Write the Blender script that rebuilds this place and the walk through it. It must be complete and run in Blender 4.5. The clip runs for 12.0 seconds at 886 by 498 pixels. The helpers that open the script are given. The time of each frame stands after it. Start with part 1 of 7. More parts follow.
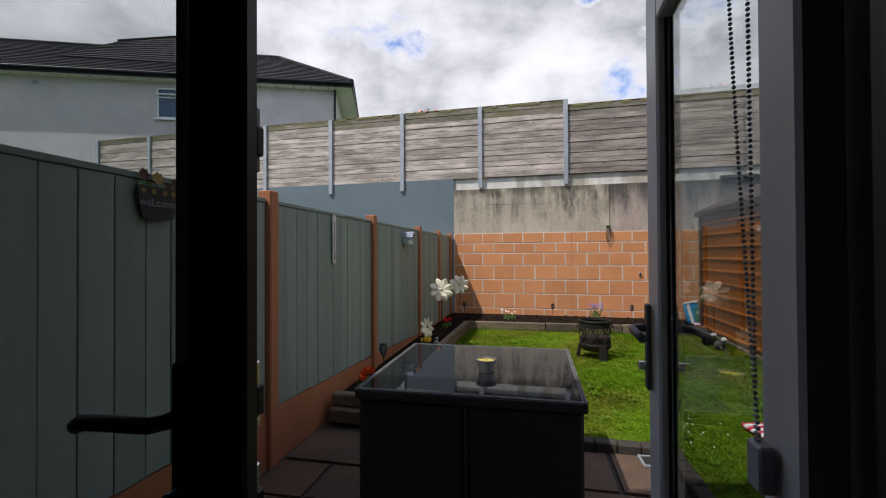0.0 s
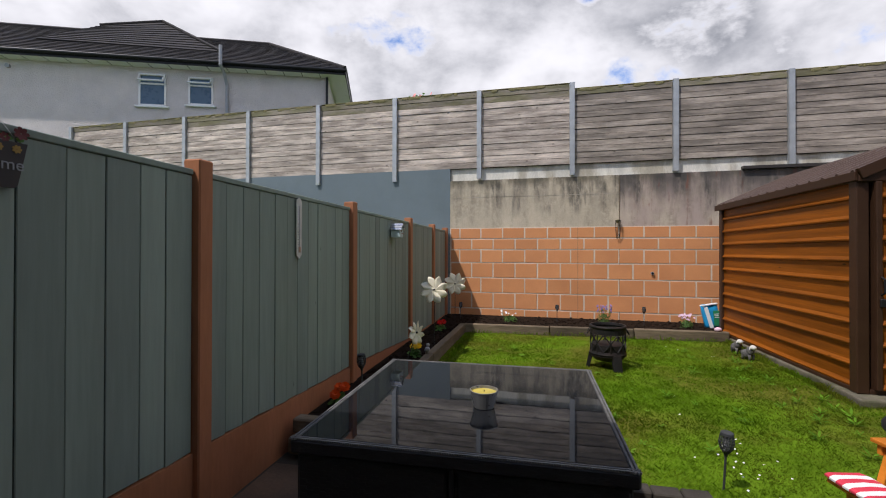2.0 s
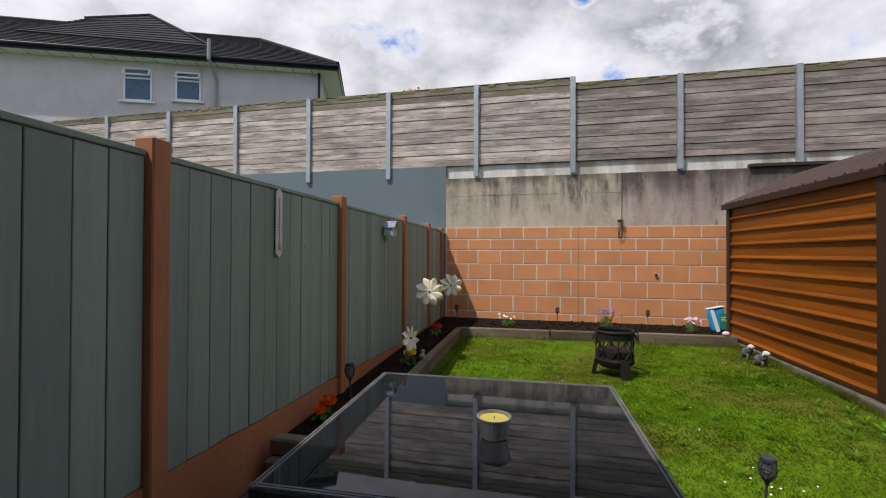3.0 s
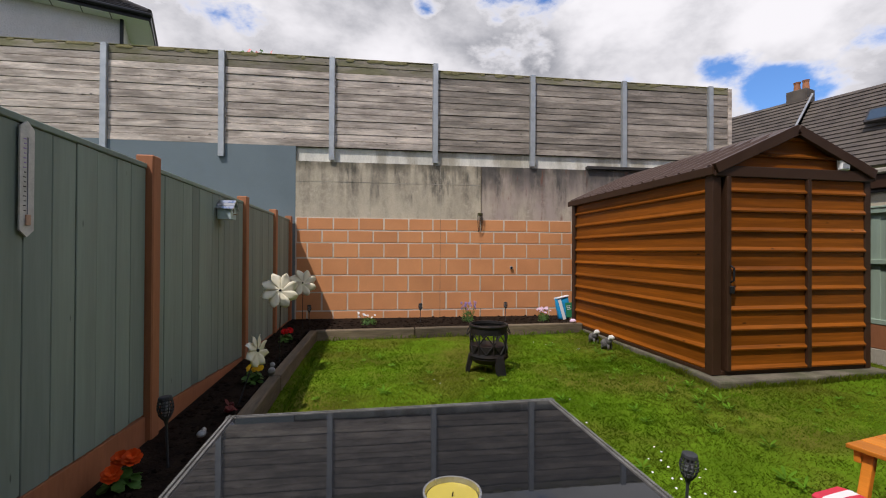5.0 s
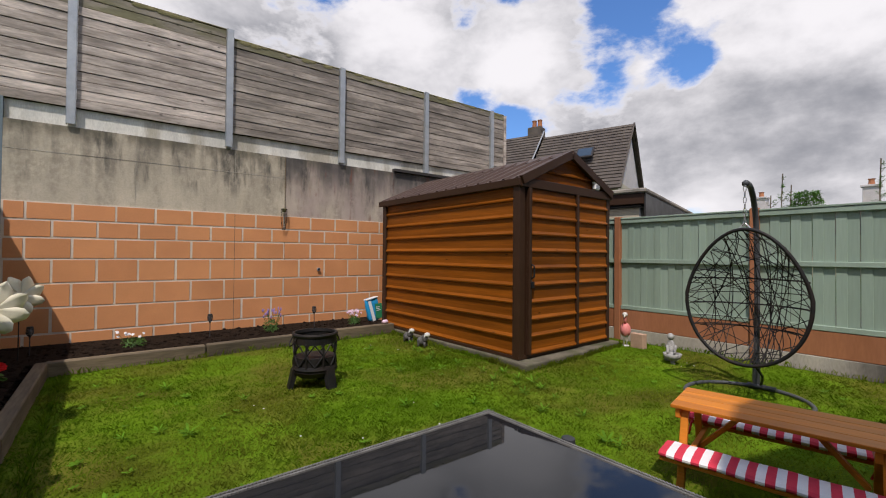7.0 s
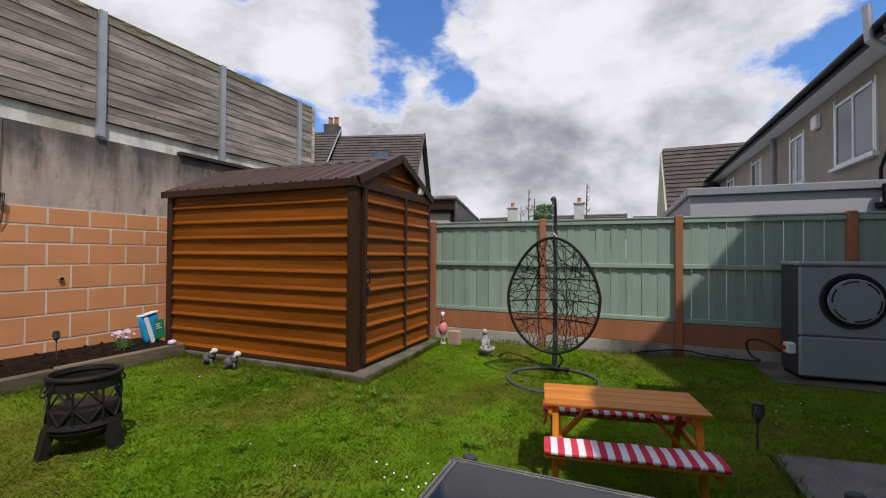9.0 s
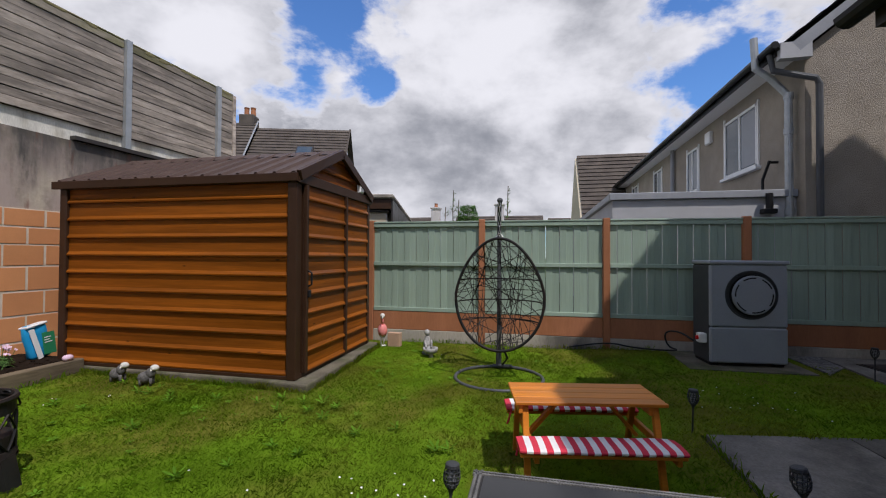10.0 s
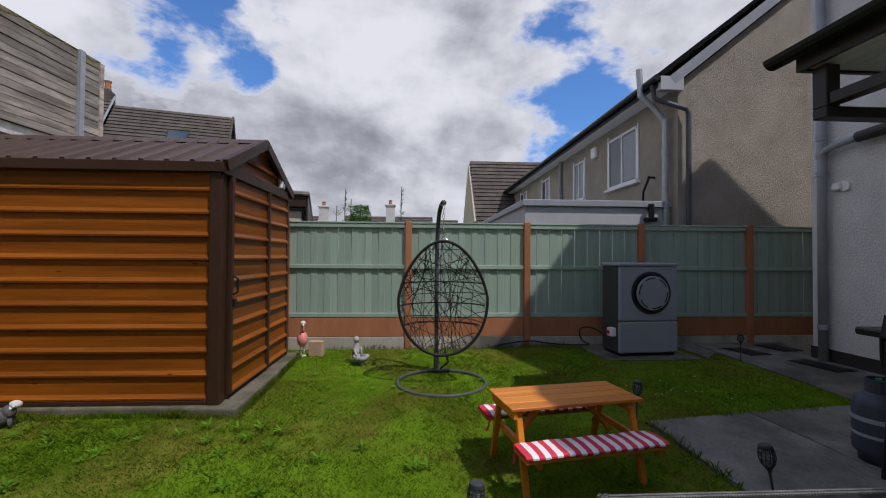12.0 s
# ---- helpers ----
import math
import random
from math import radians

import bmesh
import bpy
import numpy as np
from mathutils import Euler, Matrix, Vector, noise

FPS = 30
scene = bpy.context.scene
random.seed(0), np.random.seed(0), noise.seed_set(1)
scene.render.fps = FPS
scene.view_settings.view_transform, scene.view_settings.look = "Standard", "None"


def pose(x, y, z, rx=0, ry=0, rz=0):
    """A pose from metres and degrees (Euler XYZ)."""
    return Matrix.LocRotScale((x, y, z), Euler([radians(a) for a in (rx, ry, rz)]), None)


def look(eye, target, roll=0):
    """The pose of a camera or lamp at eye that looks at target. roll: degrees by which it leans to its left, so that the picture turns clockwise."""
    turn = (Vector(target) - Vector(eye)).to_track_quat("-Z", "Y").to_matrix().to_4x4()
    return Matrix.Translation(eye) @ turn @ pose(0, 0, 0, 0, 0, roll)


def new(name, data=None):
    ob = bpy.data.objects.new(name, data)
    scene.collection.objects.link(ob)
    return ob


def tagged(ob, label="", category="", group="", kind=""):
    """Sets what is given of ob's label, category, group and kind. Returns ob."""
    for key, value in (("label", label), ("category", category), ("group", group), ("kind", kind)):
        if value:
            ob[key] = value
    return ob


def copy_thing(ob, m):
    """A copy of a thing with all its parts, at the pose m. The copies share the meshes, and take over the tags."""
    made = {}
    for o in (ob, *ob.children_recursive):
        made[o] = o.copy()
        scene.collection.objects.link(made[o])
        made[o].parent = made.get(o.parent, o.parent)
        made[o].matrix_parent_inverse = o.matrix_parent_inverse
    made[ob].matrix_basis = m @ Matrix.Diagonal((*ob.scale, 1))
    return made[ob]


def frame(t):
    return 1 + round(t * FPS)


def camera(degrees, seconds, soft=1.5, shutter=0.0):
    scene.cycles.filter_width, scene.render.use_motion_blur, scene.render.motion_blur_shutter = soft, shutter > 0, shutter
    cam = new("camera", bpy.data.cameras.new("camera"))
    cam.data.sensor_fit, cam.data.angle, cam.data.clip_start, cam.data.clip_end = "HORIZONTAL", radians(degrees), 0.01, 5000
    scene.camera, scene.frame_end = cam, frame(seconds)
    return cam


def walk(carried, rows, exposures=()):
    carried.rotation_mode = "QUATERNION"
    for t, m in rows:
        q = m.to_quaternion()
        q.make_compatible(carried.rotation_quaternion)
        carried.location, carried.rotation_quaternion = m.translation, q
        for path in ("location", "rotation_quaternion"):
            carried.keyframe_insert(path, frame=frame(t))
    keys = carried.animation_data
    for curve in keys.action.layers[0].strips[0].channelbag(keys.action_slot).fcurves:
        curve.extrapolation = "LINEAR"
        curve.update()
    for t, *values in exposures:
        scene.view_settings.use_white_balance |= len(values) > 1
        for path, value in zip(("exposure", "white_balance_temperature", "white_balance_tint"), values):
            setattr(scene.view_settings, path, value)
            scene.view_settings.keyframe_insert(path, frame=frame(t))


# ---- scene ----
cam = camera(92.2, 12.0, 1.1)
PATH = [
    (0, (0.109, 0.092, 1.436), (-0.307, 2.048, 1.458), -0.3),
    (0.5, (0.091, 0.273, 1.405), (-0.325, 2.229, 1.426), -0.2),
    (1, (0.086, 0.468, 1.393), (-0.329, 2.424, 1.413), -0.2),
    (1.5, (0.069, 0.635, 1.393), (-0.344, 2.592, 1.411), -0.1),
    (2, (0.026, 0.852, 1.397), (-0.384, 2.809, 1.409), 0.1),
    (2.5, (-0.024, 1.038, 1.389), (-0.434, 2.996, 1.405), 0.0),
    (2.7, (-0.049, 1.099, 1.382), (-0.454, 3.058, 1.401), 0.1),
    (4.3, (-0.21, 1.679, 1.315), (-0.228, 3.679, 1.325), 0.4),
    (4.5, (-0.267, 1.74, 1.303), (-0.181, 3.738, 1.312), 0.5),
    (5, (-0.367, 1.889, 1.287), (-0.034, 3.861, 1.299), 0.3),
    (5.5, (-0.48, 2.03, 1.283), (0.06, 3.956, 1.3), 0.4),
    (6, (-0.568, 2.157, 1.282), (0.183, 4.01, 1.303), 0.3),
    (6.5, (-0.678, 2.28, 1.282), (0.31, 4.019, 1.305), 0.4),
    (7, (-0.761, 2.417, 1.258), (0.493, 3.975, 1.286), 0.5),
    (7.2, (-0.793, 2.474, 1.256), (0.549, 3.957, 1.284), 0.4),
    (8.8, (-0.865, 2.996, 1.319), (0.942, 3.852, 1.345), 0.5),
    (9, (-0.892, 3.05, 1.321), (0.951, 3.826, 1.351), 0.4),
    (9.5, (-0.919, 3.193, 1.331), (0.993, 3.781, 1.361), 0.4),
    (10, (-0.905, 3.368, 1.326), (1.049, 3.792, 1.357), 0.3),
    (10.5, (-0.876, 3.544, 1.328), (1.1, 3.85, 1.358), 0.4),
    (11, (-0.85, 3.712, 1.327), (1.143, 3.88, 1.361), 0.3),
    (11.5, (-0.827, 3.873, 1.334), (1.172, 3.907, 1.37), 0.3),
    (12, (-0.81, 4.05, 1.351), (1.187, 3.936, 1.387), 0.4),
]
# seconds, stops, kelvin, tint
EXPOSURES = [(0.0, -0.33, 6250, 15), (5.0, -0.44, 6450, 15), (7.0, -0.47, 6500, 15), (9.5, -0.55, 6250, 15), (10.5, -0.63, 6200, 15), (12.0, -0.72, 6100, 15)]
walk(cam, [(t, look(eye, target, roll)) for t, eye, target, roll in PATH], EXPOSURES)

# ---- light: sky with broken cloud, one sun ----
SUN_TRAVEL = Vector((0.43, 0.42, -1.0)).normalized()
world = bpy.data.worlds.new("sky")
scene.world = world
world.use_nodes = True


def build_sky():
    nt = world.node_tree
    nt.nodes.clear()
    N, L = nt.nodes.new, nt.links.new
    out, bg = N("ShaderNodeOutputWorld"), N("ShaderNodeBackground")
    sky = N("ShaderNodeTexSky")
    sky.sky_type, sky.sun_disc = "NISHITA", False
    sky.sun_elevation = math.asin(-SUN_TRAVEL.z)
    sky.sun_rotation = math.atan2(-SUN_TRAVEL.x, -SUN_TRAVEL.y)
    sky.air_density, sky.dust_density, sky.ozone_density = 1.2, 0.2, 3.5
    tc, sep = N("ShaderNodeTexCoord"), N("ShaderNodeSeparateXYZ")
    L(tc.outputs["Generated"], sep.inputs[0])
    flat = N("ShaderNodeVectorMath")
    flat.operation = "MULTIPLY"
    L(tc.outputs["Generated"], flat.inputs[0])
    flat.inputs[1].default_value = (1, 1, 1.7)
    off = N("ShaderNodeVectorMath")
    L(flat.outputs[0], off.inputs[0])
    off.inputs[1].default_value = CLOUD_SHIFT

    def noise_of(scale, detail, rough, dist=0.0):
        n = N("ShaderNodeTexNoise")
        n.inputs["Scale"].default_value, n.inputs["Detail"].default_value = scale, detail
        n.inputs["Roughness"].default_value, n.inputs["Distortion"].default_value = rough, dist
        L(off.outputs[0], n.inputs["Vector"])
        return n.outputs["Fac"]

    def ramp(src, lo, hi):
        r = N("ShaderNodeMapRange")
        r.interpolation_type = "SMOOTHSTEP"
        L(src, r.inputs[0])
        r.inputs[1].default_value, r.inputs[2].default_value = lo, hi
        return r.outputs[0]

    def banks(src, rows):
        """Gather or part the cloud round given bearings: degrees east of y, degrees up, spread, weight."""
        for az, el, spread, weight in rows:
            a, e = radians(az), radians(el)
            d = N("ShaderNodeVectorMath")
            d.operation = "DISTANCE"
            L(tc.outputs["Generated"], d.inputs[0])
            d.inputs[1].default_value = (math.sin(a) * math.cos(e), math.cos(a) * math.cos(e), math.sin(e))
            r = N("ShaderNodeMapRange")
            r.interpolation_type = "SMOOTHSTEP"
            L(d.outputs["Value"], r.inputs[0])
            for k, v in zip((1, 2, 3, 4), (0.0, 2 * math.sin(radians(spread) / 2), weight, 0.0)):
                r.inputs[k].default_value = v
            plus = N("ShaderNodeMath")
            L(src, plus.inputs[0])
            L(r.outputs[0], plus.inputs[1])
            src = plus.outputs[0]
        return src

    def stretch(src, gain):
        r = N("ShaderNodeMapRange")
        r.clamp = False
        L(src, r.inputs[0])
        for k, v in zip((1, 2, 3, 4), (0.0, 1.0, 0.5 - gain / 2, 0.5 + gain / 2)):
            r.inputs[k].default_value = v
        return r.outputs[0]

    body = banks(stretch(noise_of(3.3, 12, 0.57, 0.1), 1.6), CLOUD_BANKS)
    open_top = N("ShaderNodeMath")
    open_top.operation = "MULTIPLY_ADD"
    L(ramp(sep.outputs[2], 0.58, 0.92), open_top.inputs[0])
    open_top.inputs[1].default_value = -0.09
    L(body, open_top.inputs[2])
    body = open_top.outputs[0]
    cover = ramp(body, 0.34, 0.50)
    edge = N("ShaderNodeMath")
    edge.operation = "SUBTRACT"
    edge.inputs[0].default_value = 1.0
    L(ramp(body, 0.40, 0.62), edge.inputs[1])
    top = N("ShaderNodeMath")
    top.operation = "MAXIMUM"
    L(edge.outputs[0], top.inputs[0])
    L(ramp(banks(stretch(noise_of(4.4, 12, 0.57, 0.1), 1.3), CLOUD_TONES), 0.10, 0.74), top.inputs[1])
    shade = top.outputs[0]
    tone = N("ShaderNodeMix")
    tone.data_type = "RGBA"
    L(shade, tone.inputs[0])
    tone.inputs[6].default_value, tone.inputs[7].default_value = CLOUD_DARK, CLOUD_LIGHT
    blue = N("ShaderNodeVectorMath")
    blue.operation = "MULTIPLY"
    L(sky.outputs[0], blue.inputs[0])
    blue.inputs[1].default_value = (0.115, 0.165, 0.225)
    mix = N("ShaderNodeMix")
    mix.data_type = "RGBA"
    L(cover, mix.inputs[0])
    L(blue.outputs[0], mix.inputs[6])
    L(tone.outputs[2], mix.inputs[7])
    L(mix.outputs[2], bg.inputs[0])
    bg.inputs[1].default_value = 1.0
    L(bg.outputs[0], out.inputs[0])


CLOUD_SHIFT = (7.4, 2.2, 1.0)
CLOUD_DARK, CLOUD_LIGHT = (0.42, 0.44, 0.48, 1), (1.27, 1.27, 1.28, 1)
# gaps of blue, then full cloud
CLOUD_BANKS = [(60, 26, 7.5, -0.22), (62, 32, 7, -0.2), (60, 20, 4, -0.16), (47.5, 17, 4, -0.22), (41, 29, 3, -0.2), (103, 28, 4, -0.1), (113, 20, 6.5, -0.24), (6.5, 30, 2.5, -0.2),
               (48, 25, 8, 0.16), (34, 25, 11, 0.24), (84, 22, 20, 0.27), (-10, 24, 22, 0.25), (-40, 24, 22, 0.25), (18, 24, 13, 0.22), (76, 12, 16, 0.16), (100, 33, 9, 0.12)]
CLOUD_TONES = [(48, 26, 8, 0.25), (35, 27, 8, 0.12), (84, 25, 14, 0.34), (-10, 25, 14, 0.14), (18, 24, 11, -0.1), (84, 10, 12, -0.18), (76, 13, 11, -0.18), (-54, 23, 16, -0.12), (15, 23, 9, -0.1), (48, 18, 5, -0.2)]
build_sky()
sun = new("sun", bpy.data.lights.new("sun", "SUN"))
sun.data.energy, sun.data.angle, sun.data.color = 5.0, radians(0.6), (1.0, 0.95, 0.87)
sun.matrix_world = look((0, 0, 30), Vector((0, 0, 30)) + SUN_TRAVEL)

# ---- materials ----
def mat(name, color, rough=0.6, metal=0.0, var=0.25, scale=6.0, fine=60.0, bump=0.15, dist=0.004, second=None, amount=0.5,
        stretch=(1, 1, 1), rand=0.0, spec=0.22, lo=0.42, hi=0.62, coat=0.0):
    """A surface: base colour varied at two scales, an optional second colour in patches, fine relief, some change from piece to piece."""
    m = bpy.data.materials.new(name)
    m.use_nodes = True
    nt = m.node_tree
    N, L = nt.nodes.new, nt.links.new
    p = nt.nodes["Principled BSDF"]
    p.inputs["Roughness"].default_value, p.inputs["Metallic"].default_value = rough, metal
    p.inputs["Specular IOR Level"].default_value = spec
    p.inputs["Coat Weight"].default_value = coat
    tc, mp = N("ShaderNodeTexCoord"), N("ShaderNodeMapping")
    L(tc.outputs["Object"], mp.inputs["Vector"])
    mp.inputs["Scale"].default_value = stretch
    info = N("ShaderNodeObjectInfo")
    jump = N("ShaderNodeVectorMath")
    jump.operation = "SCALE"
    jump.inputs[0].default_value = (17.3, 9.1, 23.7)
    L(info.outputs["Random"], jump.inputs["Scale"])
    L(jump.outputs[0], mp.inputs["Location"])

    def nz(s, d=5.0):
        n = N("ShaderNodeTexNoise")
        n.inputs["Scale"].default_value, n.inputs["Detail"].default_value = s, d
        n.inputs["Roughness"].default_value = 0.6
        L(mp.outputs[0], n.inputs["Vector"])
        return n.outputs["Fac"]

    def rng(src, a, b, c, d, smooth=False):
        r = N("ShaderNodeMapRange")
        r.interpolation_type = "SMOOTHSTEP" if smooth else "LINEAR"
        L(src, r.inputs[0])
        for k, v in zip((1, 2, 3, 4), (a, b, c, d)):
            r.inputs[k].default_value = v
        return r.outputs[0]

    def mul(a, b):
        r = N("ShaderNodeMath")
        r.operation = "MULTIPLY"
        L(a, r.inputs[0])
        L(b, r.inputs[1])
        return r.outputs[0]

    big, small = nz(scale), nz(fine, 3.0)
    f = mul(rng(big, 0.3, 0.7, 1 - var, 1 + var), rng(small, 0.3, 0.7, 1 - var * 0.5, 1 + var * 0.5))
    if rand:
        f = mul(f, rng(info.outputs["Random"], 0, 1, 1 - rand, 1 + rand))
    base = N("ShaderNodeMix")
    base.data_type = "RGBA"
    base.inputs[6].default_value = (*color, 1)
    base.inputs[7].default_value = (*(second or color), 1)
    L(rng(nz(scale * 0.55, 7.0), lo, hi, 0, amount if second else 0, True), base.inputs[0])
    tint = N("ShaderNodeVectorMath")
    tint.operation = "SCALE"
    L(base.outputs[2], tint.inputs[0])
    L(f, tint.inputs["Scale"])
    L(tint.outputs[0], p.inputs["Base Color"])
    if rough > 0.06:
        L(rng(big, 0.3, 0.7, max(0.02, rough - 0.08), min(1, rough + 0.08)), p.inputs["Roughness"])
    if bump:
        b = N("ShaderNodeBump")
        b.inputs["Strength"].default_value, b.inputs["Distance"].default_value = bump, dist
        L(small, b.inputs["Height"])
        L(b.outputs[0], p.inputs["Normal"])
    return m


def clear_glass(name, tint=(0.9, 0.95, 0.94), rough=0.0):
    m = bpy.data.materials.new(name)
    m.use_nodes = True
    p = m.node_tree.nodes["Principled BSDF"]
    p.inputs["Base Color"].default_value = (*tint, 1)
    p.inputs["Roughness"].default_value = rough
    p.inputs["Transmission Weight"].default_value = 1.0
    p.inputs["IOR"].default_value = 1.45
    return m


SAGE = mat("sage_painted_timber", (0.242, 0.295, 0.246), 0.62, var=0.12, scale=2.5, fine=38, stretch=(1, 1, 0.08), rand=0.10, bump=0.25, second=(0.15, 0.18, 0.168), amount=0.35, dist=0.003)
SAGE_R = mat("pale_sage_painted_timber", (0.29, 0.37, 0.295), 0.6, var=0.10, scale=2.5, fine=38, stretch=(1, 1, 0.08), rand=0.07, bump=0.2)
TERRA = mat("terracotta_fence_paint", (0.37, 0.150, 0.070), 0.65, var=0.14, scale=3, fine=45, stretch=(1, 1, 0.2), bump=0.2, rand=0.06, second=(0.36, 0.15, 0.08), amount=0.4)
BRICK = mat("terracotta_masonry_paint", (0.64, 0.285, 0.12), 0.75, var=0.07, scale=1.6, fine=70, bump=0.35, rand=0.05, second=(0.56, 0.235, 0.10), amount=0.5)
MORTAR = mat("pale_mortar", (0.63, 0.545, 0.44), 0.85, var=0.15, scale=4, fine=80, bump=0.3)
CONC_OLD = mat("weathered_concrete", (0.42, 0.38, 0.315), 0.85, var=0.22, scale=1.1, fine=55, stretch=(1.0, 1, 0.30), bump=0.35, second=(0.085, 0.078, 0.07), amount=0.85, lo=0.47, hi=0.66)
CONC_PALE = mat("pale_concrete", (0.66, 0.64, 0.57), 0.85, var=0.2, scale=2.2, fine=45, stretch=(1.6, 1, 0.5), bump=0.3, second=(0.33, 0.29, 0.215), amount=0.75, lo=0.45, hi=0.6)
GREYPAINT = mat("slate_grey_masonry_paint", (0.155, 0.195, 0.215), 0.7, var=0.07, scale=1.0, fine=60, bump=0.25, second=(0.12, 0.15, 0.17), amount=0.4)
OLDWOOD = mat("silvered_softwood", (0.54, 0.465, 0.40), 0.8, var=0.34, scale=4.2, fine=24, stretch=(0.5, 1, 3.2), rand=0.17, bump=0.4, second=(0.17, 0.14, 0.115), amount=0.6, dist=0.005)
OLDWOOD_DARK = mat("greyed_softwood", (0.33, 0.285, 0.24), 0.8, var=0.36, scale=3.8, fine=24, stretch=(0.5, 1, 3.2), rand=0.2, bump=0.4, second=(0.11, 0.095, 0.08), amount=0.6, dist=0.005)
OLDWOOD_MOSS = mat("green_tinged_softwood", (0.24, 0.21, 0.165), 0.85, var=0.3, scale=3.5, fine=26, stretch=(0.5, 1, 2.0), rand=0.15, bump=0.45, second=(0.15, 0.145, 0.07), amount=0.75, lo=0.42, hi=0.58, dist=0.006)
MOSS = mat("mossy_wood", (0.16, 0.15, 0.06), 0.9, var=0.35, scale=7, fine=60, stretch=(0.3, 1, 1), bump=0.5, second=(0.28, 0.23, 0.15), amount=0.6)
GALV = mat("galvanised_steel", (0.42, 0.44, 0.45), 0.5, 0.55, var=0.12, scale=8, fine=80, bump=0.08)
SLEEPER = mat("grey_timber_sleeper", (0.17, 0.13, 0.085), 0.85, var=0.45, scale=3, fine=35, stretch=(0.15, 1, 1), bump=0.5, rand=0.1, second=(0.08, 0.068, 0.048), amount=0.6, dist=0.008)
SOIL = mat("dark_soil", (0.020, 0.0135, 0.0095), 0.95, var=0.5, scale=9, fine=60, bump=1.0, dist=0.02, spec=0.04)
GRASS = mat("lawn_blades", (0.105, 0.192, 0.008), 0.7, var=0.42, scale=1.3, fine=14, bump=0, second=(0.175, 0.19, 0.022), amount=0.8, spec=0.0)
TURF = mat("lawn_turf", (0.10, 0.175, 0.009), 0.9, var=0.35, scale=1.6, fine=70, bump=0.8, second=(0.12, 0.105, 0.02), amount=0.8, dist=0.01, spec=0.0)
WEED = mat("lawn_weed_leaf", (0.13, 0.27, 0.02), 0.6, var=0.3, scale=6, fine=30, bump=0.1, spec=0.05)
LEAF = mat("garden_leaf", (0.09, 0.19, 0.04), 0.5, var=0.25, scale=5, fine=30, bump=0.1)
FLAG = mat("brown_sandstone_flag", (0.115, 0.071, 0.045), 0.55, var=0.25, scale=3, fine=50, bump=0.4, rand=0.1, second=(0.075, 0.055, 0.04), amount=0.6)
JOINT = mat("dark_joint_sand", (0.06, 0.052, 0.042), 0.95, var=0.3, scale=8, fine=70, bump=0.5)
KERB = mat("charcoal_block_kerb", (0.05, 0.043, 0.035), 0.85, var=0.25, scale=6, fine=70, bump=0.4, rand=0.15)
SLAB = mat("poured_concrete_path", (0.185, 0.17, 0.146), 0.85, var=0.38, scale=2.6, fine=60, bump=0.3, second=(0.09, 0.082, 0.066), amount=0.8)
SLAB_BROWN = mat("earthy_concrete_base", (0.14, 0.122, 0.09), 0.9, var=0.35, scale=4, fine=60, bump=0.5, second=(0.075, 0.078, 0.04), amount=0.85)
RATTAN = mat("charcoal_rattan", (0.036, 0.034, 0.034), 0.6, var=0.25, scale=12, fine=90, bump=0.6, stretch=(1, 1, 2.5))
RATTAN_TOP = mat("dusty_charcoal_rattan", (0.17, 0.165, 0.155), 0.7, var=0.35, scale=14, fine=90, bump=0.4)
TABLEGLASS = mat("dark_table_glass", (0.012, 0.013, 0.015), 0.02, var=0.02, fine=7, bump=0.006, dist=0.02, spec=0.32)
SHEDWOOD = mat("golden_oak_print_steel", (0.24, 0.069, 0.006), 0.38, var=0.32, scale=3.4, fine=24, stretch=(0.14, 0.14, 4.0), bump=0.05, second=(0.12, 0.037, 0.005), amount=0.55, rand=0.06, spec=0.12)
BROWN = mat("chocolate_brown_steel", (0.045, 0.022, 0.012), 0.42, var=0.12, scale=5, fine=60, bump=0.08)
ROOFBROWN = mat("brown_roof_steel", (0.075, 0.047, 0.036), 0.45, var=0.12, scale=3, fine=40, bump=0.08)
TILE = mat("brown_grey_roof_tile", (0.085, 0.070, 0.060), 0.85, var=0.25, scale=2.5, fine=30, bump=0.4, second=(0.125, 0.105, 0.085), amount=0.5)
TILE_DARK = mat("charcoal_roof_tile", (0.032, 0.029, 0.029), 0.8, var=0.25, scale=2.5, fine=30, bump=0.35, second=(0.05, 0.043, 0.04), amount=0.5)
DASH_WHITE = mat("white_pebbledash", (0.58, 0.535, 0.52), 0.9, var=0.1, scale=1.3, fine=26, bump=0.9, dist=0.03)
DASH_CREAM = mat("cream_pebbledash", (0.34, 0.295, 0.24), 0.9, var=0.18, scale=1.3, fine=62, bump=1.0, dist=0.016, second=(0.29, 0.255, 0.215), amount=0.5)
DASH_GREY = mat("grey_white_roughcast", (0.62, 0.61, 0.61), 0.9, var=0.1, scale=1.5, fine=40, bump=0.9, dist=0.02)
SMOOTH_GREY = mat("pale_grey_render", (0.42, 0.42, 0.43), 0.8, var=0.08, scale=2, fine=60, bump=0.15)
CREAM = mat("cream_render", (0.50, 0.44, 0.33), 0.85, var=0.1, scale=2, fine=60, bump=0.2)
UPVC = mat("white_upvc", (0.78, 0.78, 0.77), 0.35, var=0.03, scale=3, fine=60, bump=0.02)
UPVC_GREY = mat("pale_grey_door_upvc", (0.55, 0.55, 0.56), 0.35, var=0.05, scale=3, fine=60, bump=0.02)
DARKFRAME = mat("dark_door_frame", (0.045, 0.04, 0.038), 0.4, var=0.08, scale=3, fine=60, bump=0.03)
TORCH = mat("dark_grey_torch_plastic", (0.045, 0.047, 0.05), 0.5, var=0.12, scale=8, fine=80, bump=0.05)
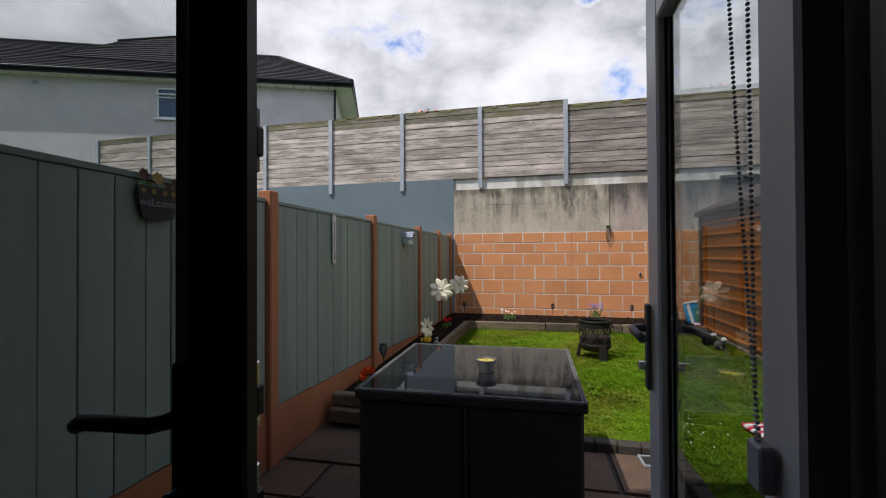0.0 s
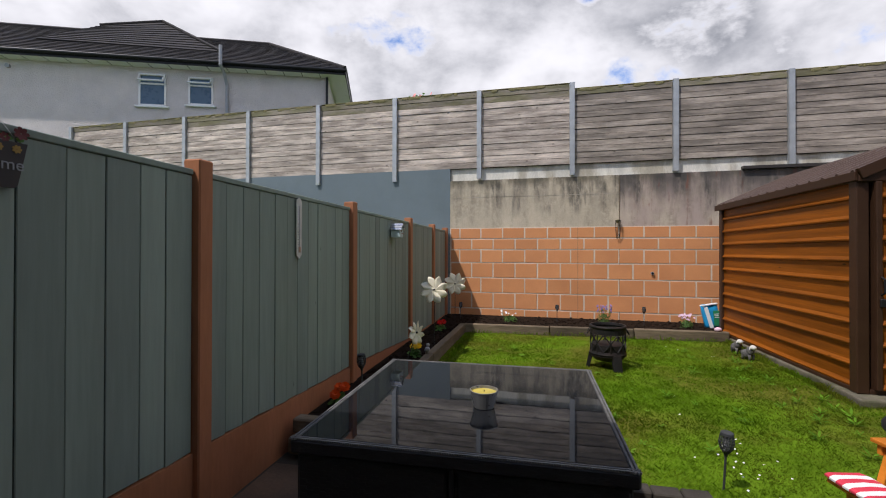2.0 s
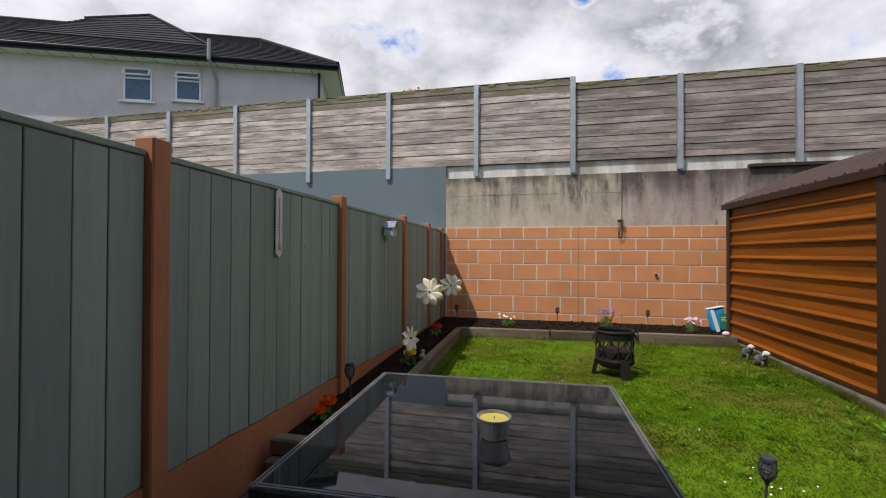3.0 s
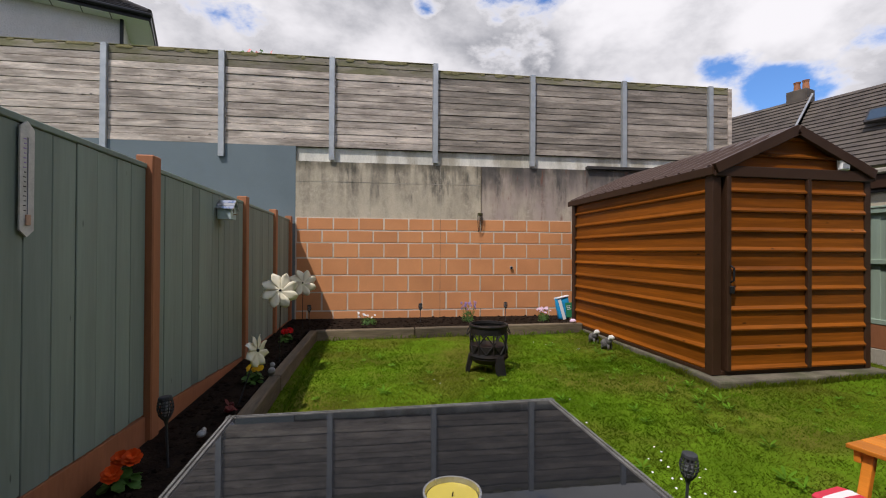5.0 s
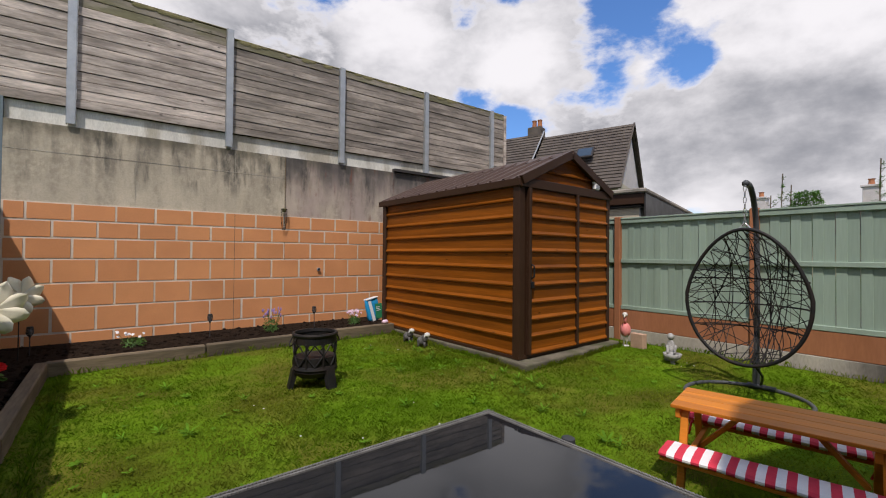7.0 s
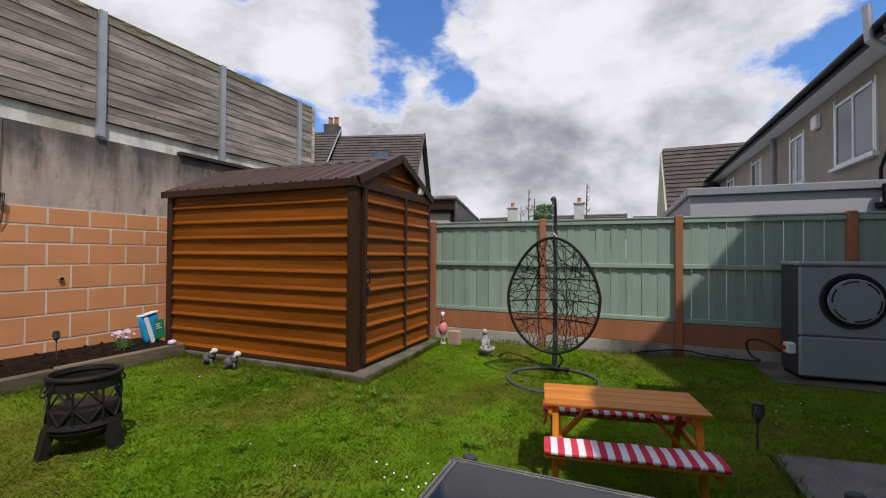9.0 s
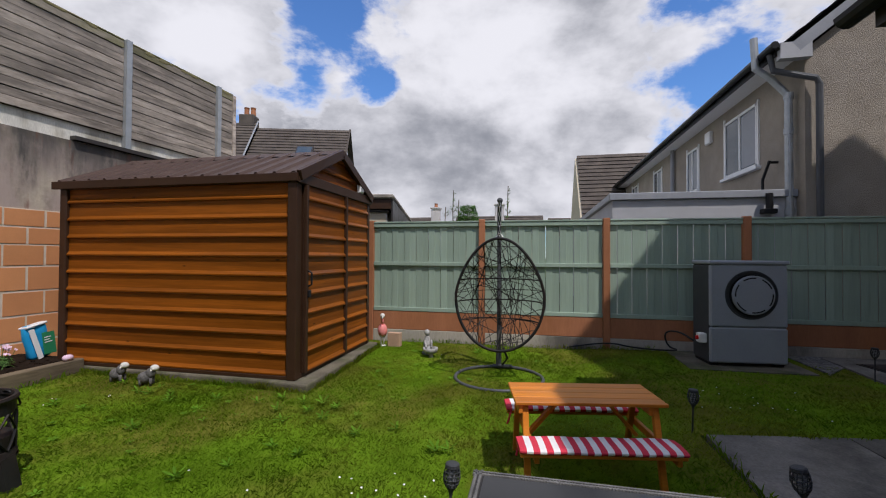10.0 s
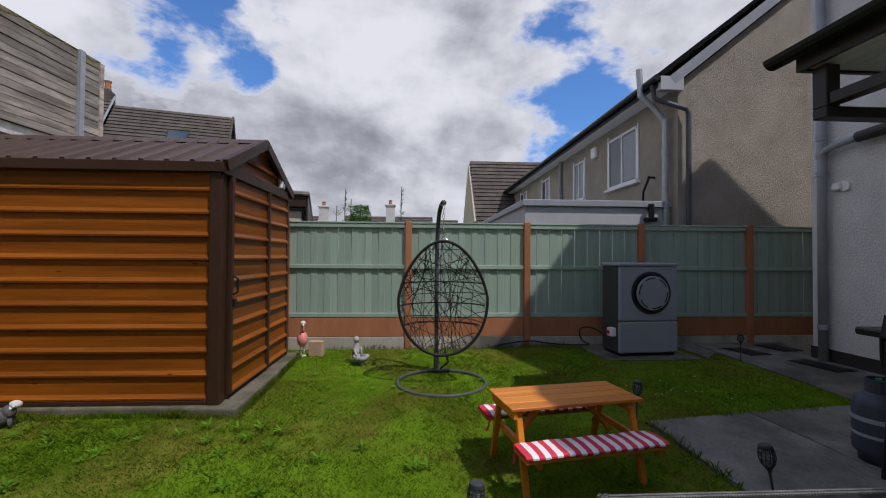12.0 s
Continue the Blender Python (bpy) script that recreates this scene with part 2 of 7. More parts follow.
BLACK = mat("black_plastic", (0.015, 0.015, 0.016), 0.4, var=0.1, scale=6, fine=80, bump=0.05)
IRON = mat("matt_black_iron", (0.022, 0.021, 0.021), 0.55, 0.3, var=0.2, scale=9, fine=70, bump=0.15, second=(0.05, 0.03, 0.02), amount=0.3)
GUNMETAL = mat("dark_grey_powder_coat", (0.08, 0.083, 0.089), 0.45, var=0.1, scale=6, fine=60, bump=0.05)
PIPEGREY = mat("grey_plastic_pipe", (0.30, 0.31, 0.33), 0.4, var=0.08, scale=4, fine=50, bump=0.04)
HPGREY = mat("grey_sheet_steel_casing", (0.29, 0.31, 0.335), 0.42, var=0.06, scale=2, fine=50, bump=0.03)
HPDARK = mat("anthracite_casing", (0.055, 0.058, 0.062), 0.5, var=0.06, scale=2, fine=50, bump=0.03)
PINE = mat("honey_stained_pine", (0.60, 0.205, 0.022), 0.4, var=0.18, scale=3, fine=30, stretch=(3.0, 0.2, 3.0), bump=0.1, rand=0.08, second=(0.42, 0.125, 0.014), amount=0.5)
PINK_STRIPE = mat("red_striped_cotton", (0.62, 0.045, 0.075), 0.85, var=0.08, scale=8, fine=90, bump=0.2)
WHITE_STRIPE = mat("white_striped_cotton", (0.78, 0.76, 0.74), 0.85, var=0.06, scale=8, fine=90, bump=0.2)
STEEL = mat("brushed_steel", (0.55, 0.55, 0.54), 0.3, 0.9, var=0.1, scale=9, fine=80, bump=0.05)
DARKGLASS = mat("dark_window_glass", (0.05, 0.07, 0.09), 0.05, var=0.05, bump=0, spec=0.8)
BLUEGLASS = mat("bright_obscured_window", (0.06, 0.11, 0.17), 0.3, var=0.08, bump=0, spec=0.4)
PETAL_WHITE = mat("ivory_plastic_petal", (0.82, 0.76, 0.58), 0.4, var=0.06, scale=8, fine=50, bump=0.05)
RED = mat("red_petal", (0.65, 0.015, 0.015), 0.5, var=0.15, scale=12, bump=0.1)
ORANGE = mat("orange_petal", (0.62, 0.07, 0.006), 0.5, var=0.15, scale=12, bump=0.1)
YELLOW = mat("yellow_petal", (0.80, 0.52, 0.02), 0.5, var=0.12, scale=12, bump=0.1)
LILAC = mat("lilac_petal", (0.36, 0.25, 0.55), 0.6, var=0.15, scale=12, bump=0.1)
PINK = mat("pink_paint", (0.72, 0.24, 0.22), 0.5, var=0.1, scale=9, bump=0.08)
STONE_DARK = mat("dark_grey_cast_stone", (0.11, 0.105, 0.10), 0.9, var=0.5, scale=30, fine=90, bump=0.6)
STONE = mat("grey_cast_stone", (0.36, 0.35, 0.33), 0.85, var=0.35, scale=14, fine=70, bump=0.3, second=(0.12, 0.12, 0.11), amount=0.6)
PALE_STONE = mat("pale_cast_stone", (0.62, 0.60, 0.55), 0.8, var=0.15, scale=14, fine=70, bump=0.3)
WAX = mat("citronella_wax", (0.50, 0.40, 0.07), 0.45, var=0.05, scale=8, bump=0.05)
BUFF = mat("buff_block", (0.46, 0.30, 0.21), 0.85, var=0.12, scale=8, fine=70, bump=0.3)
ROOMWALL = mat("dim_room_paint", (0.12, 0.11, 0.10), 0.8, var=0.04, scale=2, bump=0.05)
GRAVEL = mat("grey_gravel", (0.20, 0.19, 0.175), 0.9, var=0.5, scale=25, fine=60, bump=1.0, dist=0.02, second=(0.07, 0.07, 0.065), amount=0.7)
FARGREEN = mat("far_ground", (0.08, 0.12, 0.04), 0.9, var=0.3, scale=0.3, fine=4, bump=0.2)
GLASS = clear_glass("door_glass", (0.66, 0.70, 0.69))


def knots(m, grid, size, color, seed=0.0):
    """Scatter small dark knots over a wood surface."""
    nt = m.node_tree
    N, L = nt.nodes.new, nt.links.new
    p = nt.nodes["Principled BSDF"]
    src = p.inputs["Base Color"].links[0].from_socket
    tc, mp, vo, r, mx = N("ShaderNodeTexCoord"), N("ShaderNodeMapping"), N("ShaderNodeTexVoronoi"), N("ShaderNodeMapRange"), N("ShaderNodeMix")
    info, jump = N("ShaderNodeObjectInfo"), N("ShaderNodeVectorMath")
    jump.operation = "SCALE"
    jump.inputs[0].default_value = (31.7, 0.0, 13.3)
    L(info.outputs["Random"], jump.inputs["Scale"])
    L(jump.outputs[0], mp.inputs["Location"])
    L(tc.outputs["Object"], mp.inputs["Vector"])
    mp.inputs["Scale"].default_value = grid
    L(mp.outputs[0], vo.inputs["Vector"])
    vo.inputs["Scale"].default_value = 1.0
    vo.inputs["Randomness"].default_value = 0.9
    r.interpolation_type = "SMOOTHSTEP"
    L(vo.outputs["Distance"], r.inputs[0])
    for k, v in zip((1, 2, 3, 4), (size * 0.35, size, 0.85, 0.0)):
        r.inputs[k].default_value = v
    mx.data_type = "RGBA"
    L(r.outputs[0], mx.inputs[0])
    L(src, mx.inputs[6])
    mx.inputs[7].default_value = (*color, 1)
    L(mx.outputs[2], p.inputs["Base Color"])


def per_blade(m, lo, hi):
    """Change the tone from blade to blade."""
    nt = m.node_tree
    N, L = nt.nodes.new, nt.links.new
    p = nt.nodes["Principled BSDF"]
    src = p.inputs["Base Color"].links[0].from_socket
    g, r, s = N("ShaderNodeNewGeometry"), N("ShaderNodeMapRange"), N("ShaderNodeVectorMath")
    s.operation = "SCALE"
    L(g.outputs["Random Per Island"], r.inputs[0])
    r.inputs[3].default_value, r.inputs[4].default_value = lo, hi
    L(src, s.inputs[0])
    L(r.outputs[0], s.inputs["Scale"])
    L(s.outputs[0], p.inputs["Base Color"])


def leafy(m, share):
    """Let light through thin leaves and blades."""
    nt = m.node_tree
    N, L = nt.nodes.new, nt.links.new
    p, out = nt.nodes["Principled BSDF"], nt.nodes["Material Output"]
    tr, mx = N("ShaderNodeBsdfTranslucent"), N("ShaderNodeMixShader")
    L(p.inputs["Base Color"].links[0].from_socket, tr.inputs["Color"])
    mx.inputs[0].default_value = share
    L(p.outputs[0], mx.inputs[1])
    L(tr.outputs[0], mx.inputs[2])
    L(mx.outputs[0], out.inputs["Surface"])


per_blade(GRASS, 0.65, 1.4)
leafy(GRASS, 0.55)
leafy(LEAF, 0.35)
leafy(WEED, 0.4)
per_blade(WEED, 0.7, 1.2)
knots(SHEDWOOD, (2.2, 2.2, 7.0), 0.085, (0.035, 0.012, 0.003))
knots(SAGE, (0.0, 7.0, 1.7), 0.045, (0.07, 0.08, 0.07))
knots(OLDWOOD, (4.2, 0.0, 8.5), 0.15, (0.08, 0.065, 0.055))
knots(OLDWOOD_DARK, (4.2, 0.0, 8.5), 0.14, (0.06, 0.052, 0.045))
knots(OLDWOOD_MOSS, (3.4, 0.0, 8.0), 0.11, (0.05, 0.05, 0.03))


def stained_concrete():
    """Bare concrete, tan on one pour and pinkish grey on the next, with soft black run-off below the top edge and rusty streaks."""
    m = mat("streaked_concrete", (0.50, 0.435, 0.33), 0.88, var=0.16, scale=1.6, fine=45, bump=0.35)
    nt = m.node_tree
    N, L = nt.nodes.new, nt.links.new
    p = nt.nodes["Principled BSDF"]
    src = p.inputs["Base Color"].links[0].from_socket
    tc, sep = N("ShaderNodeTexCoord"), N("ShaderNodeSeparateXYZ")
    L(tc.outputs["Object"], sep.inputs[0])

    def step(src, lo, hi, a=0.0, b=1.0):
        r = N("ShaderNodeMapRange")
        r.interpolation_type = "SMOOTHSTEP"
        L(src, r.inputs[0])
        for k, v in zip((1, 2, 3, 4), (lo, hi, a, b)):
            r.inputs[k].default_value = v
        return r.outputs[0]

    def layer(stretch, scale, lo, hi, detail=6.0):
        mp, n = N("ShaderNodeMapping"), N("ShaderNodeTexNoise")
        L(tc.outputs["Object"], mp.inputs["Vector"])
        mp.inputs["Scale"].default_value = stretch
        L(mp.outputs[0], n.inputs["Vector"])
        n.inputs["Scale"].default_value, n.inputs["Detail"].default_value, n.inputs["Roughness"].default_value = scale, detail, 0.62
        return step(n.outputs["Fac"], lo, hi)

    def over(base, fac, color):
        mx = N("ShaderNodeMix")
        mx.data_type = "RGBA"
        L(fac, mx.inputs[0])
        L(base, mx.inputs[6])
        mx.inputs[7].default_value = (*color, 1)
        return mx.outputs[2]

    def times(a, b, f=1.0):
        k, q = N("ShaderNodeMath"), N("ShaderNodeMath")
        k.operation = q.operation = "MULTIPLY"
        L(a, k.inputs[0])
        L(b, k.inputs[1])
        L(k.outputs[0], q.inputs[0])
        q.inputs[1].default_value = f
        return q.outputs[0]

    right = step(sep.outputs[0], 3.44, 3.47)
    c = over(src, times(right, layer((1, 1, 0.7), 1.5, 0.2, 0.6), 0.9), (0.40, 0.315, 0.28))
    c = over(c, times(layer((2.0, 1, 0.5), 2.2, 0.44, 0.66), layer((1, 1, 1), 14.0, 0.3, 0.6), 0.42), (0.15, 0.125, 0.095))
    # black algae that hangs below the pour line, in short ragged tongues
    c = over(c, times(times(layer((1.7, 1, 0.32), 1.9, 0.50, 0.62), step(sep.outputs[2], 2.02, 2.45)), layer((1, 1, 0.35), 11.0, 0.32, 0.60), 0.8), (0.06, 0.058, 0.052))
    # mossy band along the top
    c = over(c, times(step(sep.outputs[2], 2.70, 2.92), layer((1.2, 1, 1), 3.0, 0.28, 0.58), 0.72), (0.10, 0.088, 0.055))
    # run-off from the top edge, in broad soft tongues
    fall = step(sep.outputs[2], 1.95, 2.92)
    c = over(c, times(times(layer((2.6, 1, 0.25), 1.7, 0.37, 0.58), fall), layer((1, 1, 0.8), 6.0, 0.25, 0.6), 0.62), (0.075, 0.07, 0.058))
    c = over(c, times(times(layer((1.5, 1, 0.3), 1.3, 0.30, 0.56), step(sep.outputs[2], 2.25, 2.85)), right, 0.75), (0.06, 0.058, 0.058))
    c = over(c, times(times(layer((4.0, 1, 0.5), 2.0, 0.54, 0.68), right), layer((1, 1, 0.6), 8.0, 0.35, 0.6), 0.75), (0.19, 0.075, 0.05))
    L(c, p.inputs["Base Color"])
    return m


CONC = stained_concrete()

# ---- mesh helpers ----
def link_mesh(name, bm, material, parent=None, label="", smooth=False):
    me = bpy.data.meshes.new(name)
    bm.to_mesh(me)
    bm.free()
    for m in material if isinstance(material, (list, tuple)) else [material]:
        me.materials.append(m)
    if smooth:
        for f in me.polygons:
            f.use_smooth = True
    ob = new(name, me)
    if parent is not None:
        ob.parent = parent
    if label:
        ob["label"] = label
    return ob


def part(name, bm, material, parent, label="", smooth=False):
    return link_mesh(name, bm, material, parent, label, smooth)


def struct(name, bm, material, label, category):
    return tagged(link_mesh(name, bm, material), label, category, kind="structure")


def thing(name, m, label, category, group=""):
    ob = new(name)
    ob.empty_display_size = 0.1
    ob.matrix_basis = m
    return tagged(ob, label, category, group)


def box(bm, lo, hi, bevel=0.0, m=None, mi=0):
    lo, hi = Vector(lo), Vector(hi)
    c, s = (lo + hi) / 2, hi - lo
    made = bmesh.ops.create_cube(bm, size=1.0, matrix=(m or Matrix()) @ Matrix.Translation(c) @ Matrix.Diagonal((*s, 1)))
    vs = made["verts"]
    if mi:
        for f in {f for v in vs for f in v.link_faces}:
            f.material_index = mi
    if bevel:
        es = list({e for v in vs for e in v.link_edges})
        bmesh.ops.bevel(bm, geom=es, offset=bevel, segments=1, affect="EDGES", profile=0.5)
    return bm


def B(lo, hi, bevel=0.0, m=None):
    return box(bmesh.new(), lo, hi, bevel, m)


def rod(bm, a, b, r, r2=None, n=10, caps=True):
    a, b = Vector(a), Vector(b)
    d = b - a
    q = d.to_track_quat("Z", "Y").to_matrix().to_4x4()
    bmesh.ops.create_cone(bm, cap_ends=caps, segments=n, radius1=r, radius2=r if r2 is None else r2, depth=d.length,
                          matrix=Matrix.Translation((a + b) / 2) @ q)
    return bm


def R(a, b, r, r2=None, n=10):
    return rod(bmesh.new(), a, b, r, r2, n)


def ball(bm, c, r, sub=1, scale=(1, 1, 1)):
    bmesh.ops.create_icosphere(bm, subdivisions=sub, radius=r, matrix=Matrix.Translation(c) @ Matrix.Diagonal((*scale, 1)))
    return bm


def spin(bm, prof, n=20, m=None, closed=False):
    """A turned shape from (radius, height) pairs."""
    m = m or Matrix()
    rings = []
    for r, z in prof:
        rings.append([bm.verts.new(m @ Vector((r * math.cos(2 * math.pi * k / n), r * math.sin(2 * math.pi * k / n), z))) for k in range(n)])
    pairs = list(zip(rings, rings[1:])) + ([(rings[-1], rings[0])] if closed else [])
    for a, b in pairs:
        for k in range(n):
            bm.faces.new((a[k], a[(k + 1) % n], b[(k + 1) % n], b[k]))
    if not closed:
        for ring, flip in ((rings[0], True), (rings[-1], False)):
            if (ring[0].co - ring[n // 2].co).length > 1e-5:
                bm.faces.new(ring[::-1] if flip else ring)
    return bm


def tube(bm, pts, r, n=8, closed=False):
    """A round bar that follows points."""
    pts = [Vector(p) for p in pts]
    rings, up = [], Vector((0.13, 0.21, 0.97)).normalized()
    k = len(pts)
    for i, p in enumerate(pts):
        a = pts[(i - 1) % k] if closed or i else p
        b = pts[(i + 1) % k] if closed or i < k - 1 else p
        t = (b - a).normalized()
        if abs(t.dot(up)) > 0.98:
            up = Vector((0.9, 0.3, 0.1)).normalized()
        x = t.cross(up).normalized()
        y = t.cross(x)
        rings.append([bm.verts.new(p + r * (x * math.cos(2 * math.pi * j / n) + y * math.sin(2 * math.pi * j / n))) for j in range(n)])
    for i in range(k if closed else k - 1):
        a, b = rings[i], rings[(i + 1) % k]
        for j in range(n):
            bm.faces.new((a[j], a[(j + 1) % n], b[(j + 1) % n], b[j]))
    if not closed:
        bm.faces.new(rings[0][::-1])
        bm.faces.new(rings[-1])
    return bm


def prism(bm, poly, y0, y1, m=None):
    """A polygon of (x, z) pairs drawn out along y."""
    m = m or Matrix()
    a = [bm.verts.new(m @ Vector((x, y0, z))) for x, z in poly]
    b = [bm.verts.new(m @ Vector((x, y1, z))) for x, z in poly]
    k = len(poly)
    bm.faces.new(a)
    bm.faces.new(b[::-1])
    for i in range(k):
        bm.faces.new((a[i], b[i], b[(i + 1) % k], a[(i + 1) % k]))
    bmesh.ops.recalc_face_normals(bm, faces=bm.faces[:])
    return bm


def slab_poly(bm, poly, z0, z1):
    """A flat plate over a polygon of (x, y) pairs."""
    a = [bm.verts.new((x, y, z0)) for x, y in poly]
    b = [bm.verts.new((x, y, z1)) for x, y in poly]
    k = len(poly)
    bm.faces.new(a[::-1])
    bm.faces.new(b)
    for i in range(k):
        bm.faces.new((a[i], a[(i + 1) % k], b[(i + 1) % k], b[i]))
    bmesh.ops.recalc_face_normals(bm, faces=bm.faces[:])
    return bm


def courses(bm, e0, e1, r0, r1, n, lift=0.035):
    """A roof slope of n lapped courses, from the eave e0-e1 up to the ridge r0-r1."""
    e0, e1, r0, r1 = Vector(e0), Vector(e1), Vector(r0), Vector(r1)
    up = (e1 - e0).cross(r0 - e0).normalized()
    if up.z < 0:
        up = -up
    low = [bm.verts.new(e0 - up * lift), bm.verts.new(e1 - up * lift)]
    for i in range(n):
        f, g = i / n, (i + 1) / n
        high = [bm.verts.new(e0.lerp(r0, f) + up * lift), bm.verts.new(e1.lerp(r1, f) + up * lift)]
        bm.faces.new((low[0], low[1], high[1], high[0]))
        low = [bm.verts.new(e0.lerp(r0, g)), bm.verts.new(e1.lerp(r1, g))]
        bm.faces.new((high[0], high[1], low[1], low[0]))
    return bm


def petals(bm, c, axis, r, n, width=0.5, cup=0.25, start=0.0):
    """A ring of leaf-shaped petals round a point."""
    q = Vector(axis).to_track_quat("Z", "Y").to_matrix()
    for k in range(n):
        t = start + 2 * math.pi * k / n
        d, s = Vector((math.cos(t), math.sin(t), 0)), Vector((-math.sin(t), math.cos(t), 0))
        pts = [(0.05, 0, 0), (0.45, width * 0.5, cup * 0.4), (0.85, width * 0.42, cup * 0.8), (1, 0, cup), (0.85, -width * 0.42, cup * 0.9), (0.45, -width * 0.5, cup * 0.55)]
        vs = [bm.verts.new(Vector(c) + q @ ((d * a + s * b + Vector((0, 0, h))) * r)) for a, b, h in pts]
        bm.faces.new(vs[:4])
        bm.faces.new((vs[0], vs[3], vs[4], vs[5]))
    return bm

# ---- ground ----
LAWN = -0.085
bm = bmesh.new()
slab_poly(bm, [(-300, -300), (300, -300), (300, 300), (-300, 300)], -0.6, -0.2)
struct("ground", bm, FARGREEN, "grassy ground that reaches the horizon", "ground")
bm = bmesh.new()
slab_poly(bm, [(-60, 10.25), (7.0, 10.25), (7.0, 80), (-60, 80)], -0.2, 2.85)
struct("ground_terrace", bm, FARGREEN, "raised ground behind the retaining wall", "ground")


def lawn_z(x, y):
    """The lawn's height: gently uneven, rising towards the concrete paths."""
    t = min(1.0, max(0.0, (2.9 - y) / 0.8))
    return LAWN + 0.045 * t * t * (3 - 2 * t) + 0.02 * noise.noise((x * 0.9, y * 0.9, 0.3))


def build_lawn():
    rnd = random.Random(3)
    bm = bmesh.new()
    nx, ny, x0, x1, y0, y1 = 80, 100, -1.25, 5.85, -0.45, 8.75

    def inside(x, y):
        if x < 1.16 and y < 3.70:
            return False
        if y < 2.08 and x < 2.72 + (2.08 - y) * 0.13:
            return False
        return True

    grid = {}
    for i in range(nx + 1):
        for j in range(ny + 1):
            x, y = x0 + (x1 - x0) * i / nx, y0 + (y1 - y0) * j / ny
            grid[i, j] = (x, y, lawn_z(x, y) + 0.006 * noise.noise((x * 5, y * 5, 1.0)))
    vs = {}

    def v(k):
        if k not in vs:
            vs[k] = bm.verts.new(grid[k])
        return vs[k]

    for i in range(nx):
        for j in range(ny):
            cx, cy = (grid[i, j][0] + grid[i + 1, j][0]) / 2, (grid[i, j][1] + grid[i, j + 1][1]) / 2
            if inside(cx, cy):
                bm.faces.new((v((i, j)), v((i + 1, j)), v((i + 1, j + 1)), v((i, j + 1))))
    struct("ground_lawn", bm, TURF, "small mown green lawn with clover and worn patches", "lawn")
    # the blades
    r = np.random.RandomState(5)
    total = 340000
    px, py = r.uniform(x0, x1, total), r.uniform(y0, y1, total)
    near = r.uniform(0, 1, total) < np.where((py > 3.5) & (py < 7.2) & (px < 4.2), 1.0, 0.62)
    ok = near & ~((px < 1.16) & (py < 3.70)) & ~((py < 2.08) & (px < 2.74 + (2.08 - py) * 0.13))
    ok &= ~((px > 3.13) & (px < 5.3) & (py > 5.74)) & ~((px > 4.84) & (py > 0.12) & (py < 1.54)) & ~((px > 5.3) & (py < 0.2))
    px, py = px[ok], py[ok]
    n = len(px)
    patch = np.array([noise.noise((a * 0.8, b * 0.8, 4.0)) for a, b in zip(px, py)])
    tuft = np.array([noise.noise((a * 7.0, b * 7.0, 8.0)) for a, b in zip(px, py)])
    h = r.uniform(0.011, 0.030, n) * (1 + 0.5 * patch) * np.clip(1 + 0.5 * tuft, 0.6, 1.6)
    ang, lean = r.uniform(0, 2 * np.pi, n), r.uniform(0.5, 1.7, n)
    w = r.uniform(0.0016, 0.0034, n)
    pz = np.array([lawn_z(a, b) - 0.004 for a, b in zip(px, py)])
    dx, dy = np.cos(ang), np.sin(ang)
    sx, sy = -dy * w, dx * w
    v = np.empty((n, 4, 3))
    v[:, 0] = np.stack([px - sx, py - sy, pz], 1)
    v[:, 1] = np.stack([px + sx, py + sy, pz], 1)
    v[:, 2] = np.stack([px + sx * .7 + dx * h * lean * .4, py + sy * .7 + dy * h * lean * .4, pz + h * .6], 1)
    v[:, 3] = np.stack([px + dx * h * lean, py + dy * h * lean, pz + h], 1)
    idx = np.arange(n)[:, None] * 4
    faces = np.concatenate([idx + [0, 1, 2], idx + [0, 2, 3]]).tolist()
    me = bpy.data.meshes.new("grass_blades")
    me.from_pydata(v.reshape(-1, 3).tolist(), [], faces)
    me.materials.append(GRASS)
    tagged(new("grass_blades", me), "short mown green grass blades on the lawn", "grass", kind="stuff")
    # longer grass left by the mower along the edges
    edges = [((3.06, 5.64), (3.14, 8.6), 1500), ((3.07, 5.63), (5.35, 5.71), 1100), ((-1.10, 3.95), (-1.06, 8.5), 500), ((-1.05, 8.56), (3.0, 8.58), 500), ((5.84, 1.7), (5.84, 5.6), 600), ((2.69, 2.1), (1.25, 2.12), 90), ((2.72, 2.06), (2.93, 0.3), 130)]
    long_blades = bmesh.new()
    for (ax, ay), (bx, by), count in edges:
        for k in range(count):
            f = rnd.random()
            x, y = ax + (bx - ax) * f + rnd.gauss(0, 0.018), ay + (by - ay) * f + rnd.gauss(0, 0.018)
            hh = rnd.uniform(0.03, 0.075) * (1 + 0.6 * noise.noise((x * 4, y * 4, 2.0)))
            a, ln = rnd.uniform(0, 6.28), rnd.uniform(0.2, 0.7) * hh
            ca, sa = math.cos(a), math.sin(a)
            z = lawn_z(x, y)
            q = [long_blades.verts.new(p) for p in ((x - sa * 0.0025, y + ca * 0.0025, z - 0.01), (x + sa * 0.0025, y - ca * 0.0025, z - 0.01),
                                                    (x + sa * 0.002 + ca * ln * 0.4, y - ca * 0.002 + sa * ln * 0.4, z + hh * 0.65), (x + ca * ln, y + sa * ln, z + hh))]
            long_blades.faces.new((q[0], q[1], q[2]))
            long_blades.faces.new((q[0], q[2], q[3]))
    tagged(link_mesh("edge_grass", long_blades, GRASS), "longer uncut grass along the slab and bed edges", "grass", kind="stuff")
    # clover and dandelion rosettes
    bm = bmesh.new()
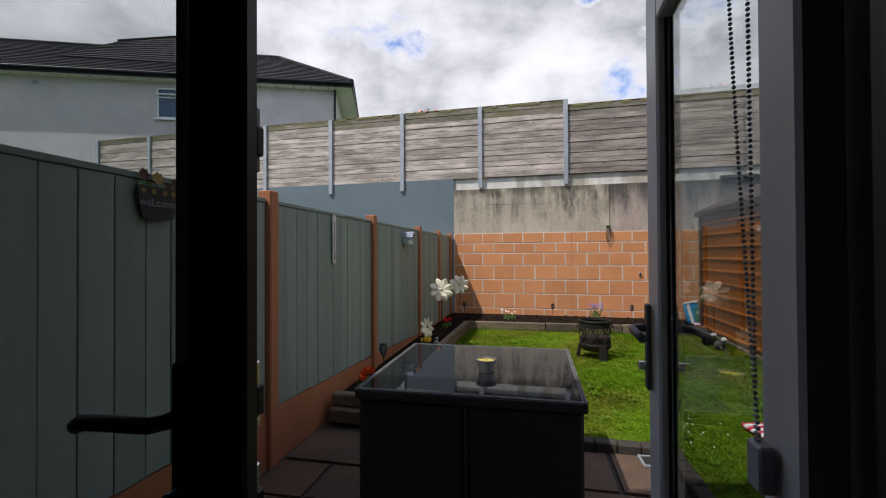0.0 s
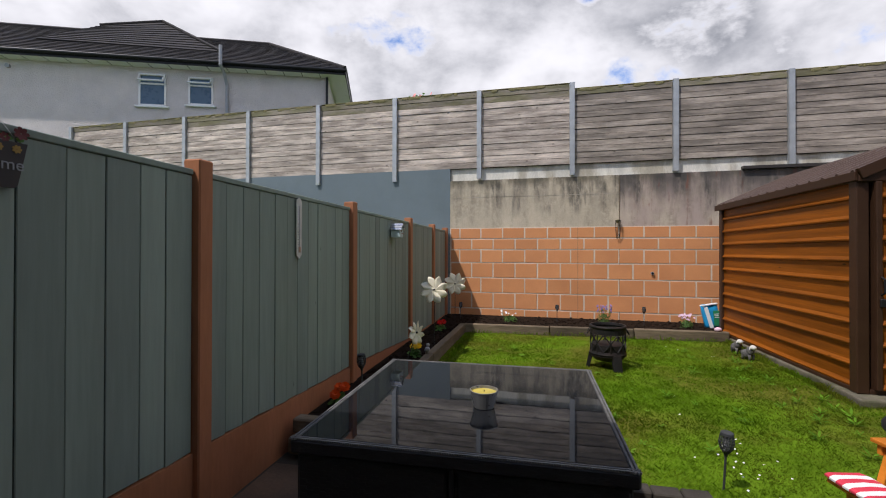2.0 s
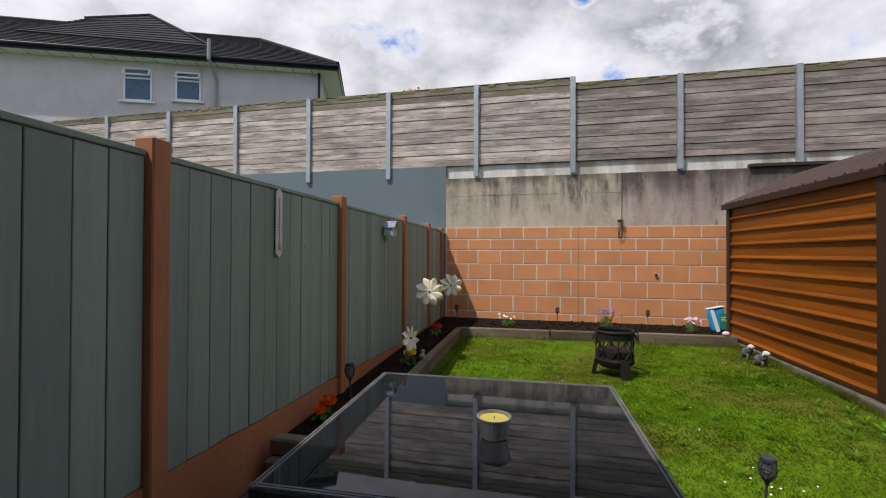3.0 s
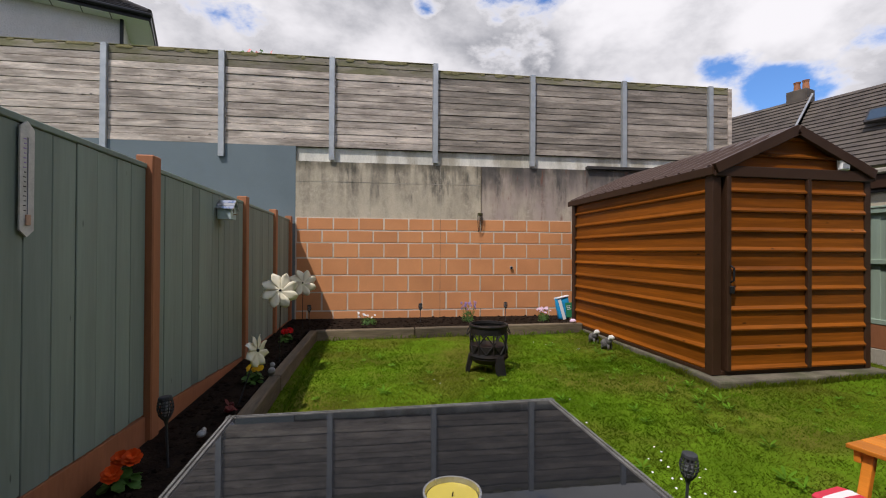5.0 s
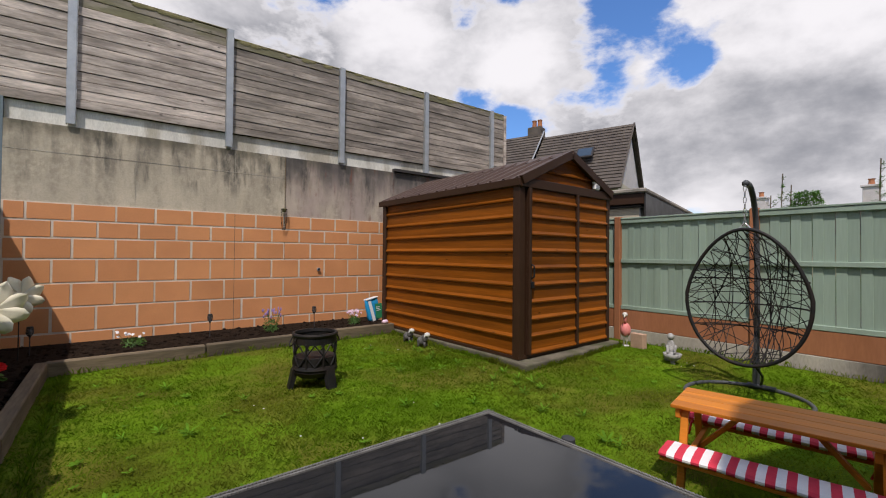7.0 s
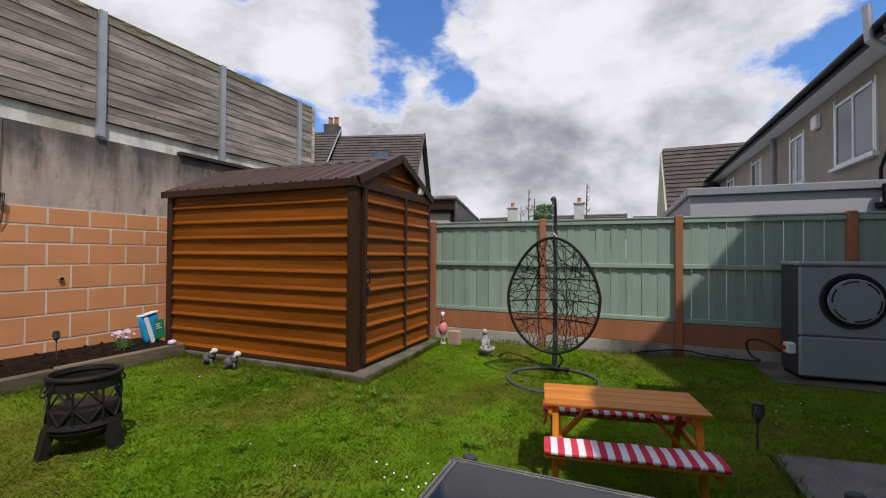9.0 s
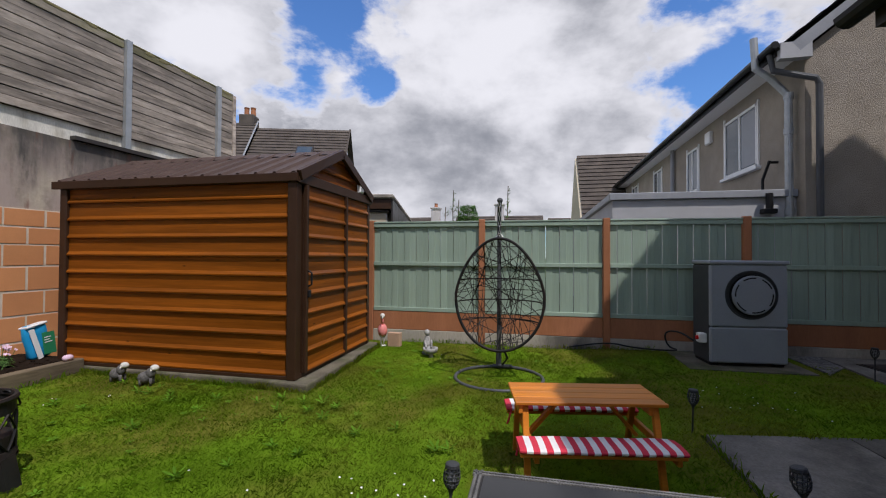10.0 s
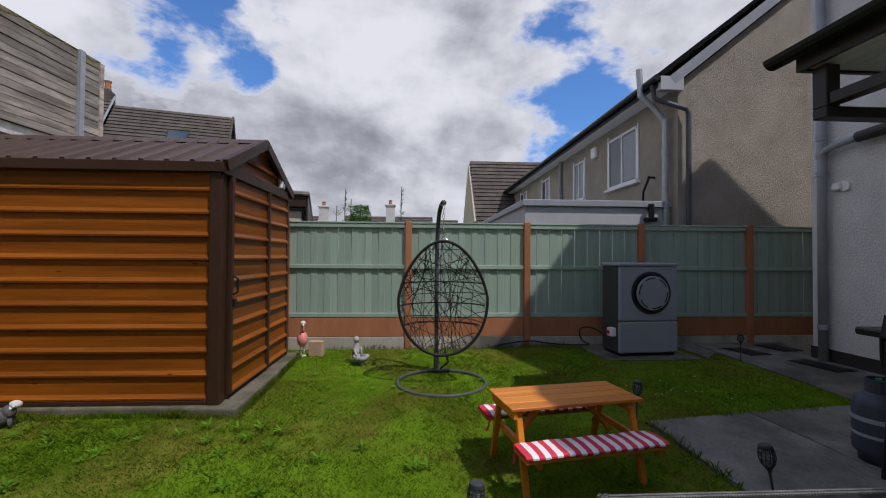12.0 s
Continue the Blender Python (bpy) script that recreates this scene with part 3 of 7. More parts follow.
    for k in range(260):
        x, y = rnd.uniform(-1.1, 5.7), rnd.uniform(2.2, 8.5)
        if not inside(x, y) or (x > 3.0 and y > 5.7) or noise.noise((x * 0.7, y * 0.7, 9)) < 0.02:
            continue
        petals(bm, (x, y, lawn_z(x, y) + 0.022), (rnd.uniform(-.2, .2), rnd.uniform(-.2, .2), 1), rnd.uniform(0.02, 0.05), rnd.randint(4, 7), 0.42, 0.2, rnd.random() * 6)
    # broad dandelion rosettes, most of them by the shed
    for k in range(54):
        x, y = (rnd.gauss(2.7, 0.35), rnd.gauss(5.9, 0.8)) if k % 2 else (rnd.uniform(-1.0, 5.4), rnd.uniform(3.9, 8.3))
        if not inside(x, y) or (x > 3.0 and y > 5.55):
            continue
        for ring in range(2):
            petals(bm, (x, y, lawn_z(x, y) + 0.02 + 0.012 * ring), (rnd.uniform(-.2, .2), rnd.uniform(-.2, .2), 1), rnd.uniform(0.04, 0.08), rnd.randint(4, 6), 0.26, 0.25 + 0.25 * ring, rnd.random() * 6)
    tagged(link_mesh("lawn_weeds", bm, WEED), "broad weed and clover leaves in the lawn", "weeds", kind="stuff")
    bm = bmesh.new()
    for cx, cy, s, n in ((1.5, 4.3, 0.2, 9), (2.35, 7.55, 0.2, 6), (3.55, 1.4, 0.28, 18), (-0.1, 4.7, 0.25, 6), (4.95, 4.7, 0.15, 7), (1.3, 4.05, 0.16, 9), (0.6, 5.3, .8, 8)):
        for k in range(n):
            x, y = cx + rnd.gauss(0, s), cy + rnd.gauss(0, s)
            if inside(x, y):
                petals(bm, (x, y, lawn_z(x, y) + rnd.uniform(0.03, 0.045)), (rnd.uniform(-.4, .1), rnd.uniform(-.4, .1), 1), 0.0075, 7, 0.6, 0.1, rnd.random())
    tagged(link_mesh("lawn_daisies", bm, WHITE_STRIPE), "scattered small white daisies in the grass", "daisies", kind="stuff")


# ---- retaining wall at the back, in its own frame: u along it, v into it ----
WALL = pose(-1.73, 9.99, 0, 0, 0, -2)


def wall_struct(name, lo, hi, material, label, category="wall"):
    ob = struct(name, B(lo, hi), material, label, category)
    ob.matrix_basis = WALL
    return ob


wall_struct("wall_grey", (-14, 0, -0.4), (0, 0.26, 3.21), GREYPAINT, "tall wall painted slate grey beyond the side fence")
wall_struct("wall_back", (0.002, 0, -0.4), (9.0, 0.26, 2.93), CONC, "stained concrete retaining wall above painted blocks")
wall_struct("wall_upstand", (0.002, 0.05, 2.93), (9.0, 0.26, 3.21), CONC_PALE, "pale concrete kerb on top of the retaining wall")
wall_struct("trim_coping", (5.6, -0.06, 2.945), (9.02, 0.048, 3.0), DARKFRAME, "dark coping strip on the retaining wall", "coping")
mortar = wall_struct("trim_mortar", (0.002, -0.012, -0.25), (7.6, -0.002, 1.905), MORTAR, "pale mortar joints between painted blocks", "mortar")
for u in (1.35, 2.66):
    wall_struct("trim_crack", (u, -0.003, 1.91), (u + 0.004, -0.001, 2.92), CONC_OLD, "thin dark casting joint in the concrete", "joint")
wall_struct("trim_joint_blocks", (2.658, -0.0195, 0.0), (2.664, -0.001, 1.90), SLEEPER, "thin dark joint down the painted blocks", "joint")
wall_struct("trim_lift_line", (0.01, -0.003, 2.560), (3.45, -0.001, 2.566), CONC_OLD, "thin dark pour line across the concrete", "joint")
wall_struct("trim_movement_joint", (3.447, -0.014, 0.0), (3.454, -0.001, 2.92), SLEEPER, "rough vertical movement joint in the wall", "joint")

# ---- patio, kerb, slabs ----
struct("floor_patio", B((-1.95, 0.62, -0.3), (1.2, 3.8, -0.135)), JOINT, "dark jointing bed under the patio flags", "patio")
struct("path_slab", slab_poly(bmesh.new(), [(1.22, 2.1), (2.70, 2.1), (2.87, 1.09), (1.22, 1.03)], -0.2, -0.02), SLAB, "weathered grey concrete path slab beside the lawn", "path")
struct("path_slab_house", slab_poly(bmesh.new(), [(1.22, 1.015), (2.873, 1.075), (3.02, -0.2), (1.22, -0.2)], -0.2, -0.02), SLAB, "weathered grey concrete path slab by the house", "path")
struct("path_rear", slab_poly(bmesh.new(), [(1.22, -0.215), (3.02, -0.215), (5.85, -0.39), (5.95, -1.9), (1.22, -1.9)], -0.2, -0.022), SLAB, "concrete path along the rear wall of the house", "path")
struct("path_plinth", slab_poly(bmesh.new(), [(4.86, 0.15), (5.88, 0.15), (5.88, 1.52), (4.82, 1.52)], -0.2, -0.034), SLAB_BROWN, "concrete plinth under the heat pump", "plinth")
struct("ground_gravel", slab_poly(bmesh.new(), [(5.3, -0.35), (5.88, -0.39), (5.88, 0.018), (4.9, 0.018)], -0.2, -0.03), GRAVEL, "strip of loose grey gravel by the fence", "gravel")
struct("ground_beyond_fence", slab_poly(bmesh.new(), [(5.97, -14), (16, -14), (16, 9.6), (5.97, 9.6)], -0.21, -0.12), SLAB, "neighbouring paved yard", "yard")


def build_manholes():
    for x, y, w, d, a in ((5.26, -0.8, 0.5, 0.36, 8), (5.5, -1.5, 0.5, 0.36, 8), (4.42, -1.14, 0.6, 0.34, 8)):
        t = thing("manhole_cover", pose(x, y, -0.0185, 0, 0, a), "dark square drain cover set in the concrete path", "drain cover", "drain covers")
        part("cover_frame", B((-w / 2, -d / 2, -0.002), (w / 2, d / 2, 0.004)), IRON, t)
        part("cover_plate", B((-w / 2 + .03, -d / 2 + .03, 0.006), (w / 2 - .03, d / 2 - .03, 0.012), 0.003), IRON, t)
    t = thing("drain_grate", pose(0.955, 3.50, -0.100, 0, 0, 3), "small square drain grating in the patio", "drain")
    part("grate_frame", box(box(box(B((-.085, -.085, -0.012), (.085, -.07, 0.004)), (-.085, .07, -0.012), (.085, .085, 0.004)), (-.085, -.07, -0.012), (-.07, .07, 0.004)), (.07, -.07, -0.012), (.085, .07, 0.004)), GALV, t, "galvanised grating frame")
    part("sump", B((-.07, -.07, -0.012), (.07, .07, -0.006)), BLACK, t)
    for k in range(7):
        part("bar", B((-.064 + k * 0.02, -.07, -0.004), (-.056 + k * 0.02, .07, 0.001)), KERB, t)


# ---- our house: rear wall, gabled return with the garden door, canopy ----
def build_house():
    wall = struct("wall_house_rear", B((-1.0, -9, -0.3), (4.9, -1.5, 5.9)), DASH_GREY, "rough grey-white rendered rear wall of the house", "wall")
    struct("baseboard_plinth", B((1.3, -1.5, -0.1), (4.92, -1.485, 0.14)), DARKFRAME, "dark painted plinth along the rendered wall", "plinth")
    # unseen gables and roofs, shaped so their shadow lands on fence and lawn
    side = Matrix(((0, -1, 0, 0), (1, 0, 0, 0), (0, 0, 1, 0), (0, 0, 0, 1)))
    struct("wall_house_side_gable", prism(bmesh.new(), [(-5.55, 5.9), (-1.52, 5.9), (-3.53, 7.8)], -4.88, -4.6, side), DASH_GREY, "unseen rendered side gable of the house, sized to cast shade", "wall")
    bm = prism(bmesh.new(), [(-1.0, 5.9), (4.9, 5.9), (1.95, 8.75)], -9, -1.52)
    struct("wall_house_gable", bm, DASH_GREY, "unseen rendered gable of the house, sized to cast shade", "wall")
    bm = bmesh.new()
    courses(bm, (5.25, -0.9, 5.8), (5.25, -9.2, 5.8), (1.95, -0.9, 8.95), (1.95, -9.2, 8.95), 18)
    courses(bm, (-1.35, -9.2, 5.8), (-1.35, -0.9, 5.8), (1.95, -9.2, 8.95), (1.95, -0.9, 8.95), 18)
    courses(bm, (1.95, -1.15, 5.75), (5.1, -1.15, 5.75), (1.95, -3.53, 7.95), (5.1, -3.53, 7.95), 13)
    courses(bm, (5.1, -5.91, 5.75), (1.95, -5.91, 5.75), (5.1, -3.53, 7.95), (1.95, -3.53, 7.95), 13)
    struct("roof_house", bm, TILE_DARK, "unseen dark tiled gable roof of the house, shaped to cast shade", "roof")
    # the return, a closed room with the garden door in its end wall
    x0, x1, y0, y1 = -1.85, 2.0, 0.40, 0.70
    struct("wall_return_left", B((x0 + 0.1, -1.5, -0.3), (x0 + 0.35, y0, 4.5)), DASH_GREY, "side wall of the return", "wall")
    struct("wall_return_right", B((x1 - 0.25, -1.5, -0.3), (x1, y0, 4.5)), DASH_GREY, "side wall of the return", "wall")
    struct("wall_door_left", B((x0 + 0.1, y0, -0.3), (-1.08, y1, 2.25)), DASH_GREY, "wall beside the garden door", "wall")
    struct("wall_door_right", B((0.502, y0, -0.3), (x1, y1, 2.25)), DASH_GREY, "wall beside the garden door", "wall")
    struct("wall_door_over", B((x0 + 0.1, y0, 2.25), (x1, y1, 4.5)), DASH_GREY, "wall over the garden door", "wall")
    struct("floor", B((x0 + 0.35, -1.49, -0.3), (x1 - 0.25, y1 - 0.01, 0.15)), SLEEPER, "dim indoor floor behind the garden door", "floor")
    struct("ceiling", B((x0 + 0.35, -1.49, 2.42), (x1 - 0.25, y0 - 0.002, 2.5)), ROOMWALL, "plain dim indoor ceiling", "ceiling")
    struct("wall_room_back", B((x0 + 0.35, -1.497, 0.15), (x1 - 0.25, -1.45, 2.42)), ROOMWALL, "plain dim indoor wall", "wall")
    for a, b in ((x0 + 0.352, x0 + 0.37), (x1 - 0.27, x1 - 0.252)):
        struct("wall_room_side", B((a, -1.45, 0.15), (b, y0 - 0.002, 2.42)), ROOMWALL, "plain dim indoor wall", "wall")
    # unseen gable and roof, height set by where their shadow crosses the picnic table
    bm = prism(bmesh.new(), [(x0 + 0.1, 4.5), (x1, 4.5), (-0.3, 5.7)], -1.5, y1)
    struct("wall_return_gable", bm, DASH_GREY, "unseen gable of the return over the garden door, sized to cast shade", "wall")
    bm = bmesh.new()
    courses(bm, (x1 + 0.35, 0.98, 4.45), (x1 + 0.35, -1.6, 4.45), (-0.3, 0.98, 5.85), (-0.3, -1.6, 5.85), 9)
    courses(bm, (x0 - 0.1, -1.6, 4.45), (x0 - 0.1, 0.98, 4.45), (-0.3, -1.6, 5.85), (-0.3, 0.98, 5.85), 9)
    struct("roof_return", bm, TILE_DARK, "unseen dark tiled roof of the return, sized to cast shade", "roof")
    # unseen mass added on the left to keep the sun off the patio
    struct("wall_adjoining", B((-7.5, -9, -0.3), (x0 + 0.098, y1 - 0.02, 4.5)), DASH_GREY, "unseen rendered block added to keep sun off the patio", "wall")
    bm = bmesh.new()
    courses(bm, (-7.6, 1.0, 4.45), (x0 - 0.12, 1.0, 4.45), (-7.6, -4.5, 6.6), (x0 - 0.12, -4.5, 6.6), 12)
    struct("roof_adjoining", bm, TILE_DARK, "unseen tiled roof on the added sun-blocking mass", "roof")
    # canopy over the door
    c = thing("door_canopy", pose(0, 0, 0), "dark timber canopy with pale boarded soffit over the garden door", "canopy")
    xa, xb, ya, yb = -1.3, 1.86, 0.71, 1.50
    bm = bmesh.new()
    courses(bm, (xa - .1, yb + 0.1, 2.72), (xb + 0.1, yb + 0.1, 2.72), (xa - .1, ya, 3.12), (xb + 0.1, ya, 3.12), 5, 0.03)
    part("tiles", bm, TILE_DARK, c)
    part("fascia", B((xa, yb, 2.6), (xb, yb + 0.03, 2.74)), DARKFRAME, c)
    part("fascia", B((xb, ya, 2.6), (xb + 0.03, yb + 0.03, 2.74)), DARKFRAME, c)
    for k in range(8):
        part("soffit_board", B((xa, ya + k * 0.1, 2.615), (xb - 0.002, ya + k * 0.1 + 0.094, 2.63)), UPVC, c)
    bm = bmesh.new()
    prof = [(0.06 * math.cos(t), 0.06 * math.sin(t)) for t in np.linspace(math.pi, 2 * math.pi, 8)]
    for (a, b), (e, f) in zip(prof, prof[1:]):
        q = [bm.verts.new(p) for p in ((xa, yb + 0.09 + a, 2.73 + b), (xb + 0.16, yb + 0.09 + a, 2.73 + b), (xb + 0.16, yb + 0.09 + e, 2.73 + f), (xa, yb + 0.09 + e, 2.73 + f))]
        bm.faces.new(q)
    bmesh.ops.remove_doubles(bm, verts=bm.verts[:], dist=1e-5)
    gut = part("gutter", bm, BLACK, c, "black half-round gutter")
    mod = gut.modifiers.new("thickness", "SOLIDIFY")
    mod.thickness = 0.005
    part("post", B((xb - 0.12, yb - 0.13, 2.33), (xb - 0.02, yb - 0.03, 2.6), 0.006), DARKFRAME, c)
    part("bracket_beam", B((xb - 0.12, ya, 2.26), (xb - 0.02, yb - 0.03, 2.33), 0.006), DARKFRAME, c)
    part("cross_beam", B((0.6, yb - 0.12, 2.335), (xb - 0.13, yb - 0.04, 2.41), 0.006), DARKFRAME, c)
    # downpipe on the rear wall
    d = thing("downpipe", pose(4.66, -1.41, 0), "grey plastic soil pipe with brackets on the rendered wall", "pipe")
    part("pipe", R((0, 0, -0.02), (0, 0, 5.2), 0.055, n=14), PIPEGREY, d, smooth=True)
    for z in (0.40, 2.47, 2.72, 2.96):
        part("collar", R((0, 0, z), (0, 0, z + 0.07), 0.066, n=14), PIPEGREY, d)
    part("branch", tube(bmesh.new(), [(0, 0, 2.74), (-0.08, 0.02, 2.81), (-0.2, 0.02, 2.84), (-0.5, 0.02, 2.875), (-0.62, -0.01, 2.88)], 0.045, 10), PIPEGREY, d, smooth=True)
    part("branch_end", R((-0.50, 0.02, 2.875), (-0.95, 0.0, 2.90), 0.068, 0.075, n=14), DARKFRAME, d, "dark swollen pipe end")
    s = thing("wall_socket", pose(4.42, -1.5, 2.31), "small white round sensor on the rendered wall", "sensor")
    part("backplate", R((0, 0, 0), (0, 0.03, 0), 0.07, n=16), UPVC, s)
    part("body", B((0.02, 0.02, -0.05), (0.14, 0.07, 0.05), 0.015), UPVC, s)


# ---- the garden door: one leaf shut, one open ----
def door_leaf(name, m, width, label, glass_label, st=0.085, th=0.06, gy=0.0, hs=0.085):
    z0, z1 = 0.17, 2.16
    d = tagged(thing(name, m, label, "door"), kind="structure")
    part("hinge_stile", B((0, -th / 2, z0), (hs, th / 2, z1), 0.006), UPVC_GREY, d)
    part("lock_stile", B((width - st, -th / 2, z0), (width, th / 2, z1), 0.006), UPVC_GREY, d)
    part("bottom_rail", B((hs, -th / 2, z0), (width - st, th / 2, z0 + st), 0.006), UPVC_GREY, d)
    part("top_rail", B((hs, -th / 2, z1 - st), (width - st, th / 2, z1), 0.006), UPVC_GREY, d)
    for s in (-1, 1):
        bm = bmesh.new()
        for x in (hs, width - st - 0.006):
            box(bm, (x, gy + s * 0.009 - 0.004, z0 + st), (x + 0.006, gy + s * 0.009 + 0.004, z1 - st))
        part("gasket", bm, BLACK, d)
    g = part("pane", B((hs, gy - 0.004, z0 + st), (width - st, gy + 0.004, z1 - st)), GLASS, d, glass_label)
    g.visible_shadow = False
    return d


def door_handle(d, x, side, toward):
    y = side * 0.03
    bm = B((x - 0.017, min(y, y + side * 0.012), 1.06), (x + 0.017, max(y, y + side * 0.012), 1.295), 0.004)
    part("handle_plate", bm, GUNMETAL, d, "dark metal handle plate")
    part("lever", tube(bmesh.new(), [(x, y, 1.228), (x, y + side * 0.03, 1.228), (x + toward * 0.012, y + side * 0.048, 1.228), (x + toward * 0.05, y + side * 0.052, 1.229),
                                     (x + toward * 0.11, y + side * 0.05, 1.226), (x + toward * 0.125, y + side * 0.044, 1.218)], 0.0105, 12), GUNMETAL, d, "dark metal lever", True)
    part("key_barrel", R((x, y, 1.125), (x, y + side * 0.03, 1.125), 0.012, n=12), STEEL, d)


def build_door():
    shut = door_leaf("door_1", pose(-1.02, 0.605, 0), 0.74, "closed dark glazed garden door leaf with lever handle", "clear door glass")
    door_handle(shut, 0.68, -1, -1)
    part("astragal", B((0.70, -0.055, 0.17), (0.785, -0.028, 2.16), 0.004), DARKFRAME, shut, "dark meeting strip")
    for z, m in ((1.06, STEEL), (1.2, STEEL), (1.55, PIPEGREY), (1.80, STEEL)):
        part("keep", B((0.742, -0.012, z), (0.758, 0.014, z + 0.09), 0.002), m, shut, "metal lock keep")
        part("latch", B((0.752, -0.008, z + 0.02), (0.768, 0.008, z + 0.06), 0.002), BLACK, shut)
    wide = door_leaf("door_2", pose(0.432, 0.655, 0, 0, 0, 88.4), 0.75, "open grey glazed garden door leaf swung outwards", "clear door glass", 0.115, 0.05, -0.008, 0.095)
    door_handle(wide, 0.706, 1, -1)
    door_handle(wide, 0.706, -1, -1)
    f = tagged(thing("door_frame", pose(0, 0, 0), "dark door frame round the garden doors", "door frame"), kind="structure")
    part("jamb", B((-1.08, 0.56, 0.15), (-1.022, 0.645, 2.25), 0.004), DARKFRAME, f)
    part("jamb", B((0.44, 0.36, 0.15), (0.50, 0.60, 2.25), 0.004), DARKFRAME, f)
    part("jamb_stop", B((0.470, 0.601, 0.15), (0.50, 0.70, 2.25), 0.003), DARKFRAME, f)
    part("head", B((-1.02, 0.56, 2.18), (0.438, 0.645, 2.25), 0.004), DARKFRAME, f)
    part("sill", B((-1.08, 0.56, 0.15), (0.438, 0.74, 0.168), 0.004), PIPEGREY, f)
    c = thing("blind_chain", pose(0.392, 0, 0), "beaded blind pull chain hanging by the door glass", "blind chain")
    for k, (ya, yb) in enumerate(((0.80, 0.715), (0.735, 0.725))):
        bm = bmesh.new()
        n = 120
        for i in range(n):
            t = i / (n - 1)
            ball(bm, (0.0, ya + (yb - ya) * t ** 1.5, 2.05 - 0.88 * t), 0.0032, 1)
        part("strand", bm, PIPEGREY, c)
    part("clip", B((-0.008, 0.70, 1.13), (0.012, 0.735, 1.19), 0.003), PIPEGREY, c)


build_lawn()
build_manholes()
build_house()
build_door()


# ---- planting beds edged with sleepers ----
struct("ground_bed_side", slab_poly(bmesh.new(), [(-1.79, 3.9), (-1.36, 3.9), (-1.36, 8.7), (-1.79, 8.7)], -0.2, 0.05), SOIL, "dark soil of the side bed", "soil")
struct("ground_bed_back", slab_poly(bmesh.new(), [(-1.79, 8.7), (3.3, 8.72), (3.3, 9.9), (-1.79, 9.97)], -0.2, 0.045), SOIL, "dark soil of the back bed", "soil")


def build_sleepers():
    def sleeper(x0, y0, x1, y1, z0, z1, w, label):
        a, b = Vector((x0, y0, 0)), Vector((x1, y1, 0))
        ln = (b - a).length
        bm = B((0, 0, 0), (ln, w, z1 - z0), 0.012)
        for v in bm.verts:
            v.co += Vector((0, noise.noise((v.co.x * 3 + x0, y0, v.co.z)) * 0.006, noise.noise((v.co.x * 2, x0, 3)) * 0.006))
        t = thing("timber_sleeper", pose(x0, y0, z0, 0, 0, math.degrees(math.atan2(y1 - y0, x1 - x0))), label, "sleeper", "bed edging sleepers")
        part("beam", bm, SLEEPER, t)

    lab = "weathered grey timber sleeper edging a flower bed"
    sleeper(-1.24, 3.86, -1.22, 6.22, -0.14, 0.085, 0.11, lab)
    sleeper(-1.22, 6.24, -1.17, 8.62, -0.14, 0.08, 0.11, lab)
    sleeper(-1.2, 8.60, 0.32, 8.60, -0.14, 0.07, 0.11, lab)
    sleeper(0.335, 8.60, 1.72, 8.61, -0.14, 0.075, 0.11, lab)
    sleeper(1.735, 8.61, 3.18, 8.62, -0.14, 0.085, 0.11, lab)
    sleeper(-1.74, 3.76, -1.22, 3.74, 0.03, 0.14, 0.11, "weathered timber sleeper step at the patio end of the bed")
    sleeper(-1.74, 3.70, -1.22, 3.66, -0.1, 0.025, 0.18, "weathered lower timber sleeper by the patio")


def build_soil_clods():
    rnd = random.Random(8)
    bm = bmesh.new()
    for k in range(900):
        if k % 2:
            x, y = rnd.uniform(-1.75, -1.3), rnd.uniform(3.95, 8.7)
        else:
            x, y = rnd.uniform(-1.7, 3.1), rnd.uniform(8.75, 9.9)
        r = rnd.uniform(0.008, 0.03)
        ball(bm, (x, y, 0.045 + r * 0.2), r, 1, (1, rnd.uniform(.6, 1.3), .7))
    tagged(link_mesh("soil_clods", bm, SOIL), "loose dark soil crumbs in the beds", "soil", kind="stuff")


# ---- side fence, sage boards between terracotta posts ----
LEFT_POSTS = (0.86, 2.93, 5.0, 7.12, 8.67, 9.89)


LEFT_FOOT = (0.335, 0.288, 0.212, 0.078, 0.055, 0.05)


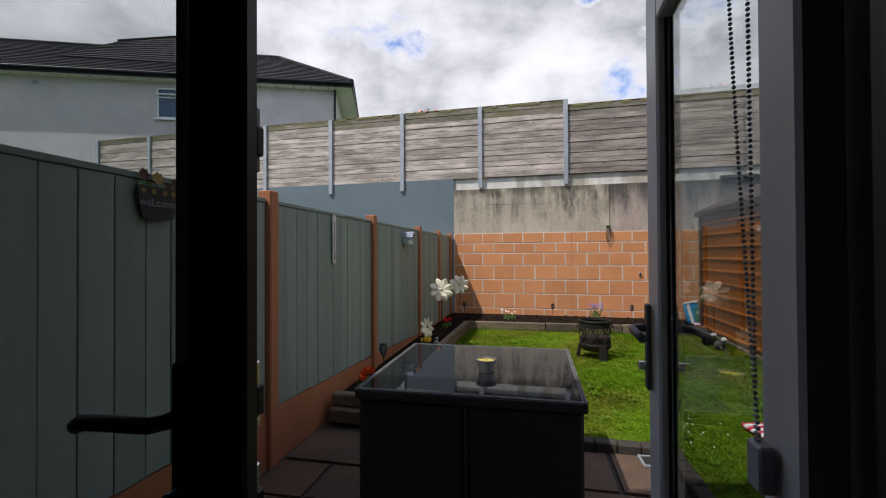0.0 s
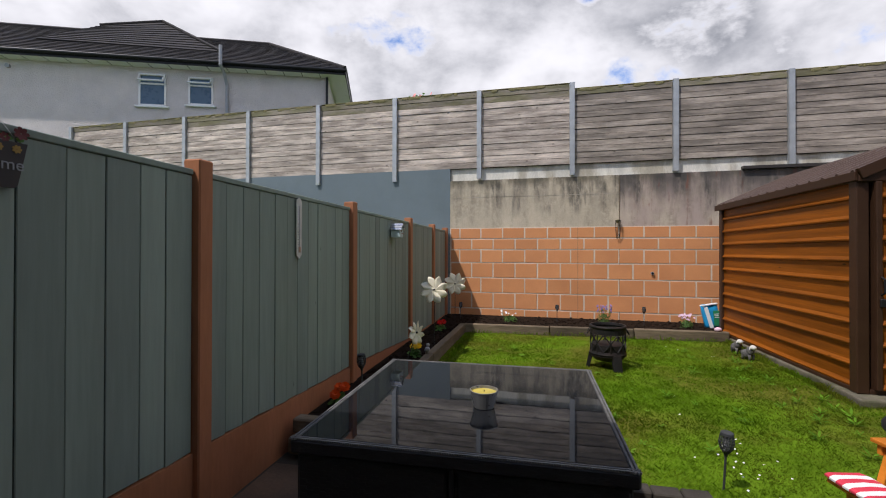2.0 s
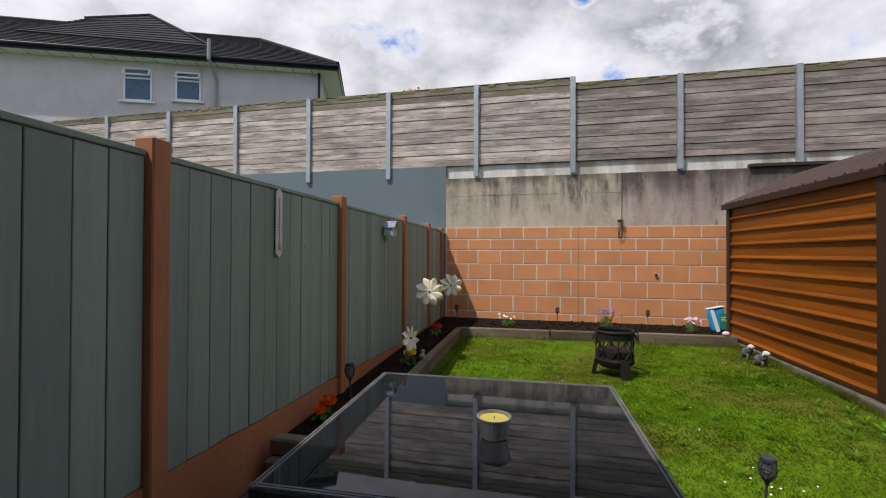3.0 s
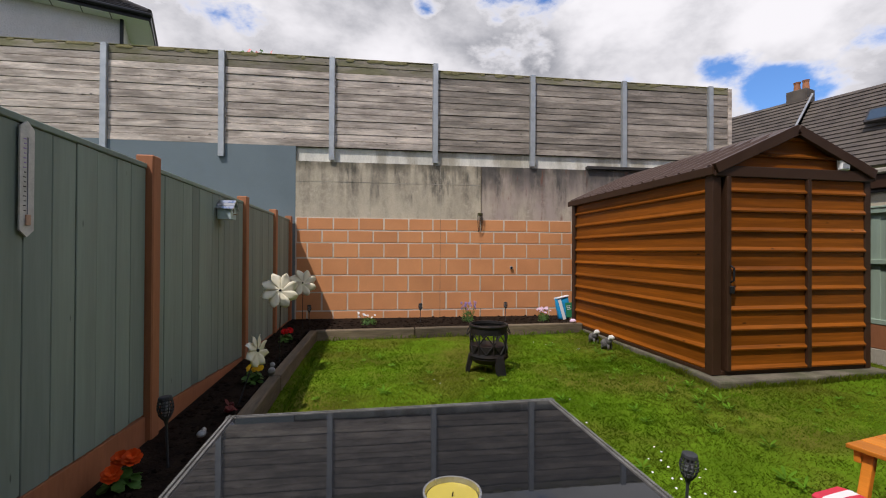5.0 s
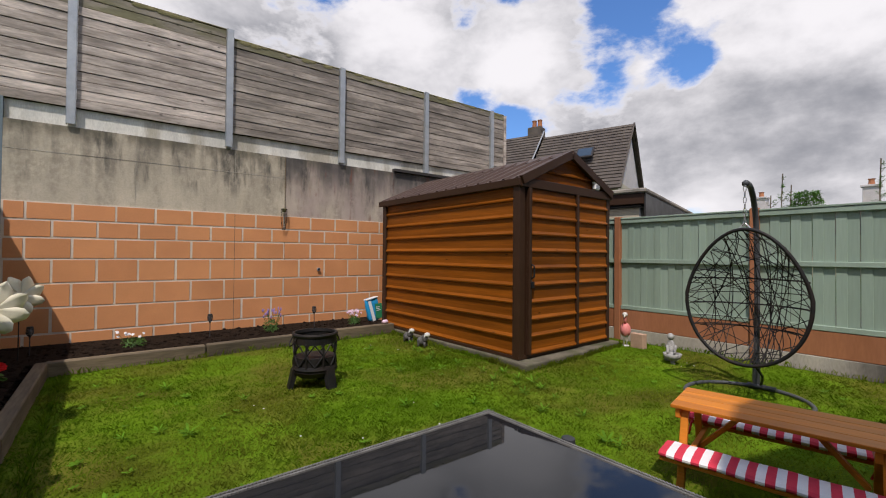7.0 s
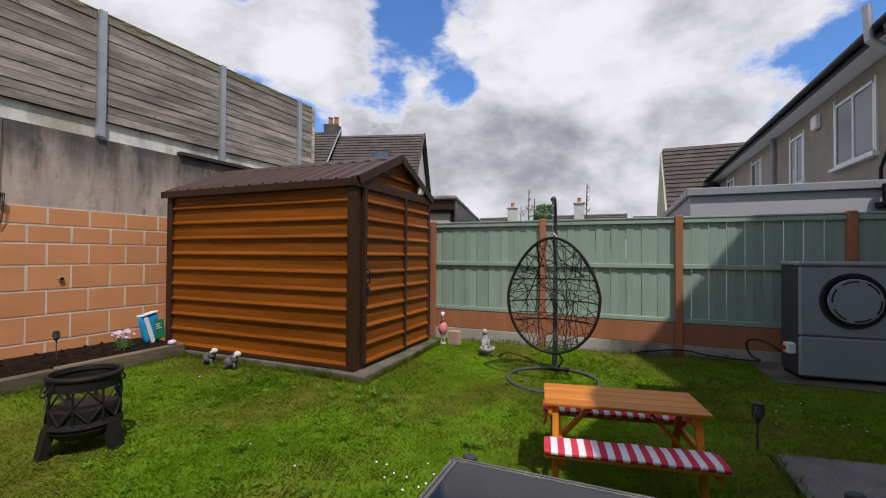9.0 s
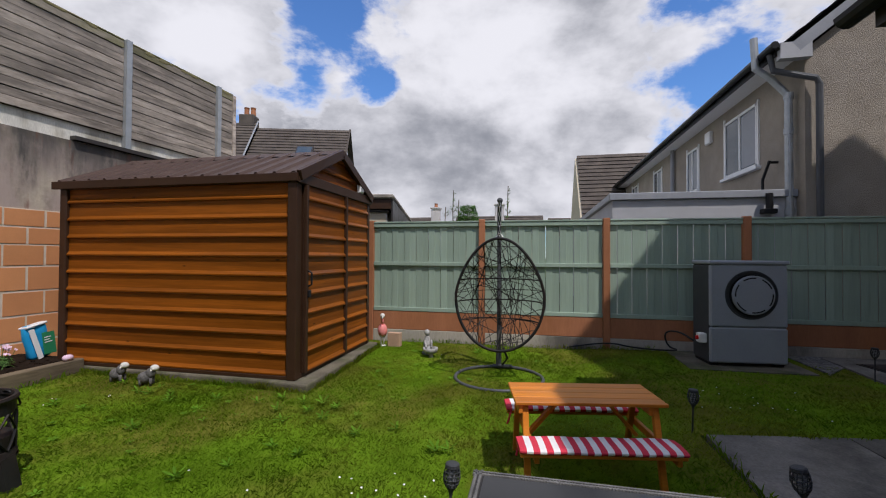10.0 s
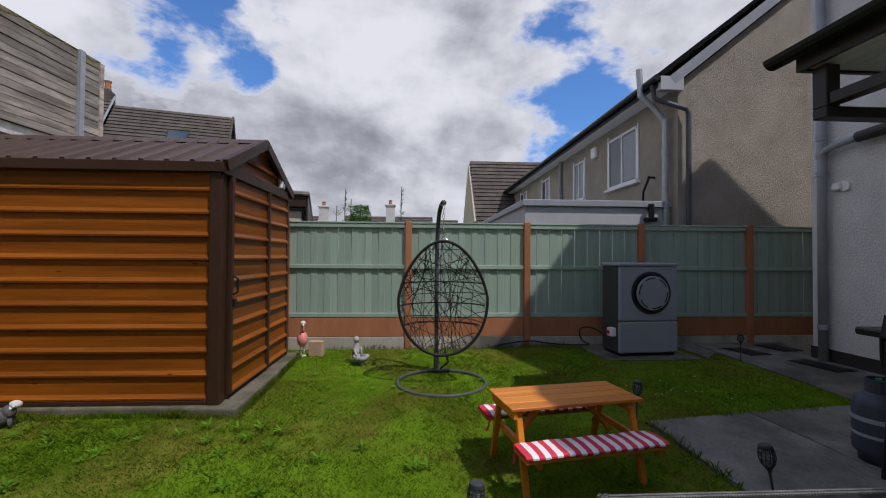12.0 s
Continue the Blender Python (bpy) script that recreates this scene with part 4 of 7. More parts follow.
def build_left_fence():
    rnd = random.Random(11)
    across = Matrix(((0, 1, 0, 0), (1, 0, 0, 0), (0, 0, 1, 0), (0, 0, 0, 1)))
    f = thing("side_fence", pose(-1.84, 0, 0), "sage green close-boarded garden fence with terracotta posts", "fence")
    for y in LEFT_POSTS:
        part("fence_post", B((-0.04, y - 0.052, -0.2), (0.07, y + 0.052, 1.91), 0.008), TERRA, f, "square terracotta painted post")
    for a, b, fa, fb in zip(LEFT_POSTS, LEFT_POSTS[1:], LEFT_FOOT, LEFT_FOOT[1:]):
        y0, y1 = a + 0.055, b - 0.055
        part("gravel_board", prism(bmesh.new(), [(y0, -0.15), (y1, -0.15), (y1, fb - 0.008), (y0, fa - 0.008)], -0.025, 0.035, across), TERRA, f, "terracotta painted gravel board")
        # near-black backing gives the board gaps their shade
        p = part("fence_panel", B((-0.012, y0, min(fa, fb)), (0.002, y1, 1.80)), DARKFRAME, f, "dark backing that puts shade in the gaps of sage boards")
        n = round((y1 - y0) / 0.16)
        w = (y1 - y0) / n
        cuts = [0] + [w * k + rnd.uniform(-.012, .012) for k in range(1, n)] + [y1 - y0]
        for c, d in zip(cuts, cuts[1:]):
            off = rnd.uniform(-0.003, 0.003)
            ends = [fa + (fb - fa) * q / (y1 - y0) + rnd.uniform(-0.007, 0.006) for q in (c, d)]
            gap = rnd.uniform(0.0014, 0.0026)
            bm = B((0.005 + off, y0 + c + gap, 0.5), (0.027 + off, y0 + d - gap, 1.815), 0.003)
            for v in bm.verts:
                if v.co.z < 1.0:
                    v.co.z += ends[0 if v.co.y < y0 + (c + d) / 2 else 1] - 0.5
            part("board", bm, SAGE, p)
        part("top_rail", B((-0.02, y0, 1.818), (0.034, y1, 1.85), 0.004), SAGE, f)


# ---- far side fence, pale sage ----
RIGHT_POSTS = (9.86, 7.98, 6.1, 4.21, 2.32, 0.433, -1.4, -3.2, -5.0)


def build_right_fence():
    rnd = random.Random(12)
    f = thing("boundary_fence", pose(5.95, 0, 0), "pale sage feather-edge garden fence with terracotta posts", "fence")
    for y in RIGHT_POSTS:
        part("fence_post", B((-0.06, y - 0.05, -0.2), (0.05, y + 0.05, 1.91), 0.008), TERRA, f, "terracotta painted post")
    for b, a in zip(RIGHT_POSTS, RIGHT_POSTS[1:]):
        y0, y1 = a + 0.053, b - 0.053
        ln = y1 - y0
        part("gravel_board", B((-0.03, y0, 0.095), (0.02, y1, 0.395), 0.006), TERRA, f, "terracotta painted gravel board")
        part("base", B((-0.04, y0, -0.15), (0.02, y1, 0.09), 0.004), CONC_OLD, f, "bare concrete base")
        bm = bmesh.new()
        for z in (0.40, 1.155, 1.80):
            box(bm, (-0.036, y0, z), (0.002, y1, z + 0.062), 0.005)
        p = part("fence_panel", bm, SAGE_R, f, "pale sage rails with boards behind")
        n = 17
        for k in range(n):
            c = y0 + ln * k / n
            z1 = 1.855 + rnd.uniform(-.004, .004)
            part("board", B((0.006 - 0.010 * (k % 2), c + 0.003, 0.40), (0.020 - 0.010 * (k % 2), c + ln / n - 0.003 + 0.010 * (1 - k % 2), z1), 0.003), SAGE_R, p)
        part("capping", B((-0.045, y0, 1.866), (0.03, y1, 1.89), 0.004), SAGE_R, f)


def moss_blob():
    bm = ball(bmesh.new(), (0, 0, 0), 1.0, 2)
    for v in bm.verts:
        v.co *= 1 + 0.35 * noise.noise(v.co * 2.3)
    me = bpy.data.meshes.new("moss")
    bm.to_mesh(me)
    bm.free()
    me.materials.append(MOSS)
    return me


MOSS_BLOB = moss_blob()


# ---- high timber fence on the retaining wall ----
def build_high_fence():
    rnd = random.Random(13)
    us = [0.64 + 1.915 * k for k in range(-6, 5)]
    ends = us + [8.73]
    f = thing("high_fence", WALL, "tall silvered plank fence on steel posts above the wall", "fence")
    for u in us:
        top = 4.85 if u < 3.4 else 4.74
        bm = box(bmesh.new(), (u - 0.045, -0.05, 2.96), (u + 0.045, -0.042, top))
        for s in (-1, 1):
            box(bm, (u + s * 0.045 - 0.004, -0.05, 2.96), (u + s * 0.045 + 0.004, 0.03, top))
        part("steel_post", bm, GALV, f, "galvanised steel channel post")
    for a, b in zip(ends, ends[1:]):
        top = 4.83 if a < 2.5 else 4.71
        bot = 3.19
        x0 = a + 0.052
        ln = b - a - 0.104 if b < 8.7 else b - a - 0.052
        # soil-dark sheet behind the planks, stands in for shade in their gaps
        p = part("fence_panel", B((x0, 0.034, bot), (x0 + ln, 0.06, top - 0.01)), SOIL, f, "dark sheet that puts shade in the gaps between planks")
        n = 13
        hgt = (top - bot) / n
        for k in range(n):
            z0 = bot + k * hgt
            off = 0.008 * (k % 2) + rnd.uniform(-.003, .003)
            bm = B((0, off, z0 + 0.006), (ln, off + 0.018, z0 + hgt - 0.002), 0.003)
            for v in bm.verts:
                v.co.z += noise.noise((v.co.x * 2 + a, k, 0)) * 0.005
            ob = part("plank", bm, OLDWOOD_MOSS if k > 10 + rnd.random() * 2 else OLDWOOD if a < 2.2 else OLDWOOD_DARK, p)
            ob.location = (x0, 0, 0)
        part("capping", B((x0, -0.004, top + 0.012), (x0 + ln, 0.05, top + 0.03), 0.004), MOSS, f, "mossy timber capping")
        for q in range(12):
            x, h = x0 + rnd.uniform(0.1, ln - 0.15), rnd.uniform(0.02, 0.06)
            ob = new("moss", MOSS_BLOB)
            ob.parent = p
            ob.matrix_basis = pose(x, -0.003, top + 0.008 - h * 0.4) @ Matrix.Diagonal((rnd.uniform(0.03, 0.12), 0.006, h * 0.6, 1))
    part("end_post", B((8.72, -0.02, 3.0), (8.8, 0.05, 4.72), 0.004), OLDWOOD, f, "weathered timber end post")
    # flowers that peep over the fence
    rnd = random.Random(2)
    f = thing("climbing_flowers", WALL @ pose(-0.72, 0.05, 4.85), "pink flowers peeping over the high fence", "flowers")
    bl, bp = bmesh.new(), bmesh.new()
    for k in range(26):
        c = (rnd.uniform(-0.25, 0.3), rnd.uniform(0, .1), rnd.uniform(-0.02, 0.09))
        petals(bp if k % 2 else bl, c, (rnd.uniform(-1, 1), -1, 0.6), 0.035, 5, 0.7, 0.2, rnd.random())
    part("leaves", bl, LEAF, f)
    part("blossom", bp, PINK, f)


build_sleepers()
build_soil_clods()
build_left_fence()
build_right_fence()
build_high_fence()


# ---- shed ----
def rib(bm, ln, h, m):
    """One strip of ribbed cladding, ln long and h high, facing -y."""
    prof = [(0, 0), (-0.006, 0), (-0.034, 0.008), (-0.037, 0.024), (-0.009, 0.058), (-0.007, h), (0, h)]
    a = [bm.verts.new(m @ Vector((0, y, z))) for y, z in prof]
    b = [bm.verts.new(m @ Vector((ln, y, z))) for y, z in prof]
    k = len(prof)
    for i in range(k):
        bm.faces.new((a[i], a[(i + 1) % k], b[(i + 1) % k], b[i]))
    bm.faces.new(a[::-1])
    bm.faces.new(b)
    return bm


def build_shed():
    X0, X1, Y0, Y1, ZE, ZA = 3.22, 5.20, 5.87, 9.05, 2.15, 2.632
    xm = (X0 + X1) / 2
    slab = slab_poly(bmesh.new(), [(3.09, 5.66), (4.3, 5.69), (5.12, 5.72), (5.34, 5.75), (5.34, 9.3), (3.175, 9.3), (3.165, 6.4), (3.12, 5.9)], -0.2, -0.012)
    bmesh.ops.bevel(slab, geom=slab.edges[:], offset=0.02, segments=2, affect="EDGES", profile=0.5)
    struct("floor_shed_slab", slab, SLAB_BROWN, "rough concrete base slab under the shed", "slab")
    s = thing("garden_shed", pose(0, 0, 0), "brown metal garden shed with wood-print ribbed cladding and closed doors", "shed")
    part("core", B((X0 + 0.02, Y0 + 0.03, -0.01), (X1 - 0.02, Y1, ZE)), BROWN, s, "plain inner walls")
    n, h = 10, 0.2117
    for k in range(n):
        z = 0.027 + k * h
        part("side_strip", rib(bmesh.new(), Y1 - Y0 - 0.16, h, pose(X0 + 0.02, Y1 - 0.08, z, 0, 0, -90)), SHEDWOOD, s)
    part("corner_post", B((X0 - 0.035, Y0 - 0.02, -0.01), (X0 + 0.075, Y0 + 0.09, ZE), 0.008), BROWN, s)
    part("corner_post", B((X1 - 0.06, Y0 - 0.02, -0.01), (X1 + 0.03, Y0 + 0.09, ZE), 0.008), BROWN, s)
    part("corner_post", B((X0 - 0.03, Y1 - 0.09, -0.01), (X0 + 0.05, Y1 + 0.01, ZE), 0.008), BROWN, s)
    part("eave_trim", B((X0 - 0.03, Y0, ZE - 0.045), (X0 + 0.03, Y1, ZE), 0.004), BROWN, s)
    part("bottom_trim", B((X0 - 0.02, Y0, -0.01), (X0 + 0.03, Y1, 0.028), 0.004), BROWN, s)
    part("bottom_trim", B((X0 + 0.08, Y0 - 0.012, -0.01), (X1 - 0.06, Y0 + 0.05, 0.035), 0.004), BROWN, s)
    part("header", B((X0 - 0.03, Y0 - 0.05, 2.098), (X1 + 0.03, Y0 + 0.04, 2.213), 0.006), BROWN, s)
    fz, fh, nf = 0.035, 0.2105, 10
    door = part("door", B((X0 + 0.11, Y0 - 0.015, 0.04), (4.375, Y0 + 0.03, 2.095)), BROWN, s, "closed sliding shed door")
    fixed = part("fixed_panel", B((4.40, Y0 + 0.0, 0.04), (X1 - 0.06, Y0 + 0.03, 2.095)), BROWN, s)
    for k in range(nf):
        z = fz + k * fh
        part("door_strip", rib(bmesh.new(), 4.335 - X0 - 0.16, fh - (0.045 if k == 9 else 0), pose(X0 + 0.16, Y0 - 0.015, z)), SHEDWOOD, door)
        part("panel_strip", rib(bmesh.new(), X1 - 0.06 - 4.41, fh - (0.045 if k == 9 else 0), pose(4.41, Y0 - 0.0, z)), SHEDWOOD, fixed)
    part("door_stile", B((X0 + 0.11, Y0 - 0.06, 0.04), (X0 + 0.16, Y0 - 0.016, 2.095), 0.005), BROWN, door)
    part("door_stile", B((4.335, Y0 - 0.06, 0.04), (4.385, Y0 - 0.016, 2.095), 0.005), BROWN, door)
    part("handle", tube(bmesh.new(), [(X0 + 0.15, Y0 - 0.06, 0.98), (X0 + 0.15, Y0 - 0.1, 1.0), (X0 + 0.15, Y0 - 0.1, 1.13), (X0 + 0.15, Y0 - 0.06, 1.15)], 0.011, 8), BLACK, door, "black door handle")
    part("hasp", B((X0 + 0.13, Y0 - 0.085, 0.86), (X0 + 0.18, Y0 - 0.058, 0.94), 0.006), BLACK, door, "black padlock hasp")
    bm = bmesh.new()
    for zb, half in ((2.325, 0.60), (2.525, 0.21)):
        rib(bm, 2 * half, 0.065, pose(xm - half, Y0 + 0.012, zb))
    part("gable_cladding", bm, SHEDWOOD, s)
    part("gable_core", prism(bmesh.new(), [(X0, 2.13), (X1, 2.13), (xm, ZA - 0.01)], Y0 + 0.010, Y1), SHEDWOOD, s)
    ov = 0.045
    for side in (-1, 1):
        e = xm + side * ((X1 - X0) / 2 + 0.035)
        zl = 2.172
        slope = Vector((xm - e, 0, ZA - zl))
        ln = slope.length
        ang = math.degrees(math.atan2(ZA - zl, abs(xm - e)))
        base = pose(e, Y0 - ov, zl + 0.012, 0, 0, 0) @ (pose(0, 0, 0, 0, -ang, 0) if side < 0 else pose(0, 0, 0, 0, -ang, 0).inverted())
        sx = 1 if side < 0 else -1
        bm = bmesh.new()
        lo, hi = sorted((0, sx * ln))
        box(bm, (lo, 0, 0), (hi, Y1 + 0.1 - Y0 + ov, 0.012))
        sheet = part("roof_sheet", bm, ROOFBROWN, s)
        sheet.matrix_basis = base
        for k in range(15):
            y = 0.06 + k * 0.226
            prof = [(y - 0.035, 0.012), (y - 0.015, 0.04), (y + 0.015, 0.04), (y + 0.035, 0.012)]
            bm = bmesh.new()
            a = [bm.verts.new((lo, p, z)) for p, z in prof]
            b = [bm.verts.new((hi, p, z)) for p, z in prof]
            for i in range(3):
                bm.faces.new((a[i], b[i], b[i + 1], a[i + 1]))
            bm.faces.new(a)
            bm.faces.new(b[::-1])
            bmesh.ops.recalc_face_normals(bm, faces=bm.faces[:])
            part("roof_rib", bm, ROOFBROWN, sheet)
        verge = part("verge_trim", B((lo, -0.03, -0.065), (hi, 0.02, 0.045), 0.004), BROWN, s)
        verge.matrix_basis = base
        part("gutter_edge", B((min(e, e - sx * 0.03), Y0 - ov, zl - 0.062), (max(e, e - sx * 0.03), Y1 + 0.1, zl + 0.03), 0.004), BROWN, s)
    part("ridge_cap", prism(bmesh.new(), [(xm - 0.13, ZA - 0.02), (xm, ZA + 0.055), (xm + 0.13, ZA - 0.02), (xm, ZA + 0.02)], Y0 - ov - 0.02, Y1 + 0.1), ROOFBROWN, s)
    for k in range(14):
        part("rivet", R((X0 - 0.037, Y0 + 0.07, 0.1 + k * 0.145), (X0 - 0.032, Y0 + 0.07, 0.1 + k * 0.145), 0.007, n=6), BLACK, s)
    l = thing("solar_light", pose(4.83, Y0 - 0.03, 2.215), "small white solar light on the shed gable", "solar light")
    part("case", B((-0.062, -0.035, 0), (0.062, 0.025, 0.15), 0.012), UPVC, l)
    part("lens", B((-0.045, -0.039, 0.018), (0.045, -0.034, 0.07), 0.002), PIPEGREY, l)


# ---- rattan cube dining set ----
def build_rattan_table():
    x0, x1, y0, y1, zt, zg = -0.875, 0.37, 2.32, 3.545, 0.685, -0.115
    t = thing("rattan_table", pose(0, 0, 0), "square charcoal rattan garden table with dark glass top", "table")
    z0 = zt - 0.055
    part("rim", box(box(box(B((x0, y0, z0), (x1, y0 + 0.05, zt), 0.008), (x0, y1 - 0.05, z0), (x1, y1, zt), 0.008), (x0, y0 + 0.05, z0), (x0 + 0.05, y1 - 0.05, zt), 0.008), (x1 - 0.05, y0 + 0.05, z0), (x1, y1 - 0.05, zt), 0.008), RATTAN, t)
    part("glass_top", B((x0 + 0.03, y0 + 0.03, zt - 0.006), (x1 - 0.03, y1 - 0.03, zt + 0.003), 0.002), TABLEGLASS, t, "smoked glass top with raised woven edge")
    bm = bmesh.new()
    n = 140
    for k in range(n):
        f = (k + 0.5) / n
        for row in (0, 1):
            o, d = 0.008 + 0.0135 * row, 0.45 * (row * 2 - 1)
            x, y = x0 + (x1 - x0) * f, y0 + (y1 - y0) * f
            for c, a in (((x, y0 + o), d), ((x, y1 - o), -d), ((x0 + o, y), math.pi / 2 - d), ((x1 - o, y), math.pi / 2 + d)):
                m = Matrix.Translation((*c, zt)) @ Matrix.Rotation(a, 4, "Z")
                box(bm, (-0.0062, -0.0026, -0.003), (0.0062, 0.0026, 0.0042), 0, m)
    part("woven_edge", bm, RATTAN_TOP, t, "woven rattan edge")
    for x in (x0 + 0.02, x1 - 0.08):
        for y in (y0 + 0.02, y1 - 0.08):
            part("leg", B((x, y, zg), (x + 0.06, y + 0.06, z0), 0.006), RATTAN, t)
    part("centre_post", B(((x0 + x1) / 2 - 0.009, y0 + 0.006, zg), ((x0 + x1) / 2 + 0.009, y0 + 0.05, z0), 0.003), RATTAN, t)
    part("centre_post", B(((x0 + x1) / 2 - 0.009, y1 - 0.05, zg), ((x0 + x1) / 2 + 0.009, y1 - 0.006, z0), 0.003), RATTAN, t)

    def weave(bm, wx, z0, z1, y):
        rows, cols = int((z1 - z0) / 0.013), int(wx / 0.026)
        for i in range(rows):
            for j in range(cols):
                if (i + j) % 2:
                    box(bm, (-wx / 2 + j * wx / cols, y - 0.0015, z0 + i * 0.013 + 0.001), (-wx / 2 + (j + 0.96) * wx / cols, y, z0 + i * 0.013 + 0.011))
        return bm

    chair = thing("rattan_chair", pose((3 * x0 + x1) / 4 + 0.005, y0 + 0.012, zg), "charcoal rattan cube chair pushed under the table", "chair", "cube chairs under the table")
    w = (x1 - x0) / 2 - 0.04
    part("backrest", B((-w / 2, 0, 0.06), (w / 2, 0.055, 0.735), 0.012), RATTAN, chair)
    part("back_weave", weave(bmesh.new(), w - 0.03, 0.08, 0.722, -0.0005), RATTAN, chair)
    part("seat", B((-w / 2, 0.06, 0.28), (w / 2, 0.5, 0.36), 0.012), RATTAN, chair)
    for s in (-1, 1):
        part("side_panel", B((s * w / 2 - (0.03 if s > 0 else 0), 0.06, 0.06), (s * w / 2 + (0.03 if s < 0 else 0), 0.5, 0.28), 0.006), RATTAN, chair)
        for y in (0.02, 0.46):
            part("foot", R((s * (w / 2 - 0.04), y + 0.02, 0), (s * (w / 2 - 0.04), y + 0.02, 0.06), 0.018), BLACK, chair)
    copy_thing(chair, pose((x0 + 3 * x1) / 4 - 0.005, y0 + 0.012, zg))
    for x in ((3 * x0 + x1) / 4 + 0.005, (x0 + 3 * x1) / 4 - 0.005):
        copy_thing(chair, pose(x, y1 - 0.012, zg, 0, 0, 180))
    c = thing("candle_bucket", pose(-0.19, 2.80, zt + 0.0045), "small metal bucket candle with yellow wax on the glass table", "candle")
    part("bucket", spin(bmesh.new(), [(0.045, 0), (0.047, 0.003), (0.062, 0.070), (0.0645, 0.073), (0.0645, 0.078), (0.060, 0.078), (0.056, 0.06), (0.0, 0.059)], 24), STEEL, c, smooth=False)
    part("wax", R((0, 0, 0.05), (0, 0, 0.067), 0.056, n=24), WAX, c, "yellow candle wax")
    part("wick", R((0, 0, 0.067), (0.002, 0, 0.076), 0.0015, n=6), BLACK, c)


# ---- children's picnic table ----
def build_picnic_table():
    z = LAWN
    t = thing("picnic_table", pose(2.027, 3.068, z, 0, 0, 10), "small honey-stained wooden children's picnic table with benches", "picnic table")
    ht, hb, hl = 0.52, 0.305, 0.46
    for k in range(4):
        x = -0.205 + k * 0.104
        part("top_board", B((x, -hl, ht - 0.02), (x + 0.102, hl, ht), 0.003), PINE, t)
    for sx in (-1, 1):
        for k in range(2):
            x = sx * 0.335 - 0.09 + k * 0.092
            part("bench_board", B((x, -hl, hb - 0.02), (x + 0.089, hl, hb), 0.004), PINE, t)
    for y in (-0.395, 0.395):
        for sx in (-1, 1):
            a, b = Vector((sx * 0.30, y, -0.02)), Vector((sx * 0.15, y, ht - 0.02))
            m = Matrix.Translation(a) @ (b - a).to_track_quat("Z", "Y").to_matrix().to_4x4()
            part("leg", box(bmesh.new(), (-0.019, -0.016, 0), (0.019, 0.016, (b - a).length), 0.003, m), PINE, t)
        part("bench_bearer", B((-0.40, y - 0.046, hb - 0.065), (0.40, y - 0.018, hb - 0.021), 0.003), PINE, t)
        part("top_bearer", B((-0.19, y + 0.018, ht - 0.075), (0.19, y + 0.044, ht - 0.021), 0.003), PINE, t)
        s = 1 if y > 0 else -1
        a, b = Vector((0, y - s * 0.05, hb - 0.05)), Vector((0, y - s * 0.26, ht - 0.03))
        m = Matrix.Translation(a) @ (b - a).to_track_quat("Z", "Y").to_matrix().to_4x4()
        part("brace", box(bmesh.new(), (-0.025, -0.012, 0), (0.025, 0.012, (b - a).length), 0.003, m), PINE, t)
    base = pose(2.027, 3.068, z, 0, 0, 10)
    for sx in (-1, 1):
        c = thing("bench_cushion", base @ pose(sx * 0.335, 0, hb), "red and white striped cotton bench cushion with ties", "cushion", "bench cushions")
        n = 25
        bms = [bmesh.new(), bmesh.new()]
        wd, ln, th = 0.105, 0.463, 0.034
        for k in range(n):
            y0, y1 = -ln + 2 * ln * k / n, -ln + 2 * ln * (k + 1) / n
            bm = bms[k % 2]
            sec = [(-wd, 0.012), (-wd + 0.012, 0.002), (wd - 0.012, 0.002), (wd, 0.012), (wd, 0.022), (wd - 0.02, th - 0.003), (0, th), (-wd + 0.02, th - 0.003), (-wd, 0.022)]
            fa, fb = (0.85 if k == 0 else 1), (0.85 if k == n - 1 else 1)
            a = [bm.verts.new((x * (fa * .5 + .5), y0, q * fa + 0.002 * math.sin(y0 * 23 + x * 30))) for x, q in sec]
            b = [bm.verts.new((x * (fb * .5 + .5), y1, q * fb + 0.002 * math.sin(y1 * 23 + x * 30))) for x, q in sec]
            for i in range(len(sec)):
                bm.faces.new((a[i], a[(i + 1) % len(sec)], b[(i + 1) % len(sec)], b[i]))
            if k in (0, n - 1):
                bm.faces.new(a if k == 0 else b)
            bmesh.ops.recalc_face_normals(bm, faces=bm.faces[:])
        part("red_stripes", bms[0], PINK_STRIPE, c, "red cotton stripes")
        part("white_stripes", bms[1], WHITE_STRIPE, c, "white cotton stripes")
        for y in (-0.40, 0.43):
            part("tie", tube(bmesh.new(), [(sx * -0.09, y, 0.01), (sx * -0.108, y + 0.01, -0.01), (sx * -0.10, y + 0.02, -0.06), (sx * -0.09, y + 0.03, -0.09)], 0.007, 6), PINK_STRIPE, c)


